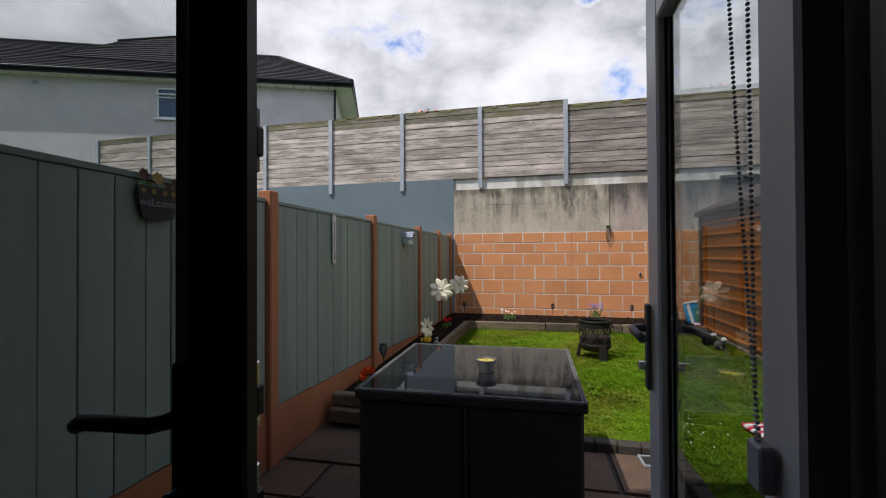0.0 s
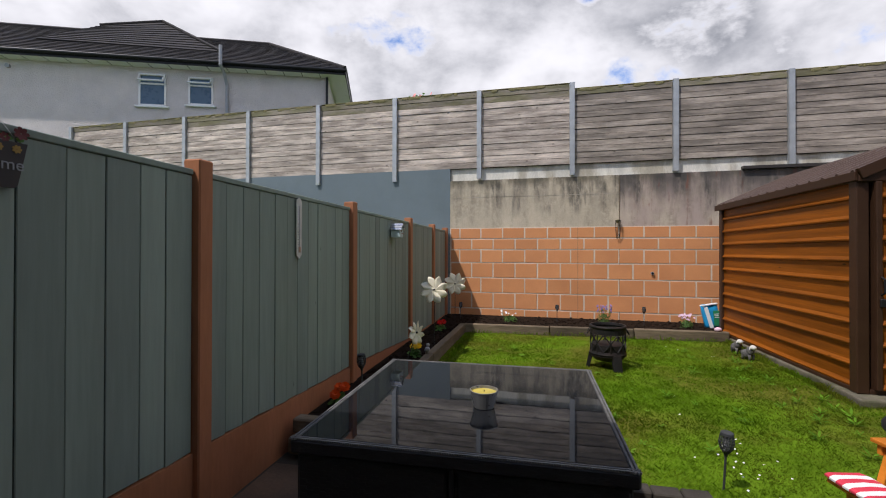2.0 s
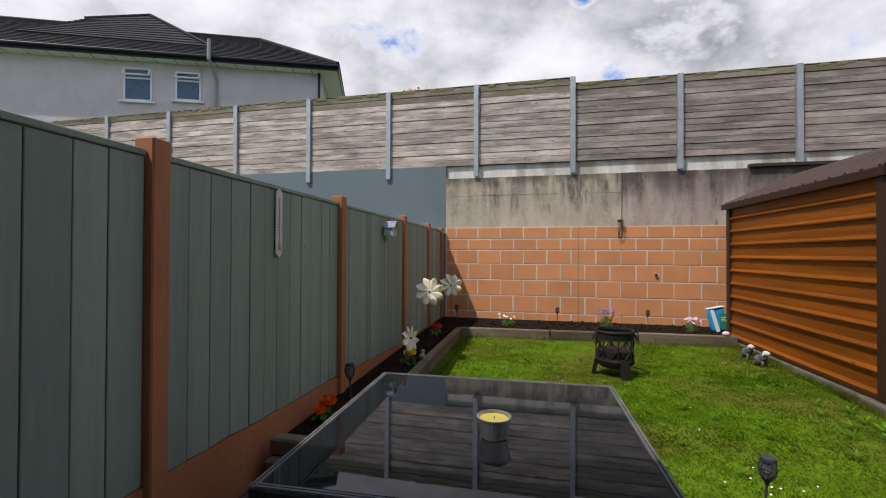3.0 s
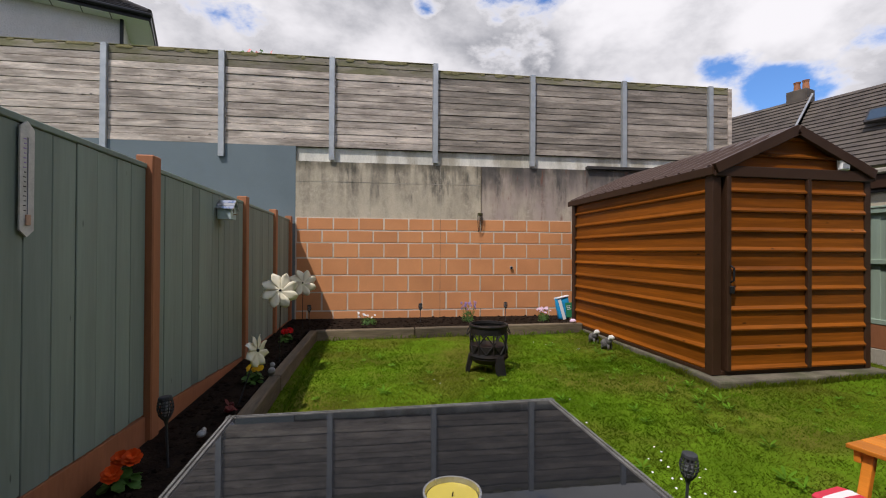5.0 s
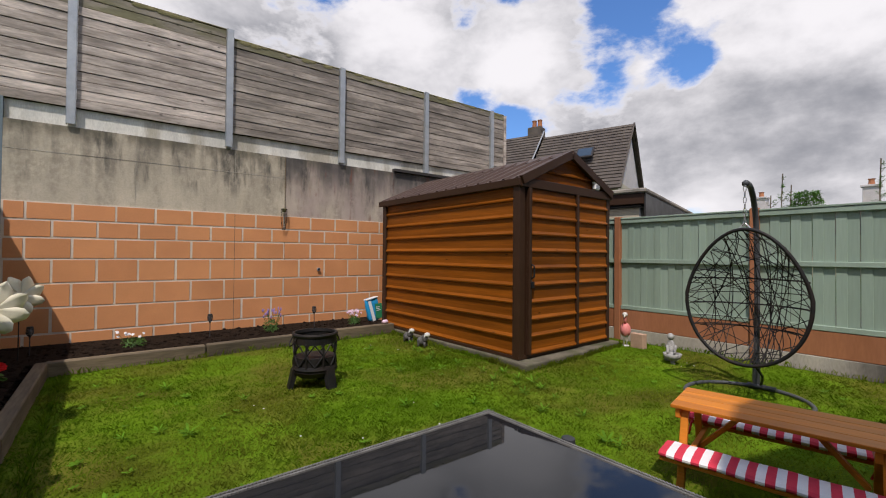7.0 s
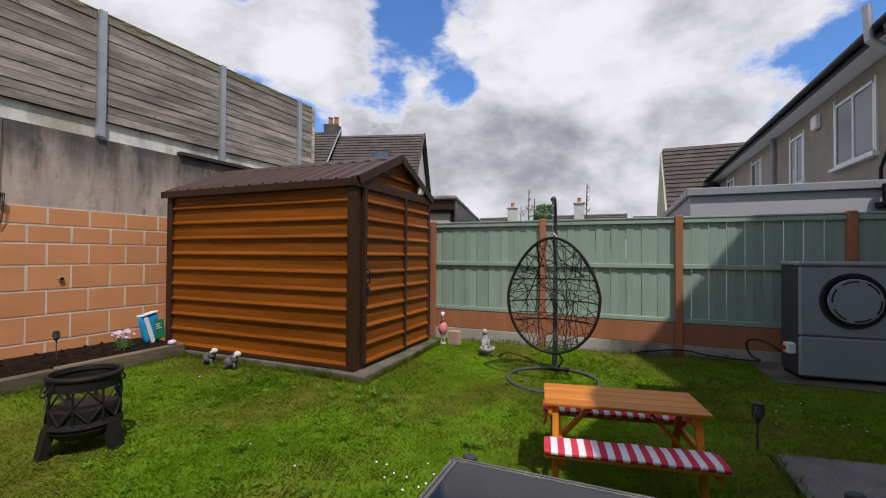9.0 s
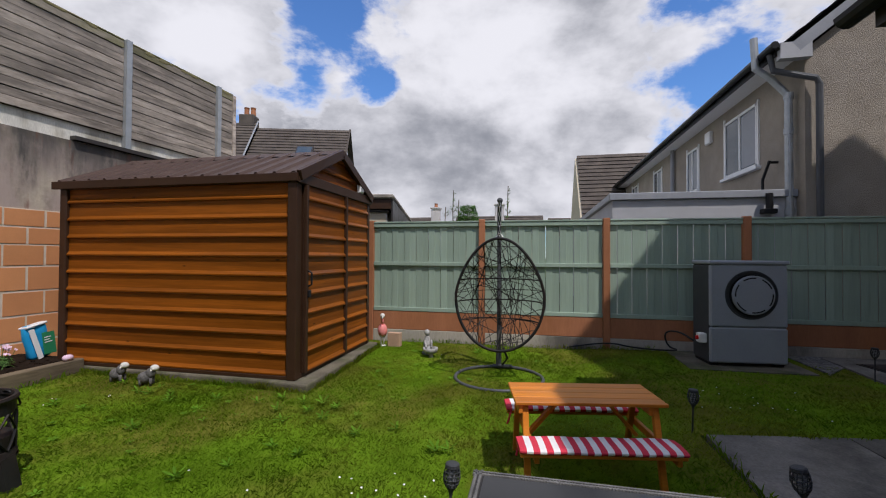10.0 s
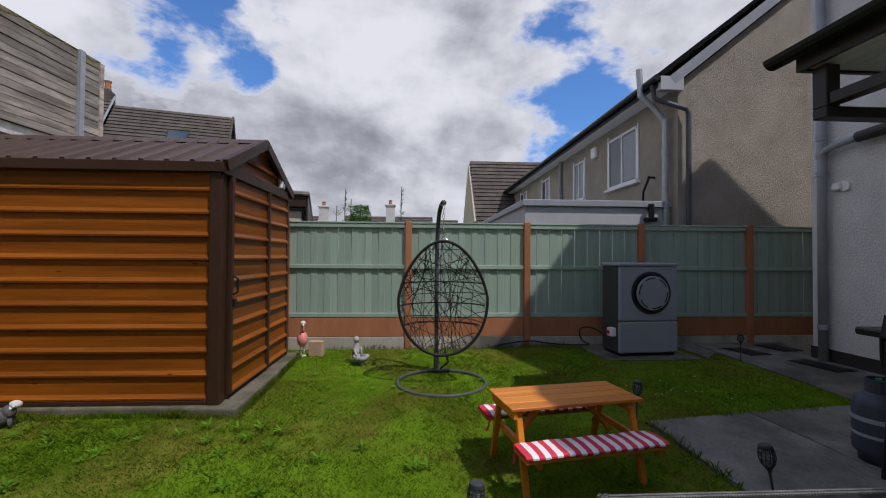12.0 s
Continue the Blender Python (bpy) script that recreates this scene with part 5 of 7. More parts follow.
# ---- hanging egg chair ----
def build_egg_chair():
    rnd = random.Random(21)
    t = thing("egg_chair", pose(4.0, 3.77, LAWN, 0, 0, 0), "black wicker hanging egg chair on a ring stand", "hanging chair")
    part("base_ring", tube(bmesh.new(), [(0.05 + 0.5 * math.cos(a), 0.01 + 0.5 * math.sin(a), 0.012) for a in np.linspace(0, 2 * math.pi, 40, endpoint=False)], 0.019, 10, True), GUNMETAL, t, smooth=True)
    part("base_bar", tube(bmesh.new(), [(0.5, 0.42 - 0.3, 0.03), (0.50, 0.0, 0.03), (0.5, -0.12, 0.03)], 0.024, 8), GUNMETAL, t)
    pts = [(0.52, 0.05, 0.03), (0.54, 0.05, 0.5), (0.56, 0.05, 1.0), (0.55, 0.05, 1.45), (0.50, 0.045, 1.75), (0.38, 0.035, 1.96), (0.20, 0.015, 2.06), (0.04, 0.0, 2.05)]
    fine = []
    for a, b in zip(pts, pts[1:]):
        for k in range(4):
            fine.append(Vector(a).lerp(Vector(b), k / 4))
    for q in range(3):
        fine = [fine[0]] + [(fine[i - 1] + fine[i] * 2 + fine[i + 1]) / 4 for i in range(1, len(fine) - 1)] + [fine[-1]]
    part("stand_pole", tube(bmesh.new(), fine + [Vector(pts[-1])], 0.026, 12), GUNMETAL, t, smooth=True)
    part("pole_sleeve", R((0.52, 0.05, 0.03), (0.53, 0.05, 0.28), 0.034, n=12), GUNMETAL, t)
    part("end_knob", ball(bmesh.new(), (0.03, 0, 2.05), 0.034, 2), GUNMETAL, t, smooth=True)
    links = bmesh.new()
    for k in range(7):
        z = 2.0 - k * 0.055
        c = []
        for a in np.linspace(0, 2 * math.pi, 10, endpoint=False):
            u, w = 0.012 * math.cos(a), 0.032 * math.sin(a)
            c.append((u, 0, z + w) if k % 2 else (0, u, z + w))
        tube(links, c, 0.004, 5, True)
    part("chain", links, STEEL, t, "steel chain")

    zc, hz = 0.97, 0.64

    def rim(a):
        z = math.sin(a)
        r = 0.50 * (1 - 0.20 * z) if z > 0 else 0.50 * (1 - 0.04 * z)
        return Vector((0, math.cos(a) * r, zc + hz * z))

    def shell(p, bulge):
        d = p - Vector((0, 0, zc))
        a = math.atan2(d.z / hz, d.y / 0.5)
        ref = rim(a) - Vector((0, 0, zc))
        rho = min(1.0, d.length / max(1e-4, ref.length))
        return Vector((bulge * math.sqrt(max(0.0, 1 - rho * rho)), p.y, p.z))

    frame_ring = [rim(a) + Vector((-0.03, 0, 0)) for a in np.linspace(0, 2 * math.pi, 56, endpoint=False)]
    part("rim", tube(bmesh.new(), frame_ring, 0.017, 8, True), IRON, t, "wrapped black rim", True)
    bm = bmesh.new()
    for k in range(62):
        mid, half = rnd.uniform(0, 2 * math.pi), math.acos(rnd.uniform(-0.94, 0.94))
        a, b = mid + half, mid - half
        pa, pb = rim(a), rim(b)
        tube(bm, [shell(pa.lerp(pb, s), 0.42) + Vector((-0.02, 0, 0)) for s in np.linspace(0, 1, 12)], 0.0040, 4)
    part("wicker_shell", bm, IRON, t, "open random-woven black wicker")
    for k, z in enumerate((-0.5, -0.15, 0.25)):
        half = math.sqrt(1 - z * z)
        row = [shell(Vector((0, half * 0.5 * s, zc + hz * z)), 0.42) for s in np.linspace(-0.98, 0.98, 14)]
        part("hoop", tube(bmesh.new(), row, 0.008, 6), IRON, t)
    part("strap", tube(bmesh.new(), [(0.1, -0.03, 0.35), (0.22, -0.08, 0.2), (0.4, -0.03, 0.1), (0.46, 0.0, 0.06)], 0.012, 6), BLACK, t, "black strap")
    part("hook", tube(bmesh.new(), [(0, 0, 1.67), (0, 0.03, 1.64), (-0.02, 0.06, 1.60)], 0.007, 6), STEEL, t)
    part("hook", tube(bmesh.new(), [(0, 0, 1.67), (0, -0.03, 1.64), (-0.02, -0.06, 1.60)], 0.007, 6), STEEL, t)


# ---- heat pump ----
def build_heat_pump():
    t = thing("heat_pump", pose(5.085, 0.79, -0.003, 0, 0, 4.6), "large grey heat pump unit with round fan grille beside the fence", "heat pump")
    W, D, H = 0.448, 0.46, 1.285
    part("casing", B((0.0, -W, 0.005), (D, W, H - 0.05), 0.02), HPDARK, t, "dark side casing")
    part("front_panel", B((-0.025, -W + 0.002, 0.46), (0.03, W - 0.002, H - 0.05), 0.018), HPGREY, t, "grey upper front panel")
    part("lower_panel", B((-0.025, -W + 0.002, 0.012), (0.03, W - 0.002, 0.453), 0.018), HPGREY, t, "grey lower front panel")
    part("lid", B((-0.04, -W - 0.012, H - 0.048), (D + 0.012, W + 0.012, H), 0.012), HPGREY, t)
    m = pose(-0.025, -0.03, 0.86, 0, -90, 0)
    part("fan_recess", spin(bmesh.new(), [(0.0, 0.001), (0.285, 0.001), (0.288, 0.009), (0.300, 0.010), (0.304, 0.001)], 48, m), HPDARK, t, "dark round fan recess")
    # flat black ring paints the shade round the fan cover
    part("fan_shadow_ring", spin(bmesh.new(), [(0.200, 0.004), (0.256, 0.004)], 48, m), BLACK, t)
    cover = part("fan_cover", spin(bmesh.new(), [(0.0, 0.060), (0.228, 0.060), (0.238, 0.056), (0.242, 0.046), (0.242, 0.030), (0.20, 0.028)], 48, m), HPGREY, t, "round grey fan cover")
    # flat black strips on the cover paint the dark of its slots
    for k in range(6):
        a = k * math.pi / 3 + 0.25
        bm = bmesh.new()
        arc = [(a + b, r) for b in np.linspace(-0.36, 0.36, 9) for r in (0.204, 0.220)]
        vs = [bm.verts.new(m @ Vector((r * math.cos(b), r * math.sin(b), 0.0612))) for b, r in arc]
        for q in range(0, 16, 2):
            bm.faces.new((vs[q], vs[q + 1], vs[q + 3], vs[q + 2]))
        part("slot", bm, BLACK, cover)
    for y in (-0.38, 0.38):
        part("foot", B((0.03, y - 0.05, -0.030), (D - 0.03, y + 0.05, 0.004), 0.004), BLACK, t)
    part("isolator", B((0.05, W, 0.24), (0.16, W + 0.09, 0.36), 0.01), UPVC, t, "white isolator switch with red knob")
    part("isolator_knob", R((0.10, W + 0.09, 0.30), (0.10, W + 0.115, 0.30), 0.025, n=10), RED, t)
    c = thing("power_cable", pose(0, 0, 0), "black cable looped along the fence to the heat pump", "cable")
    pts = [Vector(p) for p in ((5.2, 1.36, 0.24), (5.32, 1.50, 0.34), (5.5, 1.64, 0.30), (5.55, 1.58, 0.08), (5.42, 1.45, 0.06), (5.55, 1.7, 0.03), (5.80, 2.0, 0.0), (5.86, 2.3, 0.05), (5.84, 2.9, -0.05))]
    for q in range(3):
        pts = [pts[0]] + [r for a, b in zip(pts, pts[1:]) for r in (a.lerp(b, 0.25), a.lerp(b, 0.75))] + [pts[-1]]
    part("wire", tube(bmesh.new(), pts, 0.012, 6), BLACK, c)


# ---- fire pit ----
def build_fire_pit():
    t = thing("fire_pit", pose(0.976, 6.656, LAWN - 0.005) @ Matrix.Scale(1.04, 4), "round black iron fire pit with cut-out sides and short legs", "fire pit")
    r = 0.205
    part("rim", spin(bmesh.new(), [(r + 0.008, 0.50), (r + 0.014, 0.515), (r + 0.008, 0.53), (r - 0.01, 0.53), (r - 0.015, 0.50)], 36, closed=True), IRON, t)
    part("upper_band", spin(bmesh.new(), [(r, 0.43), (r, 0.50), (r - 0.006, 0.50), (r - 0.006, 0.43)], 36, closed=True), IRON, t)
    part("lower_band", spin(bmesh.new(), [(r, 0.17), (r + 0.01, 0.19), (r, 0.22), (r - 0.008, 0.22), (r - 0.008, 0.17)], 36, closed=True), IRON, t)
    part("bowl", spin(bmesh.new(), [(0.06, 0.09), (0.16, 0.11), (r + 0.012, 0.165), (r + 0.012, 0.172), (0.15, 0.125), (0.0, 0.11)], 36), IRON, t)
    for k in range(8):
        a = k * math.pi / 4
        for s in (-1, 1):
            pts = [(r * math.cos(a + s * f * math.pi / 4 - s * math.pi / 8), r * math.sin(a + s * f * math.pi / 4 - s * math.pi / 8), 0.22 + 0.21 * f) for f in np.linspace(0, 1, 6)]
            part("lattice_bar", tube(bmesh.new(), pts, 0.007, 5), IRON, t)
        part("lattice_post", B((r * math.cos(a) - 0.006, r * math.sin(a) - 0.006, 0.21), (r * math.cos(a) + 0.006, r * math.sin(a) + 0.006, 0.44)), IRON, t)
    bm = spin(bmesh.new(), [(r - 0.012, 0.21), (r - 0.012, 0.30)], 30)
    part("liner", bm, IRON, t)
    for k in range(3):
        a = math.radians(-70 + 120 * k)
        m = pose(0, 0, 0, 0, 0, math.degrees(a))
        part("leg", prism(bmesh.new(), [(r - 0.04, 0.18), (r + 0.012, 0.19), (r + 0.05, 0.0), (r + 0.01, 0.0)], -0.05, 0.05, m), IRON, t)
    for s in (-1, 1):
        pts = [(s * (r + 0.012 + 0.03 * math.sin(a)), 0.05 * math.cos(a), 0.47 - 0.055 * math.sin(a)) for a in np.linspace(0, 2 * math.pi, 16, endpoint=False)]
        part("ring_handle", tube(bmesh.new(), pts, 0.006, 6, True), IRON, t)
    l = thing("firewood_log", pose(0.996, 6.596, LAWN + 0.17, 8, 0, 35), "split pale log inside the fire pit", "log")
    part("wood", prism(bmesh.new(), [(-0.03, 0), (0.04, 0.0), (0.02, 0.06)], -0.1, 0.1), BUFF, l)


# ---- torch lamps ----
def build_torches():
    t = thing("torch_light", pose(1.18, 3.79, LAWN - 0.02, 3, 2, 0), "black plastic solar torch light on a spike", "solar torch", "solar torch lights")
    part("stake", R((0, 0, -0.05), (0, 0, 0.27), 0.007, n=8), TORCH, t)
    part("neck", spin(bmesh.new(), [(0.007, 0.24), (0.012, 0.26), (0.022, 0.285)], 14), TORCH, t)
    for k in range(12):
        a = 2 * math.pi * k / 12
        pts = [(r * math.cos(a + tw), r * math.sin(a + tw), z) for r, tw, z in ((0.017, 0.0, 0.275), (0.033, 0.12, 0.300), (0.041, 0.25, 0.330), (0.039, 0.36, 0.360), (0.033, 0.45, 0.385))]
        part("cage_bar", tube(bmesh.new(), pts, 0.0034, 4), TORCH, t)
    for z, r in ((0.292, 0.029), (0.310, 0.037), (0.328, 0.0405), (0.346, 0.0405), (0.364, 0.038)):
        part("cage_ring", tube(bmesh.new(), [(r * math.cos(a), r * math.sin(a), z) for a in np.linspace(0, 2 * math.pi, 16, endpoint=False)], 0.003, 4, True), TORCH, t)
    part("lamp_core", spin(bmesh.new(), [(0.012, 0.28), (0.022, 0.32), (0.022, 0.375)], 10), PIPEGREY, t, "frosted inner lamp")
    part("cap", spin(bmesh.new(), [(0.034, 0.378), (0.037, 0.384), (0.035, 0.398), (0.028, 0.402)], 14), TORCH, t)
    for x, y, z, rx, ry, s in ((2.78, 2.17, LAWN, -2, 0, 0.95), (1.40, 2.11, -0.05, 0, 8, 0.98), (-1.5, 4.55, 0.05, 2, -3, 1.0), (0.49, 9.3, 0.04, 0, 0, 0.85), (2.04, 9.3, 0.04, 0, 4, 0.85), (-1.38, 9.3, 0.04, 0, 0, 0.85), (4.73, -0.3, -0.03, 0, 0, 0.9)):
        c = copy_thing(t, pose(x, y, z, rx, ry, 40 * x))
        c.scale = (s, s, s)


build_shed()
build_rattan_table()
build_picnic_table()
build_egg_chair()
build_heat_pump()
build_fire_pit()
build_torches()


# ---- houses round about ----
def window_part(house, m, w, h, pane=BLUEGLASS, opener=False, reveal=0.0):
    """A white framed window, its outer face at local y = 0, looking to -y."""
    f = bmesh.new()
    t = 0.055
    for lo, hi in (((-w / 2, -0.035, 0), (-w / 2 + t, 0.02, h)), ((w / 2 - t, -0.035, 0), (w / 2, 0.02, h)), ((-w / 2, -0.035, h - t), (w / 2, 0.02, h)), ((-w / 2, -0.035, 0), (w / 2, 0.02, t))):
        box(f, lo, hi)
    if opener:
        box(f, (-w / 2, -0.035, h * 0.66), (w / 2, 0.02, h * 0.66 + t))
    else:
        box(f, (-0.03, -0.035, 0), (0.03, 0.02, h))
    win = part("window", f, UPVC, house, "white framed window")
    win.matrix_basis = m
    part("pane", B((-w / 2 + t, -0.014, t), (w / 2 - t, 0.0, h - t)), pane, win)
    part("sill", B((-w / 2 - 0.1, -0.1, -0.07), (w / 2 + 0.1, 0.04, -0.005), 0.01), UPVC, win)
    if opener:
        s = bmesh.new()
        hh = h * 0.34 - t
        mm = pose(0, -0.03, h - t * 0.5, -32, 0, 0)
        for lo, hi in (((-w / 2 + 0.02, -0.02, -hh), (-w / 2 + 0.07, 0.02, 0)), ((w / 2 - 0.07, -0.02, -hh), (w / 2 - 0.02, 0.02, 0)), ((-w / 2 + 0.02, -0.02, -hh), (w / 2 - 0.02, 0.02, -hh + 0.05)), ((-w / 2 + 0.02, -0.02, -0.05), (w / 2 - 0.02, 0.02, 0))):
            box(s, lo, hi, 0, mm)
        part("open_sash", s, UPVC, win)
    return win


def build_house_a():
    h = thing("rendered_house", pose(-6.52, 15.0, 0, 0, 0, 20.5), "white pebbledash house with dark hipped tile roof behind the fence", "house")
    part("wall", B((-20, 0.35, 2.7), (-0.62, 8.0, 7.68)), DASH_WHITE, h)
    part("soffit", B((-20.3, -0.02, 7.68), (-0.02, 0.36, 7.72)), UPVC, h, "white soffit boards")
    part("fascia", B((-20.3, -0.05, 7.68), (0.0, -0.02, 7.86)), BLACK, h)
    part("fascia", B((0.0, -0.05, 7.68), (0.03, 8.3, 7.86)), BLACK, h)
    part("soffit", B((-0.62, 0.36, 7.68), (0.0, 8.0, 7.72)), UPVC, h)
    part("gutter", R((-20.3, -0.1, 7.82), (0.06, -0.1, 7.82), 0.06, n=10), BLACK, h)
    roof = bmesh.new()
    courses(roof, (-20, -0.1, 7.88), (0.05, -0.1, 7.88), (-16, 3.5, 10.25), (-3.4, 3.5, 10.2), 16, 0.03)
    courses(roof, (0.05, -0.1, 7.88), (0.05, 8.0, 7.88), (-3.4, 3.5, 10.2), (-3.4, 4.6, 10.2), 16, 0.03)
    r = part("roof", roof, TILE_DARK, h)
    hip = bmesh.new()
    courses(hip, (-10.6, 1.2, 8.78), (-4.6, 1.2, 8.74), (-9.9, 3.45, 10.46), (-7.5, 3.3, 10.72), 11, 0.03)
    courses(hip, (-4.6, 1.2, 8.74), (-5.6, 4.2, 10.1), (-7.5, 3.3, 10.72), (-7.5, 4.0, 10.72), 11, 0.03)
    part("hip_roof", hip, TILE_DARK, r)
    part("hip_tiles", tube(bmesh.new(), [(0.0, -0.08, 7.92), (-3.4, 3.5, 10.23)], 0.07, 8), TILE_DARK, r)
    part("hip_tiles", tube(bmesh.new(), [(-4.6, 1.2, 8.80), (-7.5, 3.3, 10.76), (-9.9, 3.45, 10.5)], 0.06, 8), TILE_DARK, r)
    part("ridge_tiles", tube(bmesh.new(), [(-3.4, 3.5, 10.22), (-16, 3.5, 10.27)], 0.08, 8), TILE_DARK, r)
    for x in np.arange(-19.5, -0.7, 0.62):
        part("soffit_joint", B((x, -0.02, 7.674), (x + 0.02, 0.34, 7.679)), DARKFRAME, h)
    window_part(h, pose(-6.46, 0.35, 6.36), 0.86, 1.1, BLUEGLASS, True)
    window_part(h, pose(-4.92, 0.35, 6.46), 0.80, 0.97, BLUEGLASS, True)
    part("vent_pipe", tube(bmesh.new(), [(-4.05, 0.28, 4.0), (-4.05, 0.28, 7.2), (-4.08, 0.05, 7.55), (-4.1, -0.22, 7.7), (-4.1, -0.22, 8.35)], 0.055, 10), PIPEGREY, h)
    part("downpipe", R((-0.66, 0.27, 3.0), (-0.66, 0.27, 7.7), 0.045), BLACK, h)
    part("vent_cap", R((-10.8, 0.35, 7.45), (-10.8, 0.30, 7.45), 0.07), PIPEGREY, h)


def build_house_n():
    """The neighbour's house beyond the far fence, its gable towards the garden."""
    h = thing("pebbledash_house", pose(0, 0, 0), "cream pebbledash terraced house with dark roof and white windows", "house")
    xg, yr, ze = 7.1, -0.92, 4.72
    part("wall", B((xg, -9.0, -0.2), (31, yr, ze)), DASH_CREAM, h)
    yc = -5.0
    zr = ze + 0.1 + (yr - yc) * 0.80
    part("gable_wall", prism(bmesh.new(), [(-9.0, ze), (yr, ze), (yc, zr - 0.12)], -7.35, -7.1, Matrix(((0, -1, 0, 0), (1, 0, 0, 0), (0, 0, 1, 0), (0, 0, 0, 1)))), DASH_CREAM, h)
    roof = bmesh.new()
    courses(roof, (xg - 0.12, yr + 0.42, ze + 0.02), (31, yr + 0.42, ze + 0.02), (xg - 0.12, yc, zr + 0.28), (31, yc, zr + 0.28), 15, 0.035)
    courses(roof, (31, -9.4, ze + 0.02), (xg - 0.12, -9.4, ze + 0.02), (31, yc, zr + 0.28), (xg - 0.12, yc, zr + 0.28), 15, 0.035)
    part("roof", roof, TILE_DARK, h)
    # verge boards, eave box
    a, b = Vector((xg - 0.1, yr + 0.40, ze - 0.02)), Vector((xg - 0.1, yc, zr + 0.2))
    d = (b - a)
    m = Matrix.Translation(a) @ d.to_track_quat("Y", "Z").to_matrix().to_4x4()
    part("bargeboard", box(bmesh.new(), (-0.02, 0.2, -0.2), (0.02, d.length, -0.02), 0, m), PIPEGREY, h, "pale grey bargeboard")
    part("eave_box", B((xg - 0.12, yr - 0.05, ze - 0.16), (xg + 0.02, yr + 0.40, ze + 0.1)), SMOOTH_GREY, h, "grey boxed eave end")
    part("soffit", B((xg, yr, ze - 0.05), (31, yr + 0.4, ze - 0.01)), UPVC, h)
    part("fascia", B((xg - 0.02, yr + 0.4, ze - 0.08), (31, yr + 0.43, ze + 0.1)), BLACK, h)
    part("gutter", R((xg - 0.15, yr + 0.49, ze + 0.06), (31, yr + 0.49, ze + 0.06), 0.06, n=10), BLACK, h)
    for x0, x1, z0, z1 in ((8.58, 10.05, 3.12, 4.38), (11.7, 12.55, 3.12, 4.3), (15.1, 16.1, 3.4, 4.4), (18.6, 19.7, 3.4, 4.4)):
        w = window_part(h, pose((x0 + x1) / 2, yr, z0, 0, 0, 180), x1 - x0, z1 - z0, DARKGLASS)
        part("reveal", B((-(x1 - x0) / 2 - 0.05, -0.03, -0.02), (-(x1 - x0) / 2, 0.02, z1 - z0 + 0.1)), UPVC, w)
        part("reveal", B(((x1 - x0) / 2, -0.03, -0.02), ((x1 - x0) / 2 + 0.05, 0.02, z1 - z0 + 0.05)), UPVC, w)
        part("curtain", B((0.06, -0.019, 0.08), ((x1 - x0) / 2 - 0.1, -0.0145, z1 - z0 - 0.1)), PIPEGREY, w, "pale blind")
    part("soil_pipe", tube(bmesh.new(), [(7.32, yr + 0.12, 1.9), (7.32, yr + 0.12, 4.05), (7.40, yr + 0.35, 4.4), (7.45, yr + 0.55, 4.6), (7.45, yr + 0.58, 5.13)], 0.06, 12), GALV, h, "grey soil pipe past the eave")
    for z in (2.05, 3.4, 4.0):
        part("pipe_collar", R((7.32, yr + 0.12, z), (7.32, yr + 0.12, z + 0.1), 0.072, n=12), GALV, h)
    part("downpipe", tube(bmesh.new(), [(7.2, yr + 0.45, ze), (7.2, yr + 0.4, 4.45), (6.98, yr - 0.1, 4.2), (6.98, yr - 0.14, 4.1), (6.98, yr - 0.14, 0.0)], 0.05, 10), GUNMETAL, h, "dark rainwater pipe")
    part("downpipe", R((13.7, yr + 0.08, 1.0), (13.7, yr + 0.08, ze), 0.06), PIPEGREY, h)
    part("alarm_box", B((10.75, yr, 4.15), (11.05, yr + 0.1, 4.45), 0.02), UPVC, h)
    part("waste_pipe", tube(bmesh.new(), [(7.9, yr, 3.05), (7.9, yr + 0.15, 3.05), (7.75, yr + 0.2, 3.05), (8.0, yr + 0.2, 2.75), (8.0, yr + 0.2, 2.4)], 0.025, 8), BLACK, h)
    e = thing("flat_roof_extension", pose(0, 0, 0), "pale grey rendered extension with flat roof beyond the fence", "extension")
    part("wall", B((7.33, yr + 0.01, -0.2), (30, 2.0, 2.34)), SMOOTH_GREY, e)
    part("parapet", B((7.27, yr + 0.01, 2.345), (30.05, 2.06, 2.47), 0.01), PIPEGREY, e, "darker grey parapet trim")
    part("flue", R((7.22, -0.46, 2.1), (7.22, -0.46, 2.40), 0.055), BLACK, e)
    part("flue_base", B((7.16, -0.56, 2.06), (7.33, -0.36, 2.14), 0.01), BLACK, e)


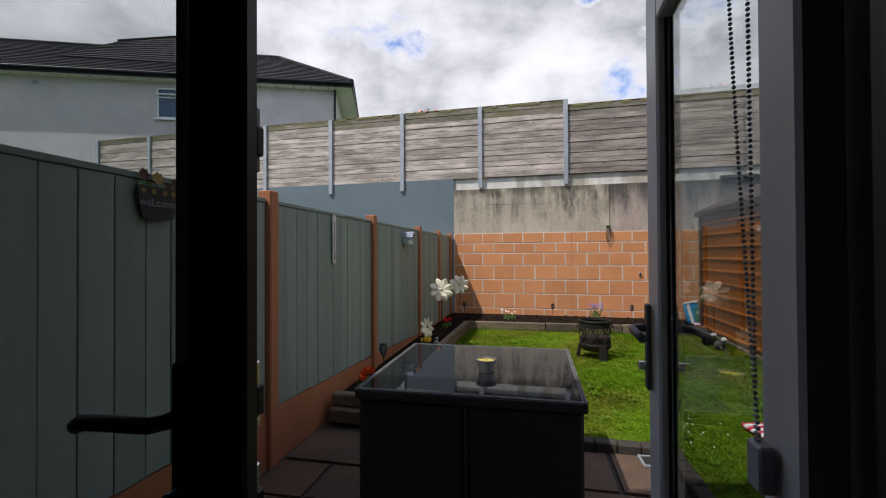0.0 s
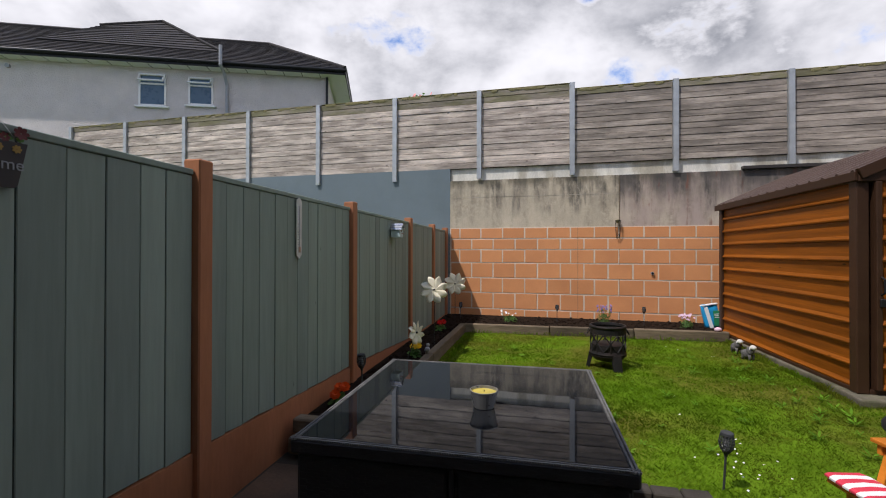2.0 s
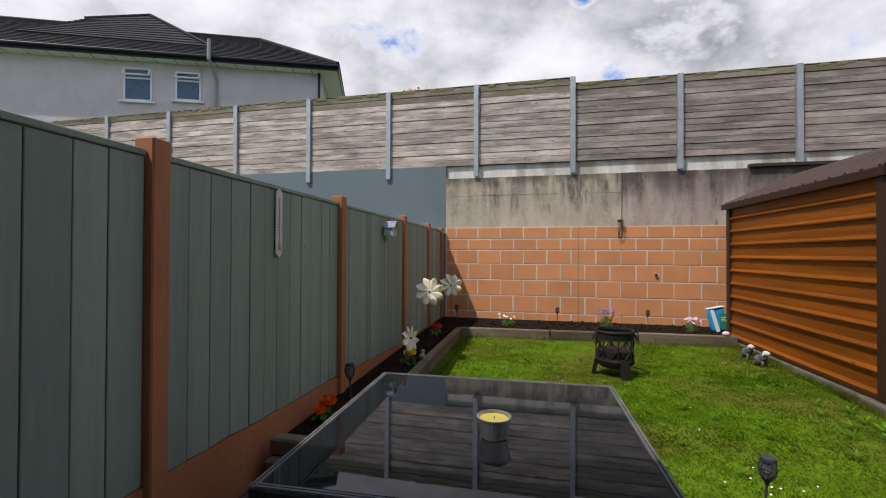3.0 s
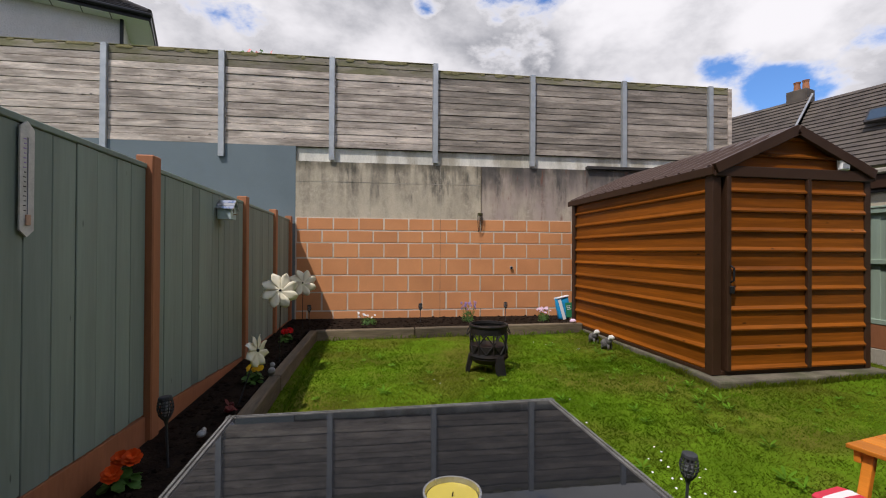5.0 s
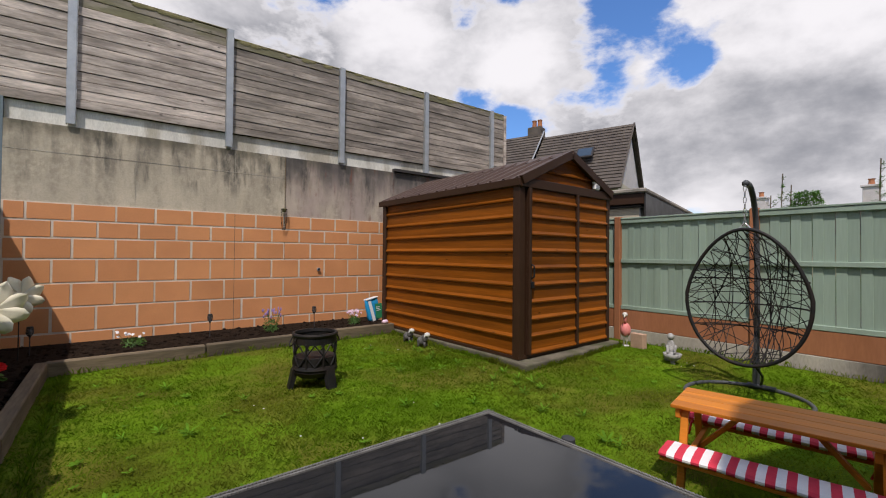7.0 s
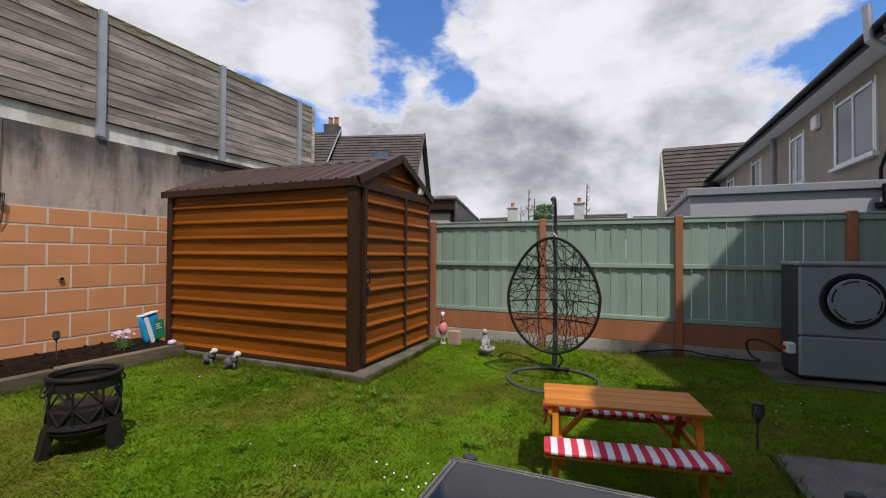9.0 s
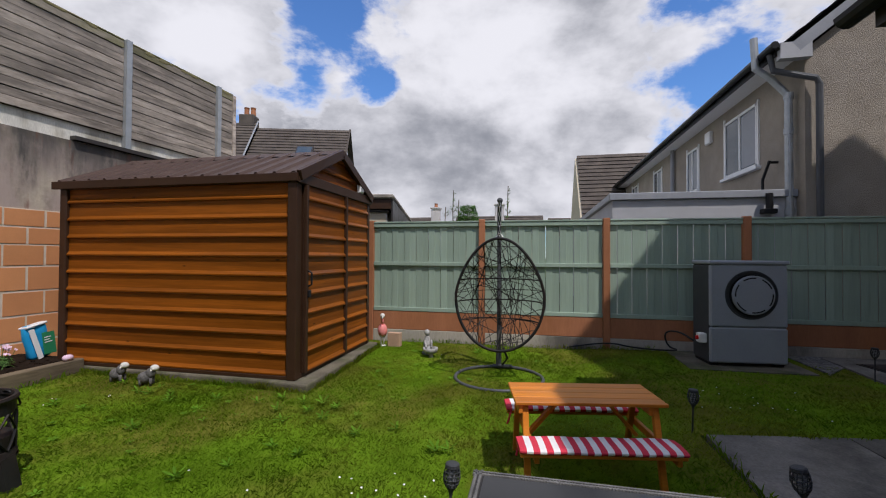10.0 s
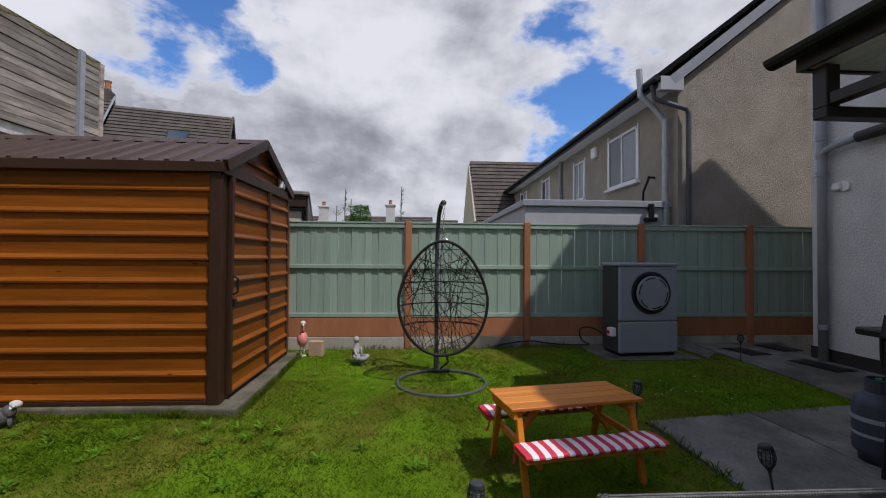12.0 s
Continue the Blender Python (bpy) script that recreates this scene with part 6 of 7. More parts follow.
def build_house_b():
    h = thing("tiled_roof_house", pose(19.25, 12.65, 0.03, 0, 0, 16.5) @ pose(-19.2, -12.62, 0), "house with brown-grey tiled roof, skylight and white gable", "house")
    part("wall", B((16.6, 12.75, -0.2), (21.8, 30, 4.5)), CREAM, h)
    part("gable_wall", prism(bmesh.new(), [(16.5, 4.4), (21.9, 4.4), (19.2, 7.45)], 12.8, 13.1), DASH_WHITE, h)
    roof = bmesh.new()
    courses(roof, (16.2, 12.62, 4.15), (16.2, 17.15, 4.15), (19.2, 12.62, 7.66), (19.2, 17.15, 7.66), 20, 0.04)
    courses(roof, (16.2, 17.15, 4.4), (16.2, 30, 4.4), (19.2, 17.15, 7.9), (19.2, 30, 7.9), 20, 0.04)
    courses(roof, (22.2, 30, 4.15), (22.2, 12.62, 4.15), (19.2, 30, 7.66), (19.2, 12.62, 7.66), 10, 0.04)
    r = part("roof", roof, TILE, h)
    part("verge", tube(bmesh.new(), [(16.2, 12.6, 4.15), (19.2, 12.6, 7.68), (22.2, 12.6, 4.15)], 0.045, 6), TILE, r)
    part("valley_flashing", tube(bmesh.new(), [(16.2, 17.15, 4.5), (19.2, 17.15, 8.0)], 0.04, 6), PIPEGREY, r)
    m = pose(17.55, 14.45, 6.05, 0, -49.5, 0)
    part("skylight", box(bmesh.new(), (-0.35, -0.4, 0.06), (0.35, 0.4, 0.16), 0.01, m), DARKFRAME, r, "dark framed roof window")
    part("skylight_pane", box(bmesh.new(), (-0.28, -0.33, 0.165), (0.28, 0.33, 0.17), 0, m), DARKGLASS, r)
    part("chimney", B((19.05, 17.3, 7.5), (19.75, 18.05, 8.3), 0.02), TILE, h, "short chimney with orange pots")
    for y in (17.45, 17.77):
        part("chimney_pot", spin(bmesh.new(), [(0.13, 8.3), (0.11, 8.6), (0.14, 8.7)], 10, pose(19.35, y, 0)), TERRA, h)
    o = thing("outbuilding", pose(6.5, 5.95, 0, 0, 0, 13) @ pose(-6.5, -5.95, 0), "cream flat-roofed outbuilding with dark fascia behind the fence", "outbuilding")
    part("wall", B((6.6, 6.05, -0.2), (13.5, 9.4, 2.2)), CREAM, o)
    # grey skin over the cream wall paints this face as shaded
    part("side_wall", B((6.605, 6.03, -0.2), (13.5, 6.049, 2.2)), SMOOTH_GREY, o, "side wall skin in grey for its shade")
    part("fascia", B((6.5, 5.95, 2.17), (13.6, 9.5, 2.36), 0.01), BROWN, o)
    part("fascia_lower", B((6.55, 5.99, 2.12), (13.55, 9.45, 2.168), 0.01), DARKFRAME, o)
    part("roof_slab", B((6.45, 5.9, 2.362), (13.65, 9.5, 2.44), 0.02), CONC_OLD, o, "mossy concrete roof edge")
    part("side_fascia", B((6.5, 5.92, 1.92), (13.6, 5.948, 2.35), 0.005), DARKFRAME, o)


def build_far():
    h = thing("gabled_house", pose(0, 0, 0), "house with brown tiled roof and pale gable far beyond the fence", "house")
    part("wall", B((20.4, -8, -0.2), (26, 1.15, 3.2)), CREAM, h)
    part("gable_wall", prism(bmesh.new(), [(20.1, 3.1), (25.9, 3.1), (23.0, 6.6)], 1.05, 1.3), CREAM, h)
    roof = bmesh.new()
    courses(roof, (19.9, -8, 2.9), (19.9, 1.2, 2.9), (23.0, -8, 6.75), (23.0, 1.2, 6.75), 17, 0.05)
    courses(roof, (26.1, 1.2, 2.9), (26.1, -8, 2.9), (23.0, 1.2, 6.75), (23.0, -8, 6.75), 10, 0.05)
    part("roof", roof, TILE, h)
    rnd = random.Random(5)
    for x, y0, y1, z in ((44, 15.0, 18.5, 5.6), (42, 2.6, 11.8, 5.45), (46, -0.5, 2.0, 5.5), (48, 19, 40, 5.6)):
        t = thing("terraced_house", pose(0, 0, 0), "distant terrace with brown tiled roof", "house", "distant terraces")
        part("wall", B((x, y0 + 0.2, -0.2), (x + 6, y1 - 0.2, 3.2)), CREAM, t)
        r = courses(bmesh.new(), (x - 0.5, y0, 3.0), (x - 0.5, y1, 3.0), (x + 3, y0, z + 0.15), (x + 3, y1, z + 0.15), 12, 0.05)
        part("roof", r, TILE, t)
        for y in (13.9, 6.9):
            if y0 - 2 < y < y1:
                c = part("chimney", box(B((x - 0.5, y - 0.42, 0.0), (x + 0.5, y + 0.42, 6.35), 0.02), (x - 0.6, y - 0.52, 6.35), (x + 0.6, y + 0.52, 6.5), 0.02), DASH_WHITE, t, "pale rendered chimney")
                part("pot", spin(bmesh.new(), [(0.2, 6.5), (0.16, 6.85), (0.22, 6.95)], 10, pose(x, y, 0)), TERRA, c)
    # an evergreen and bare saplings beyond the fence
    for x, y, zt, spread, dense in ((30, 8.2, 5.1, 1.0, True), (30, 9.3, 6.3, 0.5, False), (30, 5.3, 6.5, 0.5, False), (31, 10.1, 5.2, 0.9, False), (30, 8.9, 5.6, 0.4, False)):
        t = thing("garden_tree", pose(x, y, -0.15), "bushy green evergreen beyond the fence" if dense else "thin young tree with sparse leaves", "tree", "" if dense else "thin young trees")
        bm = tube(bmesh.new(), [(0, 0, 0), (0.05, 0.02, zt * 0.4), (0.0, 0.05, zt * 0.75), (0.02, 0, zt)], 0.03, 6)
        limbs = []
        for k in range(16):
            z = zt * rnd.uniform(0.45, 0.95)
            a, r = rnd.uniform(0, 6.28), spread * rnd.uniform(0.4, 1.0) * (1.2 - z / zt * 0.8)
            tip = (r * math.cos(a), r * math.sin(a), z + r * rnd.uniform(0.6, 1.2))
            rod(bm, (0, 0, z), tip, 0.015, 0.005, 5)
            limbs.append((Vector((0, 0, z)), Vector(tip)))
        part("trunk", bm, SLEEPER, t)
        bl = bmesh.new()
        for k in range(1500 if dense else 170):
            if dense:
                z = zt * rnd.uniform(0.4, 1.0)
                r = spread * math.sqrt(max(0.02, 1 - abs(z / zt * 2 - 1.25))) * rnd.uniform(0.5, 1.05)
                a = rnd.uniform(0, 6.28)
                c = (r * math.cos(a), r * math.sin(a), z)
            else:
                p, q = rnd.choice(limbs)
                c = p.lerp(q, rnd.uniform(0.3, 1)) + Vector((rnd.gauss(0, .05), rnd.gauss(0, .05), rnd.gauss(0, .05)))
            petals(bl, c, (rnd.uniform(-1, 1), rnd.uniform(-1, 1), 1), 0.13 if dense else 0.06, 3, 0.5, 0.2, rnd.random() * 6)
        part("crown", bl, LEAF, t)


# ---- small garden things ----
def build_beds():
    rnd = random.Random(31)
    for (x, y, z), r, tilt, label in (((-1.35, 6.82, 0.85), 0.20, (0.35, -0.9, 0.25), "large ivory pinwheel flower on a stake in the bed"),
                                      ((-1.45, 9.06, 0.77), 0.22, (0.3, -0.9, 0.2), "ivory pinwheel flower on a stake in the corner"),
                                      ((-1.32, 5.74, 0.44), 0.14, (0.9, -0.35, 0.15), "small translucent white pinwheel seen from its edge")):
        t = thing("pinwheel", pose(x, y, 0), label, "pinwheel", "pinwheel flowers")
        lean = 0.0 if r > 0.16 else -0.1
        part("stake", R((lean, -0.02 + lean * 2, 0.0), (0, 0.02, z), 0.006, n=6), BLACK, t)
        ax = Vector(tilt).normalized()
        c = Vector((0, -0.02, z))
        q = ax.to_track_quat("Z", "Y").to_matrix()
        for k in range(8):
            a = 2 * math.pi * k / 8
            bm = bmesh.new()
            rows = []
            for i in range(6):
                f = i / 5
                w = 0.54 * math.sin(math.pi * min(1, f * 0.85 + 0.12)) ** 0.8
                row = []
                for j in (-1, -0.3, 0.4, 1):
                    ang = a + j * w + f * 0.35
                    row.append(bm.verts.new(c + q @ (Vector((math.cos(ang) * f, math.sin(ang) * f, 0.06 + 0.13 * j * f)) * r)))
                rows.append(row)
            for ra, rb in zip(rows, rows[1:]):
                for i in range(3):
                    bm.faces.new((ra[i], ra[i + 1], rb[i + 1], rb[i]))
            ob = part("petal", bm, PETAL_WHITE, t, smooth=True)
            mod = ob.modifiers.new("thickness", "SOLIDIFY")
            mod.thickness = 0.0015
        part("hub", ball(bmesh.new(), c + ax * 0.015, 0.014, 2), BLACK, t)
    for x, y, col, n, label, hz in ((-1.64, 4.36, ORANGE, 3, "orange begonia in dark soil", 0.17), (-1.45, 6.12, YELLOW, 2, "yellow begonia plant in the bed", 0.16), (-1.5, 7.95, RED, 2, "red begonia plant in the bed", 0.17)):
        t = thing("begonia", pose(x, y, 0.045) @ Matrix.Scale(0.9, 4), label, "flower", "begonias")
        lf = bmesh.new()
        for k in range(9):
            a = k * 0.7
            petals(lf, (0.05 * math.cos(a), 0.05 * math.sin(a), rnd.uniform(0.03, 0.09)), (math.cos(a) * 0.6, math.sin(a) * 0.6, 1), 0.075, 3, 0.8, 0.2, a)
        part("leaves", lf, LEAF, t)
        for k in range(n):
            a = 2.2 * k
            c = Vector((0.055 * math.cos(a), 0.07 * math.sin(a), hz - 0.03 * k))
            part("stem", R((0, 0, 0), c, 0.005, n=5), LEAF, t)
            bm = bmesh.new()
            for ring, (rr, cup) in enumerate(((0.055, 0.25), (0.045, 0.6), (0.032, 1.0))):
                petals(bm, c + Vector((0, 0, 0.006 * ring)), (0.3, -0.6, 0.8), rr, 7, 0.75, cup, ring * 0.4)
            part("bloom", bm, col, t)
    for x, y, col, label, r, h in ((1.35, 9.3, LILAC, "lavender plant with purple spikes by the wall", 0.16, 0.36), (2.72, 9.2, LILAC, "pale pink stock flowers by the wall", 0.14, 0.24), (-0.4, 9.25, YELLOW, "small leafy green plant with pale flowers by the wall", 0.19, 0.19)):
        t = thing("flowering_plant", pose(x, y, 0.04), label, "plant")
        lf = bmesh.new()
        tint = {"lav": LILAC, "pal": PINK_PALE, "sma": WHITE_STRIPE}[label[:3]]
        for k in range(70):
            a, q = rnd.uniform(0, 6.28), rnd.random() ** 0.5 * r * 0.7
            petals(lf, (q * math.cos(a), q * math.sin(a), rnd.uniform(0.02, h * 0.5)), (math.cos(a), math.sin(a), 0.8), 0.04, 3, 0.3, 0.1, a)
        for k in range(9 if "leafy" in label else 26):
            a, q = rnd.uniform(0, 6.28), rnd.random() ** 0.5 * r
            tip = Vector((q * math.cos(a), q * math.sin(a), h * rnd.uniform(0.65, 1.0)))
            rod(lf, (q * 0.4 * math.cos(a), q * 0.4 * math.sin(a), 0.02), tip, 0.002, 0.002, 4)
            if "lavender" in label:
                part("flower_spike", ball(bmesh.new(), tip, 0.011, 1, (1, 1, 2.6)), tint, t)
            else:
                part("flower", petals(bmesh.new(), tip, (rnd.uniform(-.5, .5), -0.8, 0.7), 0.02, 5, 0.7, 0.2, a), tint, t)
        part("foliage", lf, LEAF, t)


PINK_PALE = mat("pale_pink_petal", (0.70, 0.50, 0.62), 0.6, var=0.12, scale=12, bump=0.05)
CYAN = mat("blue_printed_bag", (0.02, 0.28, 0.55), 0.35, var=0.1, scale=5, bump=0.1)
GREENBAG = mat("green_printed_bag", (0.03, 0.22, 0.10), 0.35, var=0.1, scale=5, bump=0.1)
BIRDBLUE = mat("pale_blue_birdhouse_paint", (0.40, 0.50, 0.50), 0.6, var=0.1, scale=10, bump=0.1)


def text_mesh(body, size, extrude=0.001):
    cu = bpy.data.curves.new("lettering", "FONT")
    cu.body, cu.size, cu.extrude, cu.align_x = body, size, extrude, "CENTER"
    ob = bpy.data.objects.new("lettering", cu)
    scene.collection.objects.link(ob)
    bpy.context.view_layer.update()
    me = bpy.data.meshes.new_from_object(ob.evaluated_get(bpy.context.evaluated_depsgraph_get()))
    bpy.data.objects.remove(ob)
    bm = bmesh.new()
    bm.from_mesh(me)
    return bm


def build_small():
    # birdhouse on the fence
    b = thing("birdhouse", pose(-1.80, 6.29, 1.585), "small pale blue birdhouse with metal roof on the fence", "birdhouse")
    side = Matrix(((0, 1, 0, 0), (1, 0, 0, 0), (0, 0, 1, 0), (0, 0, 0, 1)))
    part("box", prism(bmesh.new(), [(-0.075, 0), (0.075, 0), (0.075, 0.10), (0.0, 0.165), (-0.075, 0.10)], 0.0, 0.12, side), BIRDBLUE, b)
    for s in (-1, 1):
        m = pose(0.06, 0, 0.182, -s * 41, 0, 0)
        for k in range(3):
            y0, y1 = sorted((s * k * 0.042, s * (k + 1) * 0.042))
            part("roof_slat", box(bmesh.new(), (-0.075, y0, -0.004 - 0.003 * k), (0.085, y1, 0.005 - 0.003 * k), 0.001, m), STEEL if k % 2 == 0 else PIPEGREY, b)
    # black disc on the front paints the dark inside of the entrance hole
    part("entrance", R((0.1201, 0, 0.085), (0.122, 0, 0.085), 0.018, n=14), BLACK, b)
    part("perch", R((0.12, 0, 0.05), (0.155, 0, 0.05), 0.004, n=6), BUFF, b)
    # thermometer
    t = thing("garden_thermometer", pose(-1.8085, 3.95, 1.338), "long white enamel garden thermometer on the fence", "thermometer")
    part("plate", prism(bmesh.new(), [(-0.038, 0.03), (0, 0.0), (0.038, 0.03), (0.038, 0.46), (0, 0.49), (-0.038, 0.46)], -0.012, -0.005, pose(0, 0, 0, 0, 0, 90)), PALE_STONE, t)
    part("tube", R((0.014, 0, 0.08), (0.014, 0, 0.42), 0.002, n=8), PIPEGREY, t)
    part("bulb_guard", B((0.0125, -0.012, 0.05), (0.02, 0.012, 0.095), 0.002), BUFF, t)
    for k in range(16):
        part("scale_mark", B((0.0122, -0.022 if k % 2 else -0.018, 0.11 + k * 0.02), (0.0135, -0.008, 0.114 + k * 0.02)), LILAC if k > 8 else DARKFRAME, t)
    # welcome sign, a flower-pot shape hung on a nail
    w = thing("welcome_sign", pose(-1.795, 1.94, 1.785, 0, 0, 0), "black flower-pot welcome sign with painted flowers hung on the fence", "sign")
    face = pose(0, 0, 0, 0, 0, 90)
    part("pot_board", prism(bmesh.new(), [(-0.125, 0.0), (0.125, 0.0), (0.095, -0.155), (0.085, -0.165), (-0.085, -0.165), (-0.095, -0.155)], -0.014, -0.004, face), DARKFRAME, w)
    tx = text_mesh("weLcome", 0.058)
    bmesh.ops.transform(tx, matrix=pose(0.0155, 0.0, -0.10, 90, 0, 90), verts=tx.verts)
    part("lettering", tx, PIPEGREY, w, "grey painted word welcome")
    for y, col in ((-0.09, DULL_GOLD), (-0.03, DULL_GOLD), (0.035, DULL_GOLD), (0.09, DULL_GOLD)):
        part("painted_flower", petals(bmesh.new(), (0.0165, y, -0.025), (1, 0, 0.0), 0.016, 7, 0.6, 0.02), col, w)
    for y, z, col, r in ((-0.085, 0.055, RED_DARK, 0.032), (-0.005, 0.045, DULL_GOLD, 0.036), (0.055, 0.012, RED_DARK, 0.018), (0.105, 0.035, RED_DARK, 0.026)):
        part("flower_head", petals(bmesh.new(), (0.012, y, z), (1, 0, 0.1), r, 7, 0.6, 0.12), col, w)
        part("flower_stem", R((0.008, y, -0.01), (0.008, y, z), 0.003, n=5), LEAF, w)
    for y in (-0.07, 0.085):
        part("leaf", petals(bmesh.new(), (0.01, y, 0.012), (1, 0, 0.1), 0.03, 2, 0.6, 0.1), LEAF, w)
    part("hanger", tube(bmesh.new(), [(0.006, -0.1, 0.0), (0.006, -0.03, 0.09), (0.006, 0.03, 0.09), (0.006, 0.1, 0.0)], 0.0015, 5), STEEL, w)
    part("nail", R((-0.02, 0.0, 0.092), (0.012, 0.0, 0.092), 0.003, n=6), STEEL, w)
    # wire wall pocket
    p = thing("wire_planter", WALL @ pose(3.42, -0.03, 1.66) @ Matrix.Scale(0.85, 4), "rusty wire wall planter hanging on the retaining wall", "planter")
    part("top_hoop", tube(bmesh.new(), [(0.06 * math.cos(a), -0.05 + 0.05 * math.sin(a), 0.42) for a in np.linspace(0, 6.28, 12, endpoint=False)], 0.006, 5, True), IRON, p)
    for k in range(7):
        a = math.pi + k * math.pi / 6
        part("wire", tube(bmesh.new(), [(0.06 * math.cos(a), -0.05 + 0.05 * math.sin(a), 0.42), (0.055 * math.cos(a), -0.04 + 0.04 * math.sin(a), 0.2), (0.03 * math.cos(a), -0.03, 0.0)], 0.004, 4), IRON, p)
    part("moss_fill", ball(bmesh.new(), (0, -0.05, 0.40), 0.05, 2, (1, .8, .9)), MOSS, p)
    # compost bag
    g = thing("compost_bag", pose(3.19, 9.32, 0.045, -8, -4, 12), "part-used blue, white and green compost bag by the shed", "bag")
    bm = B((-0.16, -0.05, 0), (0.12, 0.05, 0.42), 0.03)
    bmesh.ops.subdivide_edges(bm, edges=bm.edges[:], cuts=2, use_grid_fill=True)
    for v in bm.verts:
        v.co += Vector((0, 1, 0.3)) * 0.025 * noise.noise(v.co * 9) + Vector((0.06 * (0.42 - v.co.z), 0, 0))
    part("sack", bm, CYAN, g, "blue upper bag", True)
    part("green_print", B((-0.02, -0.072, 0.03), (0.145, -0.066, 0.30), 0.002, pose(0.01, 0, 0, 0, 3, 0)), GREENBAG, g, "green printed panel")
    part("white_edge", B((-0.09, -0.078, 0.01), (-0.025, -0.066, 0.38), 0.002, pose(0, 0, 0, 0, -9, 0)), UPVC, g, "white printed stripe")
    part("white_top", B((-0.14, -0.07, 0.395), (0.13, 0.05, 0.425), 0.01, pose(0.02, 0, 0, 0, -5, 0)), UPVC, g, "folded white bag top")
    for k, (z, wd) in enumerate(((0.23, 0.09), (0.20, 0.07), (0.17, 0.1))):
        part("print_line", B((0.02, -0.0755, z), (0.02 + wd, -0.0725, z + 0.012)), UPVC, g)
    s = thing("pink_stone", pose(3.02, 8.66, 0.085), "smooth pale pink stone on the sleeper", "stone")
    part("pebble", ball(bmesh.new(), (0, 0, 0.035), 0.05, 2, (1.2, 0.9, 0.75)), PINK_PALE, s, smooth=True)
    # animal ornaments, each one plain mesh
    for x, y, rz in ((2.965, 7.88, -80), (2.93, 7.46, -65)):
        bm = bmesh.new()
        ball(bm, (-0.02, 0, 0.095), 0.075, 2, (1.1, 0.9, 1.0))
        ball(bm, (0.04, 0, 0.145), 0.062, 2, (0.9, 0.9, 1.1))
        ball(bm, (0.085, 0, 0.205), 0.043, 2, (1.25, 0.95, 0.95))
        for sx in (-1, 1):
            for sy in (-1, 1):
                rod(bm, (sx * 0.06, sy * 0.035, 0.0), (sx * 0.055, sy * 0.035, 0.09), 0.016, 0.02, 8)
            ball(bm, (0.085, sx * 0.045, 0.2), 0.02, 1, (0.6, 1.2, 0.5))
        for f in bm.faces:
            f.material_index = 1 if f.calc_center_median().z > 0.18 and f.calc_center_median().x > 0.045 else 0
        o = tagged(link_mesh("sheep_ornament", bm, [STONE_DARK, PALE_STONE], smooth=True), "small dark grey stone sheep ornament with pale head on the grass", "ornament", "sheep ornaments")
        o.matrix_basis = pose(x, y, LAWN, 0, 0, rz) @ Matrix.Scale(0.88, 4)
    bm = bmesh.new()
    spin(bm, [(0.07, 0.0), (0.075, 0.03), (0.05, 0.05), (0.055, 0.14), (0.04, 0.24), (0.02, 0.27)], 14)
    ball(bm, (0, 0, 0.31), 0.042, 2, (1, 1, 1.1))
    rod(bm, (-0.04, 0.05, 0.2), (-0.12, 0.06, 0.12), 0.016, 0.014, 8)
    rod(bm, (-0.04, -0.05, 0.2), (-0.12, -0.02, 0.12), 0.016, 0.014, 8)
    spin(bm, [(0.02, 0.04), (0.09, 0.07), (0.11, 0.13), (0.10, 0.13), (0.07, 0.08)], 12, pose(-0.18, 0.02, 0))
    rod(bm, (-0.2, 0.0, 0.02), (-0.2, 0.04, 0.02), 0.035, 0.035, 12)
    o = tagged(link_mesh("statue", bm, STONE, smooth=True), "grey stone garden figure with a wheelbarrow planter on the lawn", "statue")
    o.matrix_basis = pose(5.03, 4.88, LAWN, 0, 0, 35)
    bm = bmesh.new()
    ball(bm, (0, 0, 0.24), 0.085, 2, (1.0, 0.9, 1.35))
    tube(bm, [(-0.02, 0, 0.33), (-0.05, 0, 0.40), (-0.03, 0, 0.45), (-0.05, 0, 0.475)], 0.022, 8)
    ball(bm, (-0.05, 0, 0.475), 0.038, 2)
    rod(bm, (-0.075, 0, 0.47), (-0.13, 0, 0.44), 0.014, 0.004, 8)
    for sy in (-1, 1):
        rod(bm, (0, sy * 0.02, 0), (0, sy * 0.025, 0.18), 0.008, 0.01, 6)
    spin(bm, [(0.06, 0.0), (0.055, 0.012)], 12)
    for f in bm.faces:
        f.material_index = 1 if f.calc_center_median().z > 0.43 or f.calc_center_median().z < 0.17 else 0
    o = tagged(link_mesh("flamingo_ornament", bm, [PINK, PALE_STONE], smooth=True), "pink flamingo ornament by the shed slab", "ornament")
    o.matrix_basis = pose(5.42, 5.70, LAWN, 0, 0, 20)
    k = thing("loose_block", pose(5.42, 5.50, LAWN, 0, 0, -8), "buff concrete block standing on the grass", "block")
    part("brick", B((-0.05, -0.10, 0), (0.05, 0.10, 0.215), 0.006), BUFF, k)
    o = tagged(link_mesh("bird_ornament", ball(ball(ball(bmesh.new(), (0, 0, 0.05), 0.035, 2, (1, 1.4, 1)), (0, 0.04, 0.1), 0.024, 2), (0, 0, 0.012), 0.03, 1, (1, 1, 0.4)), STONE, smooth=True), "small grey stone bird on the sleeper", "ornament")
    o.matrix_basis = pose(-1.30, 6.2, 0.083)
    bm = ball(ball(bmesh.new(), (0, 0, 0.03), 0.035, 2, (1, 1.5, 0.7)), (0, 0.05, 0.045), 0.022, 2)
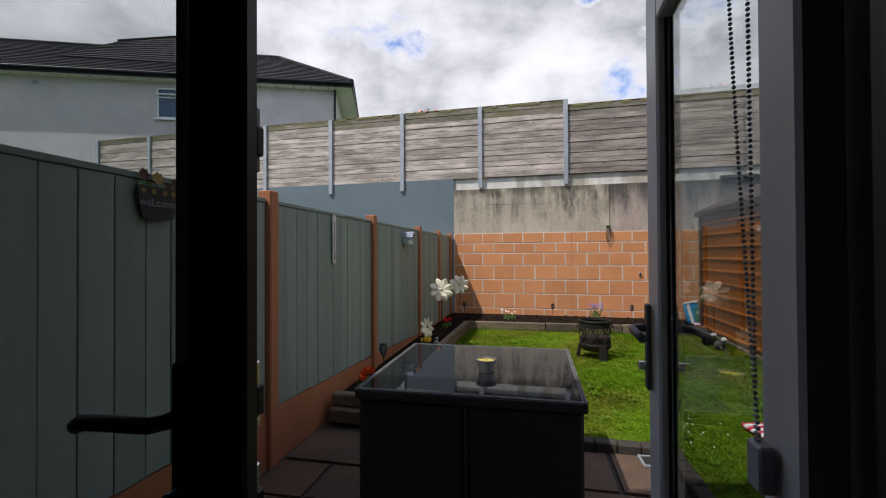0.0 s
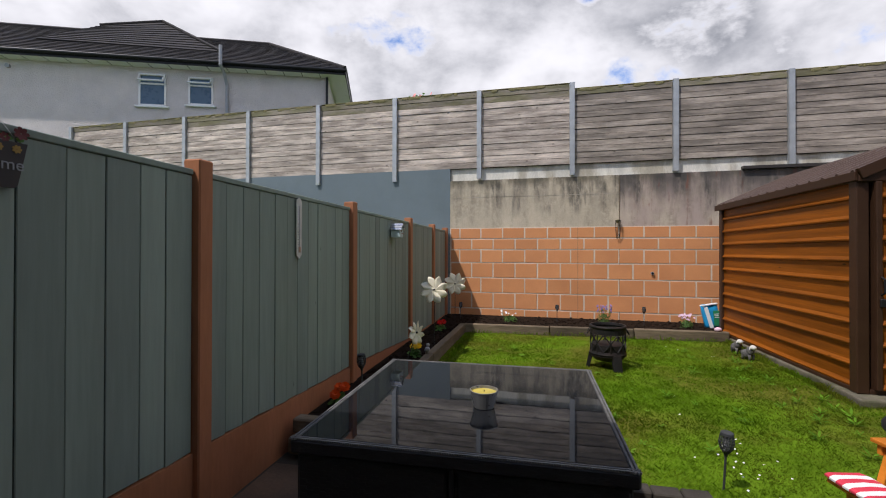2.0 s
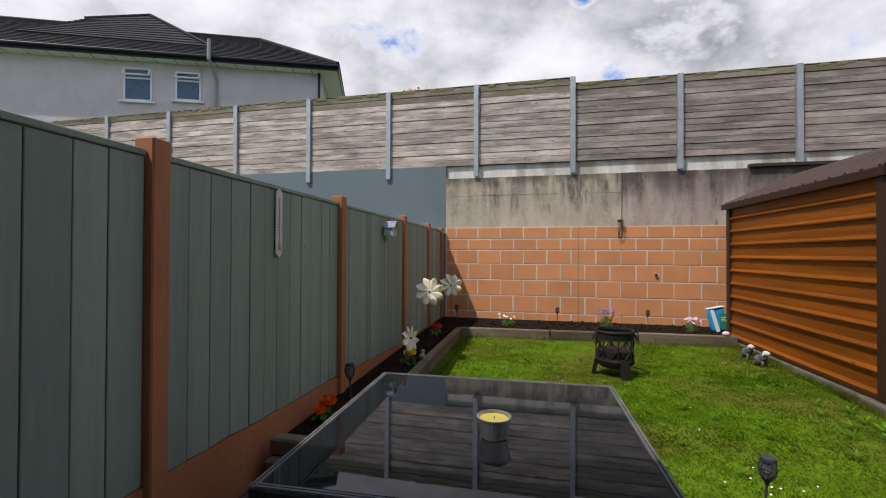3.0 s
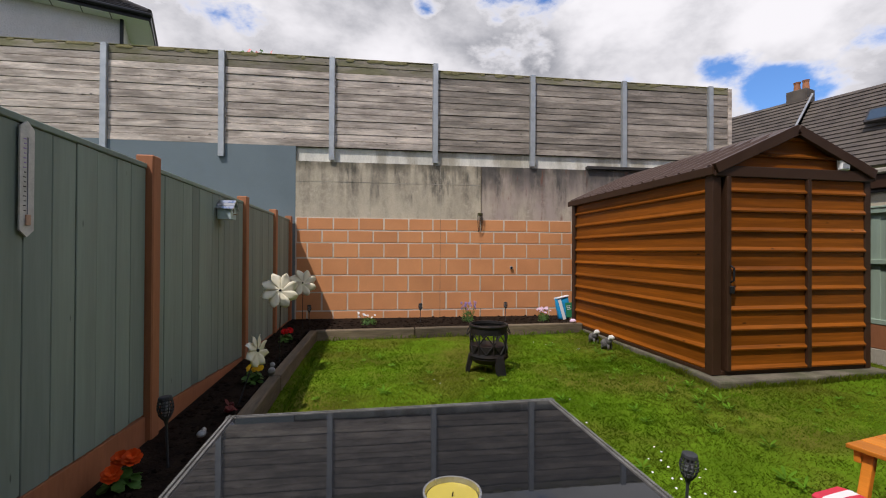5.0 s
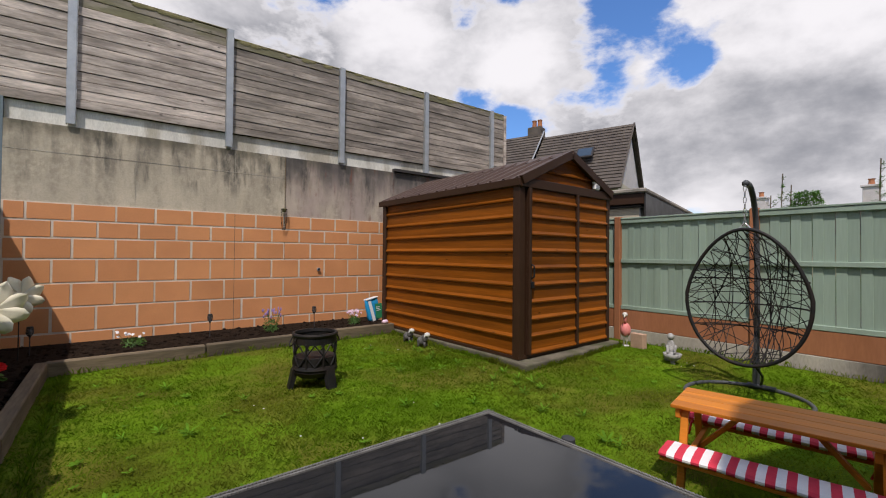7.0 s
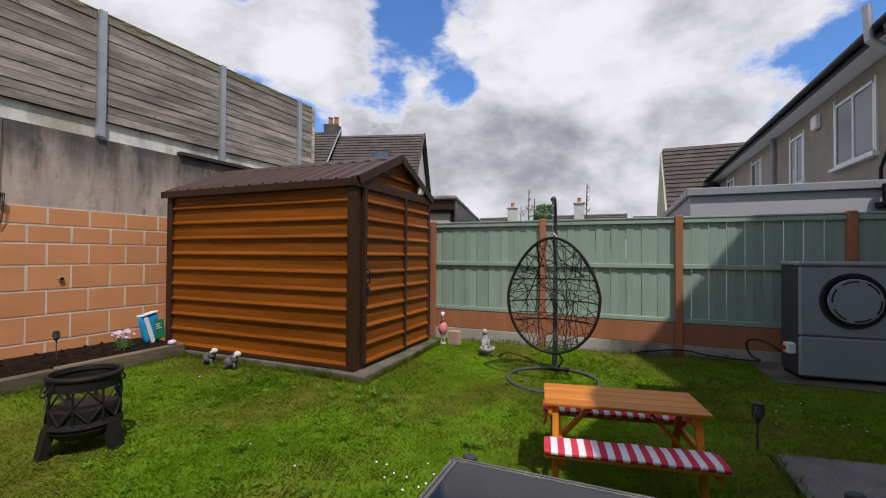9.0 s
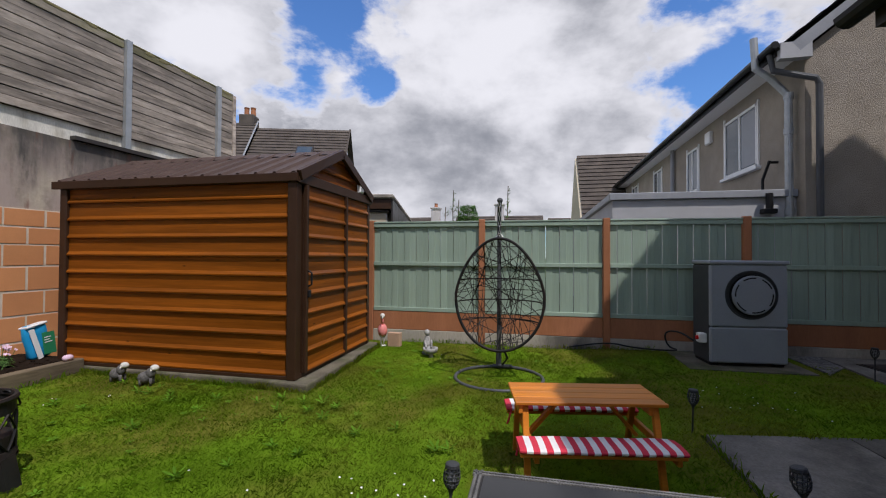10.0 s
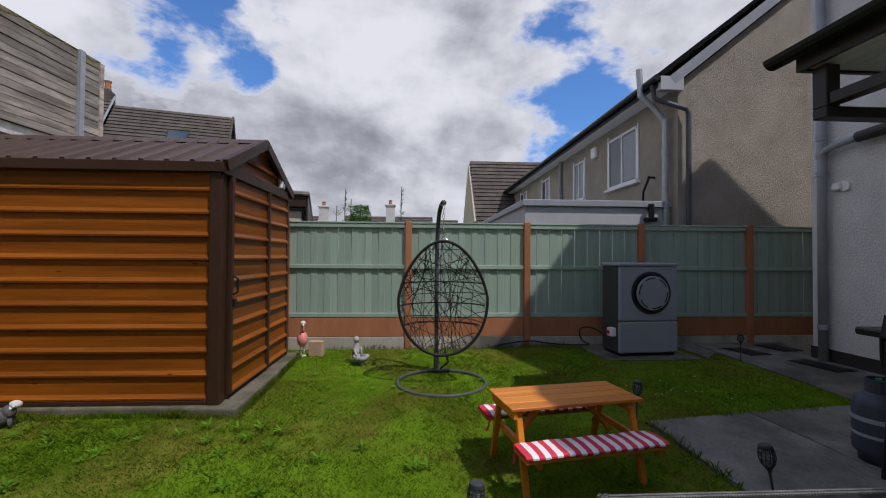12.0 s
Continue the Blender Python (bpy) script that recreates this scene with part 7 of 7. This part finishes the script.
    for sx in (-1, 1):
        petals(bm, (0, 0, 0.05), (sx, 0, 1), 0.07, 3, 0.6, 0.1, sx)
    o = tagged(link_mesh("insect_ornament", bm, RED_DARK, smooth=True), "small red painted insect ornament in the bed", "ornament")
    o.matrix_basis = pose(-1.42, 5.35, 0.055)
    o = tagged(link_mesh("hedgehog_ornament", ball(ball(bmesh.new(), (0, 0, 0.04), 0.028, 2, (1, 1.4, 0.8)), (0, 0.04, 0.05), 0.016, 2), STONE, smooth=True), "small grey stone animal ornament on the soil", "ornament")
    o.matrix_basis = pose(-1.45, 4.9, 0.05)
    # barbecue and gas bottle at the corner
    q = thing("barbecue", pose(1.42, 0.95, -0.02), "black gas barbecue on legs by the house", "barbecue")
    part("firebox", B((-0.3, -0.2, 0.68), (0.3, 0.2, 0.88), 0.03), IRON, q)
    part("lid", prism(bmesh.new(), [(-0.2, 0.885), (0.2, 0.885), (0.17, 1.02), (0.05, 1.08), (-0.08, 1.08), (-0.18, 1.0)], -0.3, 0.3, pose(0, 0, 0, 0, 0, 90)), IRON, q)
    part("side_shelf", B((0.31, -0.16, 0.87), (0.50, 0.16, 0.92), 0.012), BLACK, q)
    for x in (-0.26, 0.26):
        for y in (-0.16, 0.16):
            part("leg", R((x * 1.15, y * 1.15, 0), (x, y, 0.68), 0.014, n=8), IRON, q)
    part("shelf_bracket", tube(bmesh.new(), [(0.47, -0.02, 0.87), (0.47, -0.02, 0.72), (0.46, -0.02, 0.66)], 0.02, 8), BLACK, q)
    part("grip", tube(bmesh.new(), [(-0.18, -0.22, 1.0), (-0.18, -0.27, 1.0), (0.18, -0.27, 1.0), (0.18, -0.22, 1.0)], 0.012, 8), STEEL, q)
    n = thing("gas_bottle", pose(1.93, 0.90, -0.02), "dark blue-grey steel gas bottle with green valve cap", "gas bottle")
    part("cylinder", spin(bmesh.new(), [(0.12, 0.0), (0.125, 0.05), (0.15, 0.07), (0.155, 0.1), (0.155, 0.37), (0.14, 0.43), (0.09, 0.47), (0.03, 0.485)], 28), GASBLUE, n, smooth=True)
    part("collar", spin(bmesh.new(), [(0.085, 0.46), (0.085, 0.56), (0.078, 0.56), (0.078, 0.46)], 20, closed=True), GASBLUE, n)
    part("valve", R((0, 0, 0.48), (0, 0, 0.56), 0.03), GREENBAG, n, "green valve cap")
    for z, wd in ((0.28, 0.03), (0.18, 0.02)):
        part("print_bar", spin(bmesh.new(), [(0.1562, z), (0.1562, z + wd)], 28), PIPEGREY, n)
    part("hose", tube(bmesh.new(), [(0, 0, 0.55), (-0.1, 0.05, 0.62), (-0.25, 0.12, 0.5), (-0.4, 0.22, 0.62)], 0.008, 6), BLACK, n)


GASBLUE = mat("blue_grey_gas_bottle_paint", (0.055, 0.062, 0.085), 0.45, var=0.15, scale=6, bump=0.05)
DULL_GOLD = mat("dull_gold_painted_metal", (0.30, 0.19, 0.05), 0.5, var=0.2, scale=12, bump=0.05)
RED_DARK = mat("dark_red_painted_metal", (0.10, 0.015, 0.015), 0.5, var=0.15, scale=12, bump=0.05)
build_house_a()
build_house_n()
build_house_b()
build_far()
build_beds()
build_small()


# ---- pieces: patio flags, kerb blocks, painted blocks ----
def build_flags():
    rnd = random.Random(41)
    f = bpy.data.objects["floor_patio"]
    rows = [0.66, 1.12, 1.62, 2.02, 2.58, 3.04, 3.62]
    for j, (a, b) in enumerate(zip(rows, rows[1:])):
        x = -1.78 + (0.0 if j % 2 else -0.2)
        while x < 1.02:
            w = rnd.choice((0.42, 0.56, 0.62, 0.78))
            x0, x1 = max(x, -1.78), min(x + w, 1.06)
            if x1 - x0 > 0.12:
                poly = [(x0 + 0.012 + rnd.uniform(0, .008), a + 0.012 + rnd.uniform(0, .01)), (x1 - 0.012 - rnd.uniform(0, .008), a + 0.012 + rnd.uniform(0, .01)),
                        (x1 - 0.012 - rnd.uniform(0, .008), b - 0.012 - rnd.uniform(0, .01)), (x0 + 0.012 + rnd.uniform(0, .008), b - 0.012 - rnd.uniform(0, .01))]
                part("flagstone", slab_poly(bmesh.new(), poly, -0.15, -0.118 + rnd.uniform(-.003, .004)), FLAG, f)
            x += w
    k = thing("kerb", pose(0, 0, 0), "charcoal block kerb between patio and lawn", "kerb")
    for i in range(13):
        x = -1.15 + i * 0.172
        part("kerb_block", B((x, 3.625, -0.2), (x + 0.165, 3.735, -0.052 + rnd.uniform(-.004, .004)), 0.008), KERB, k)
    for i in range(9):
        y = 3.55 - i * 0.172
        part("kerb_block", B((1.085, y - 0.093, -0.2), (1.19, y + 0.072, -0.05 + rnd.uniform(-.004, .004)), 0.008), KERB, k)


def build_blocks():
    rnd = random.Random(42)
    rows = [-0.12, 0.19, 0.525, 0.84, 1.16, 1.44, 1.67, 1.905]
    w = 0.460
    for j, (a, b) in enumerate(zip(rows, rows[1:])):
        u = (0.68 if j % 2 == 0 else 0.48) - 2 * w
        while u < 7.5:
            u0, u1 = max(u, 0.01), min(u + w, 7.58)
            if u1 - u0 > 0.05:
                g = 0.0135
                bm = B((u0 + g + rnd.uniform(-.003, .003), -0.0175, a + g + rnd.uniform(-.003, .003)), (u1 - g + rnd.uniform(-.003, .003), -0.0125, b - g + rnd.uniform(-.003, .003)), 0.0015)
                part("brick", bm, BRICK, mortar)
            u += w
    # a pipe stub
    p = thing("wall_pipe", WALL @ pose(4.05, -0.02, 0.98), "short drain pipe stub in the painted wall", "pipe")
    part("stub", R((0, -0.03, 0), (0, 0.01, 0), 0.03, n=14), PIPEGREY, p)
    # black disc over the solid stub paints the shaded bore
    part("bore", R((0, -0.0305, 0), (0, -0.032, 0), 0.022, n=14), BLACK, p)


build_flags()
build_blocks()
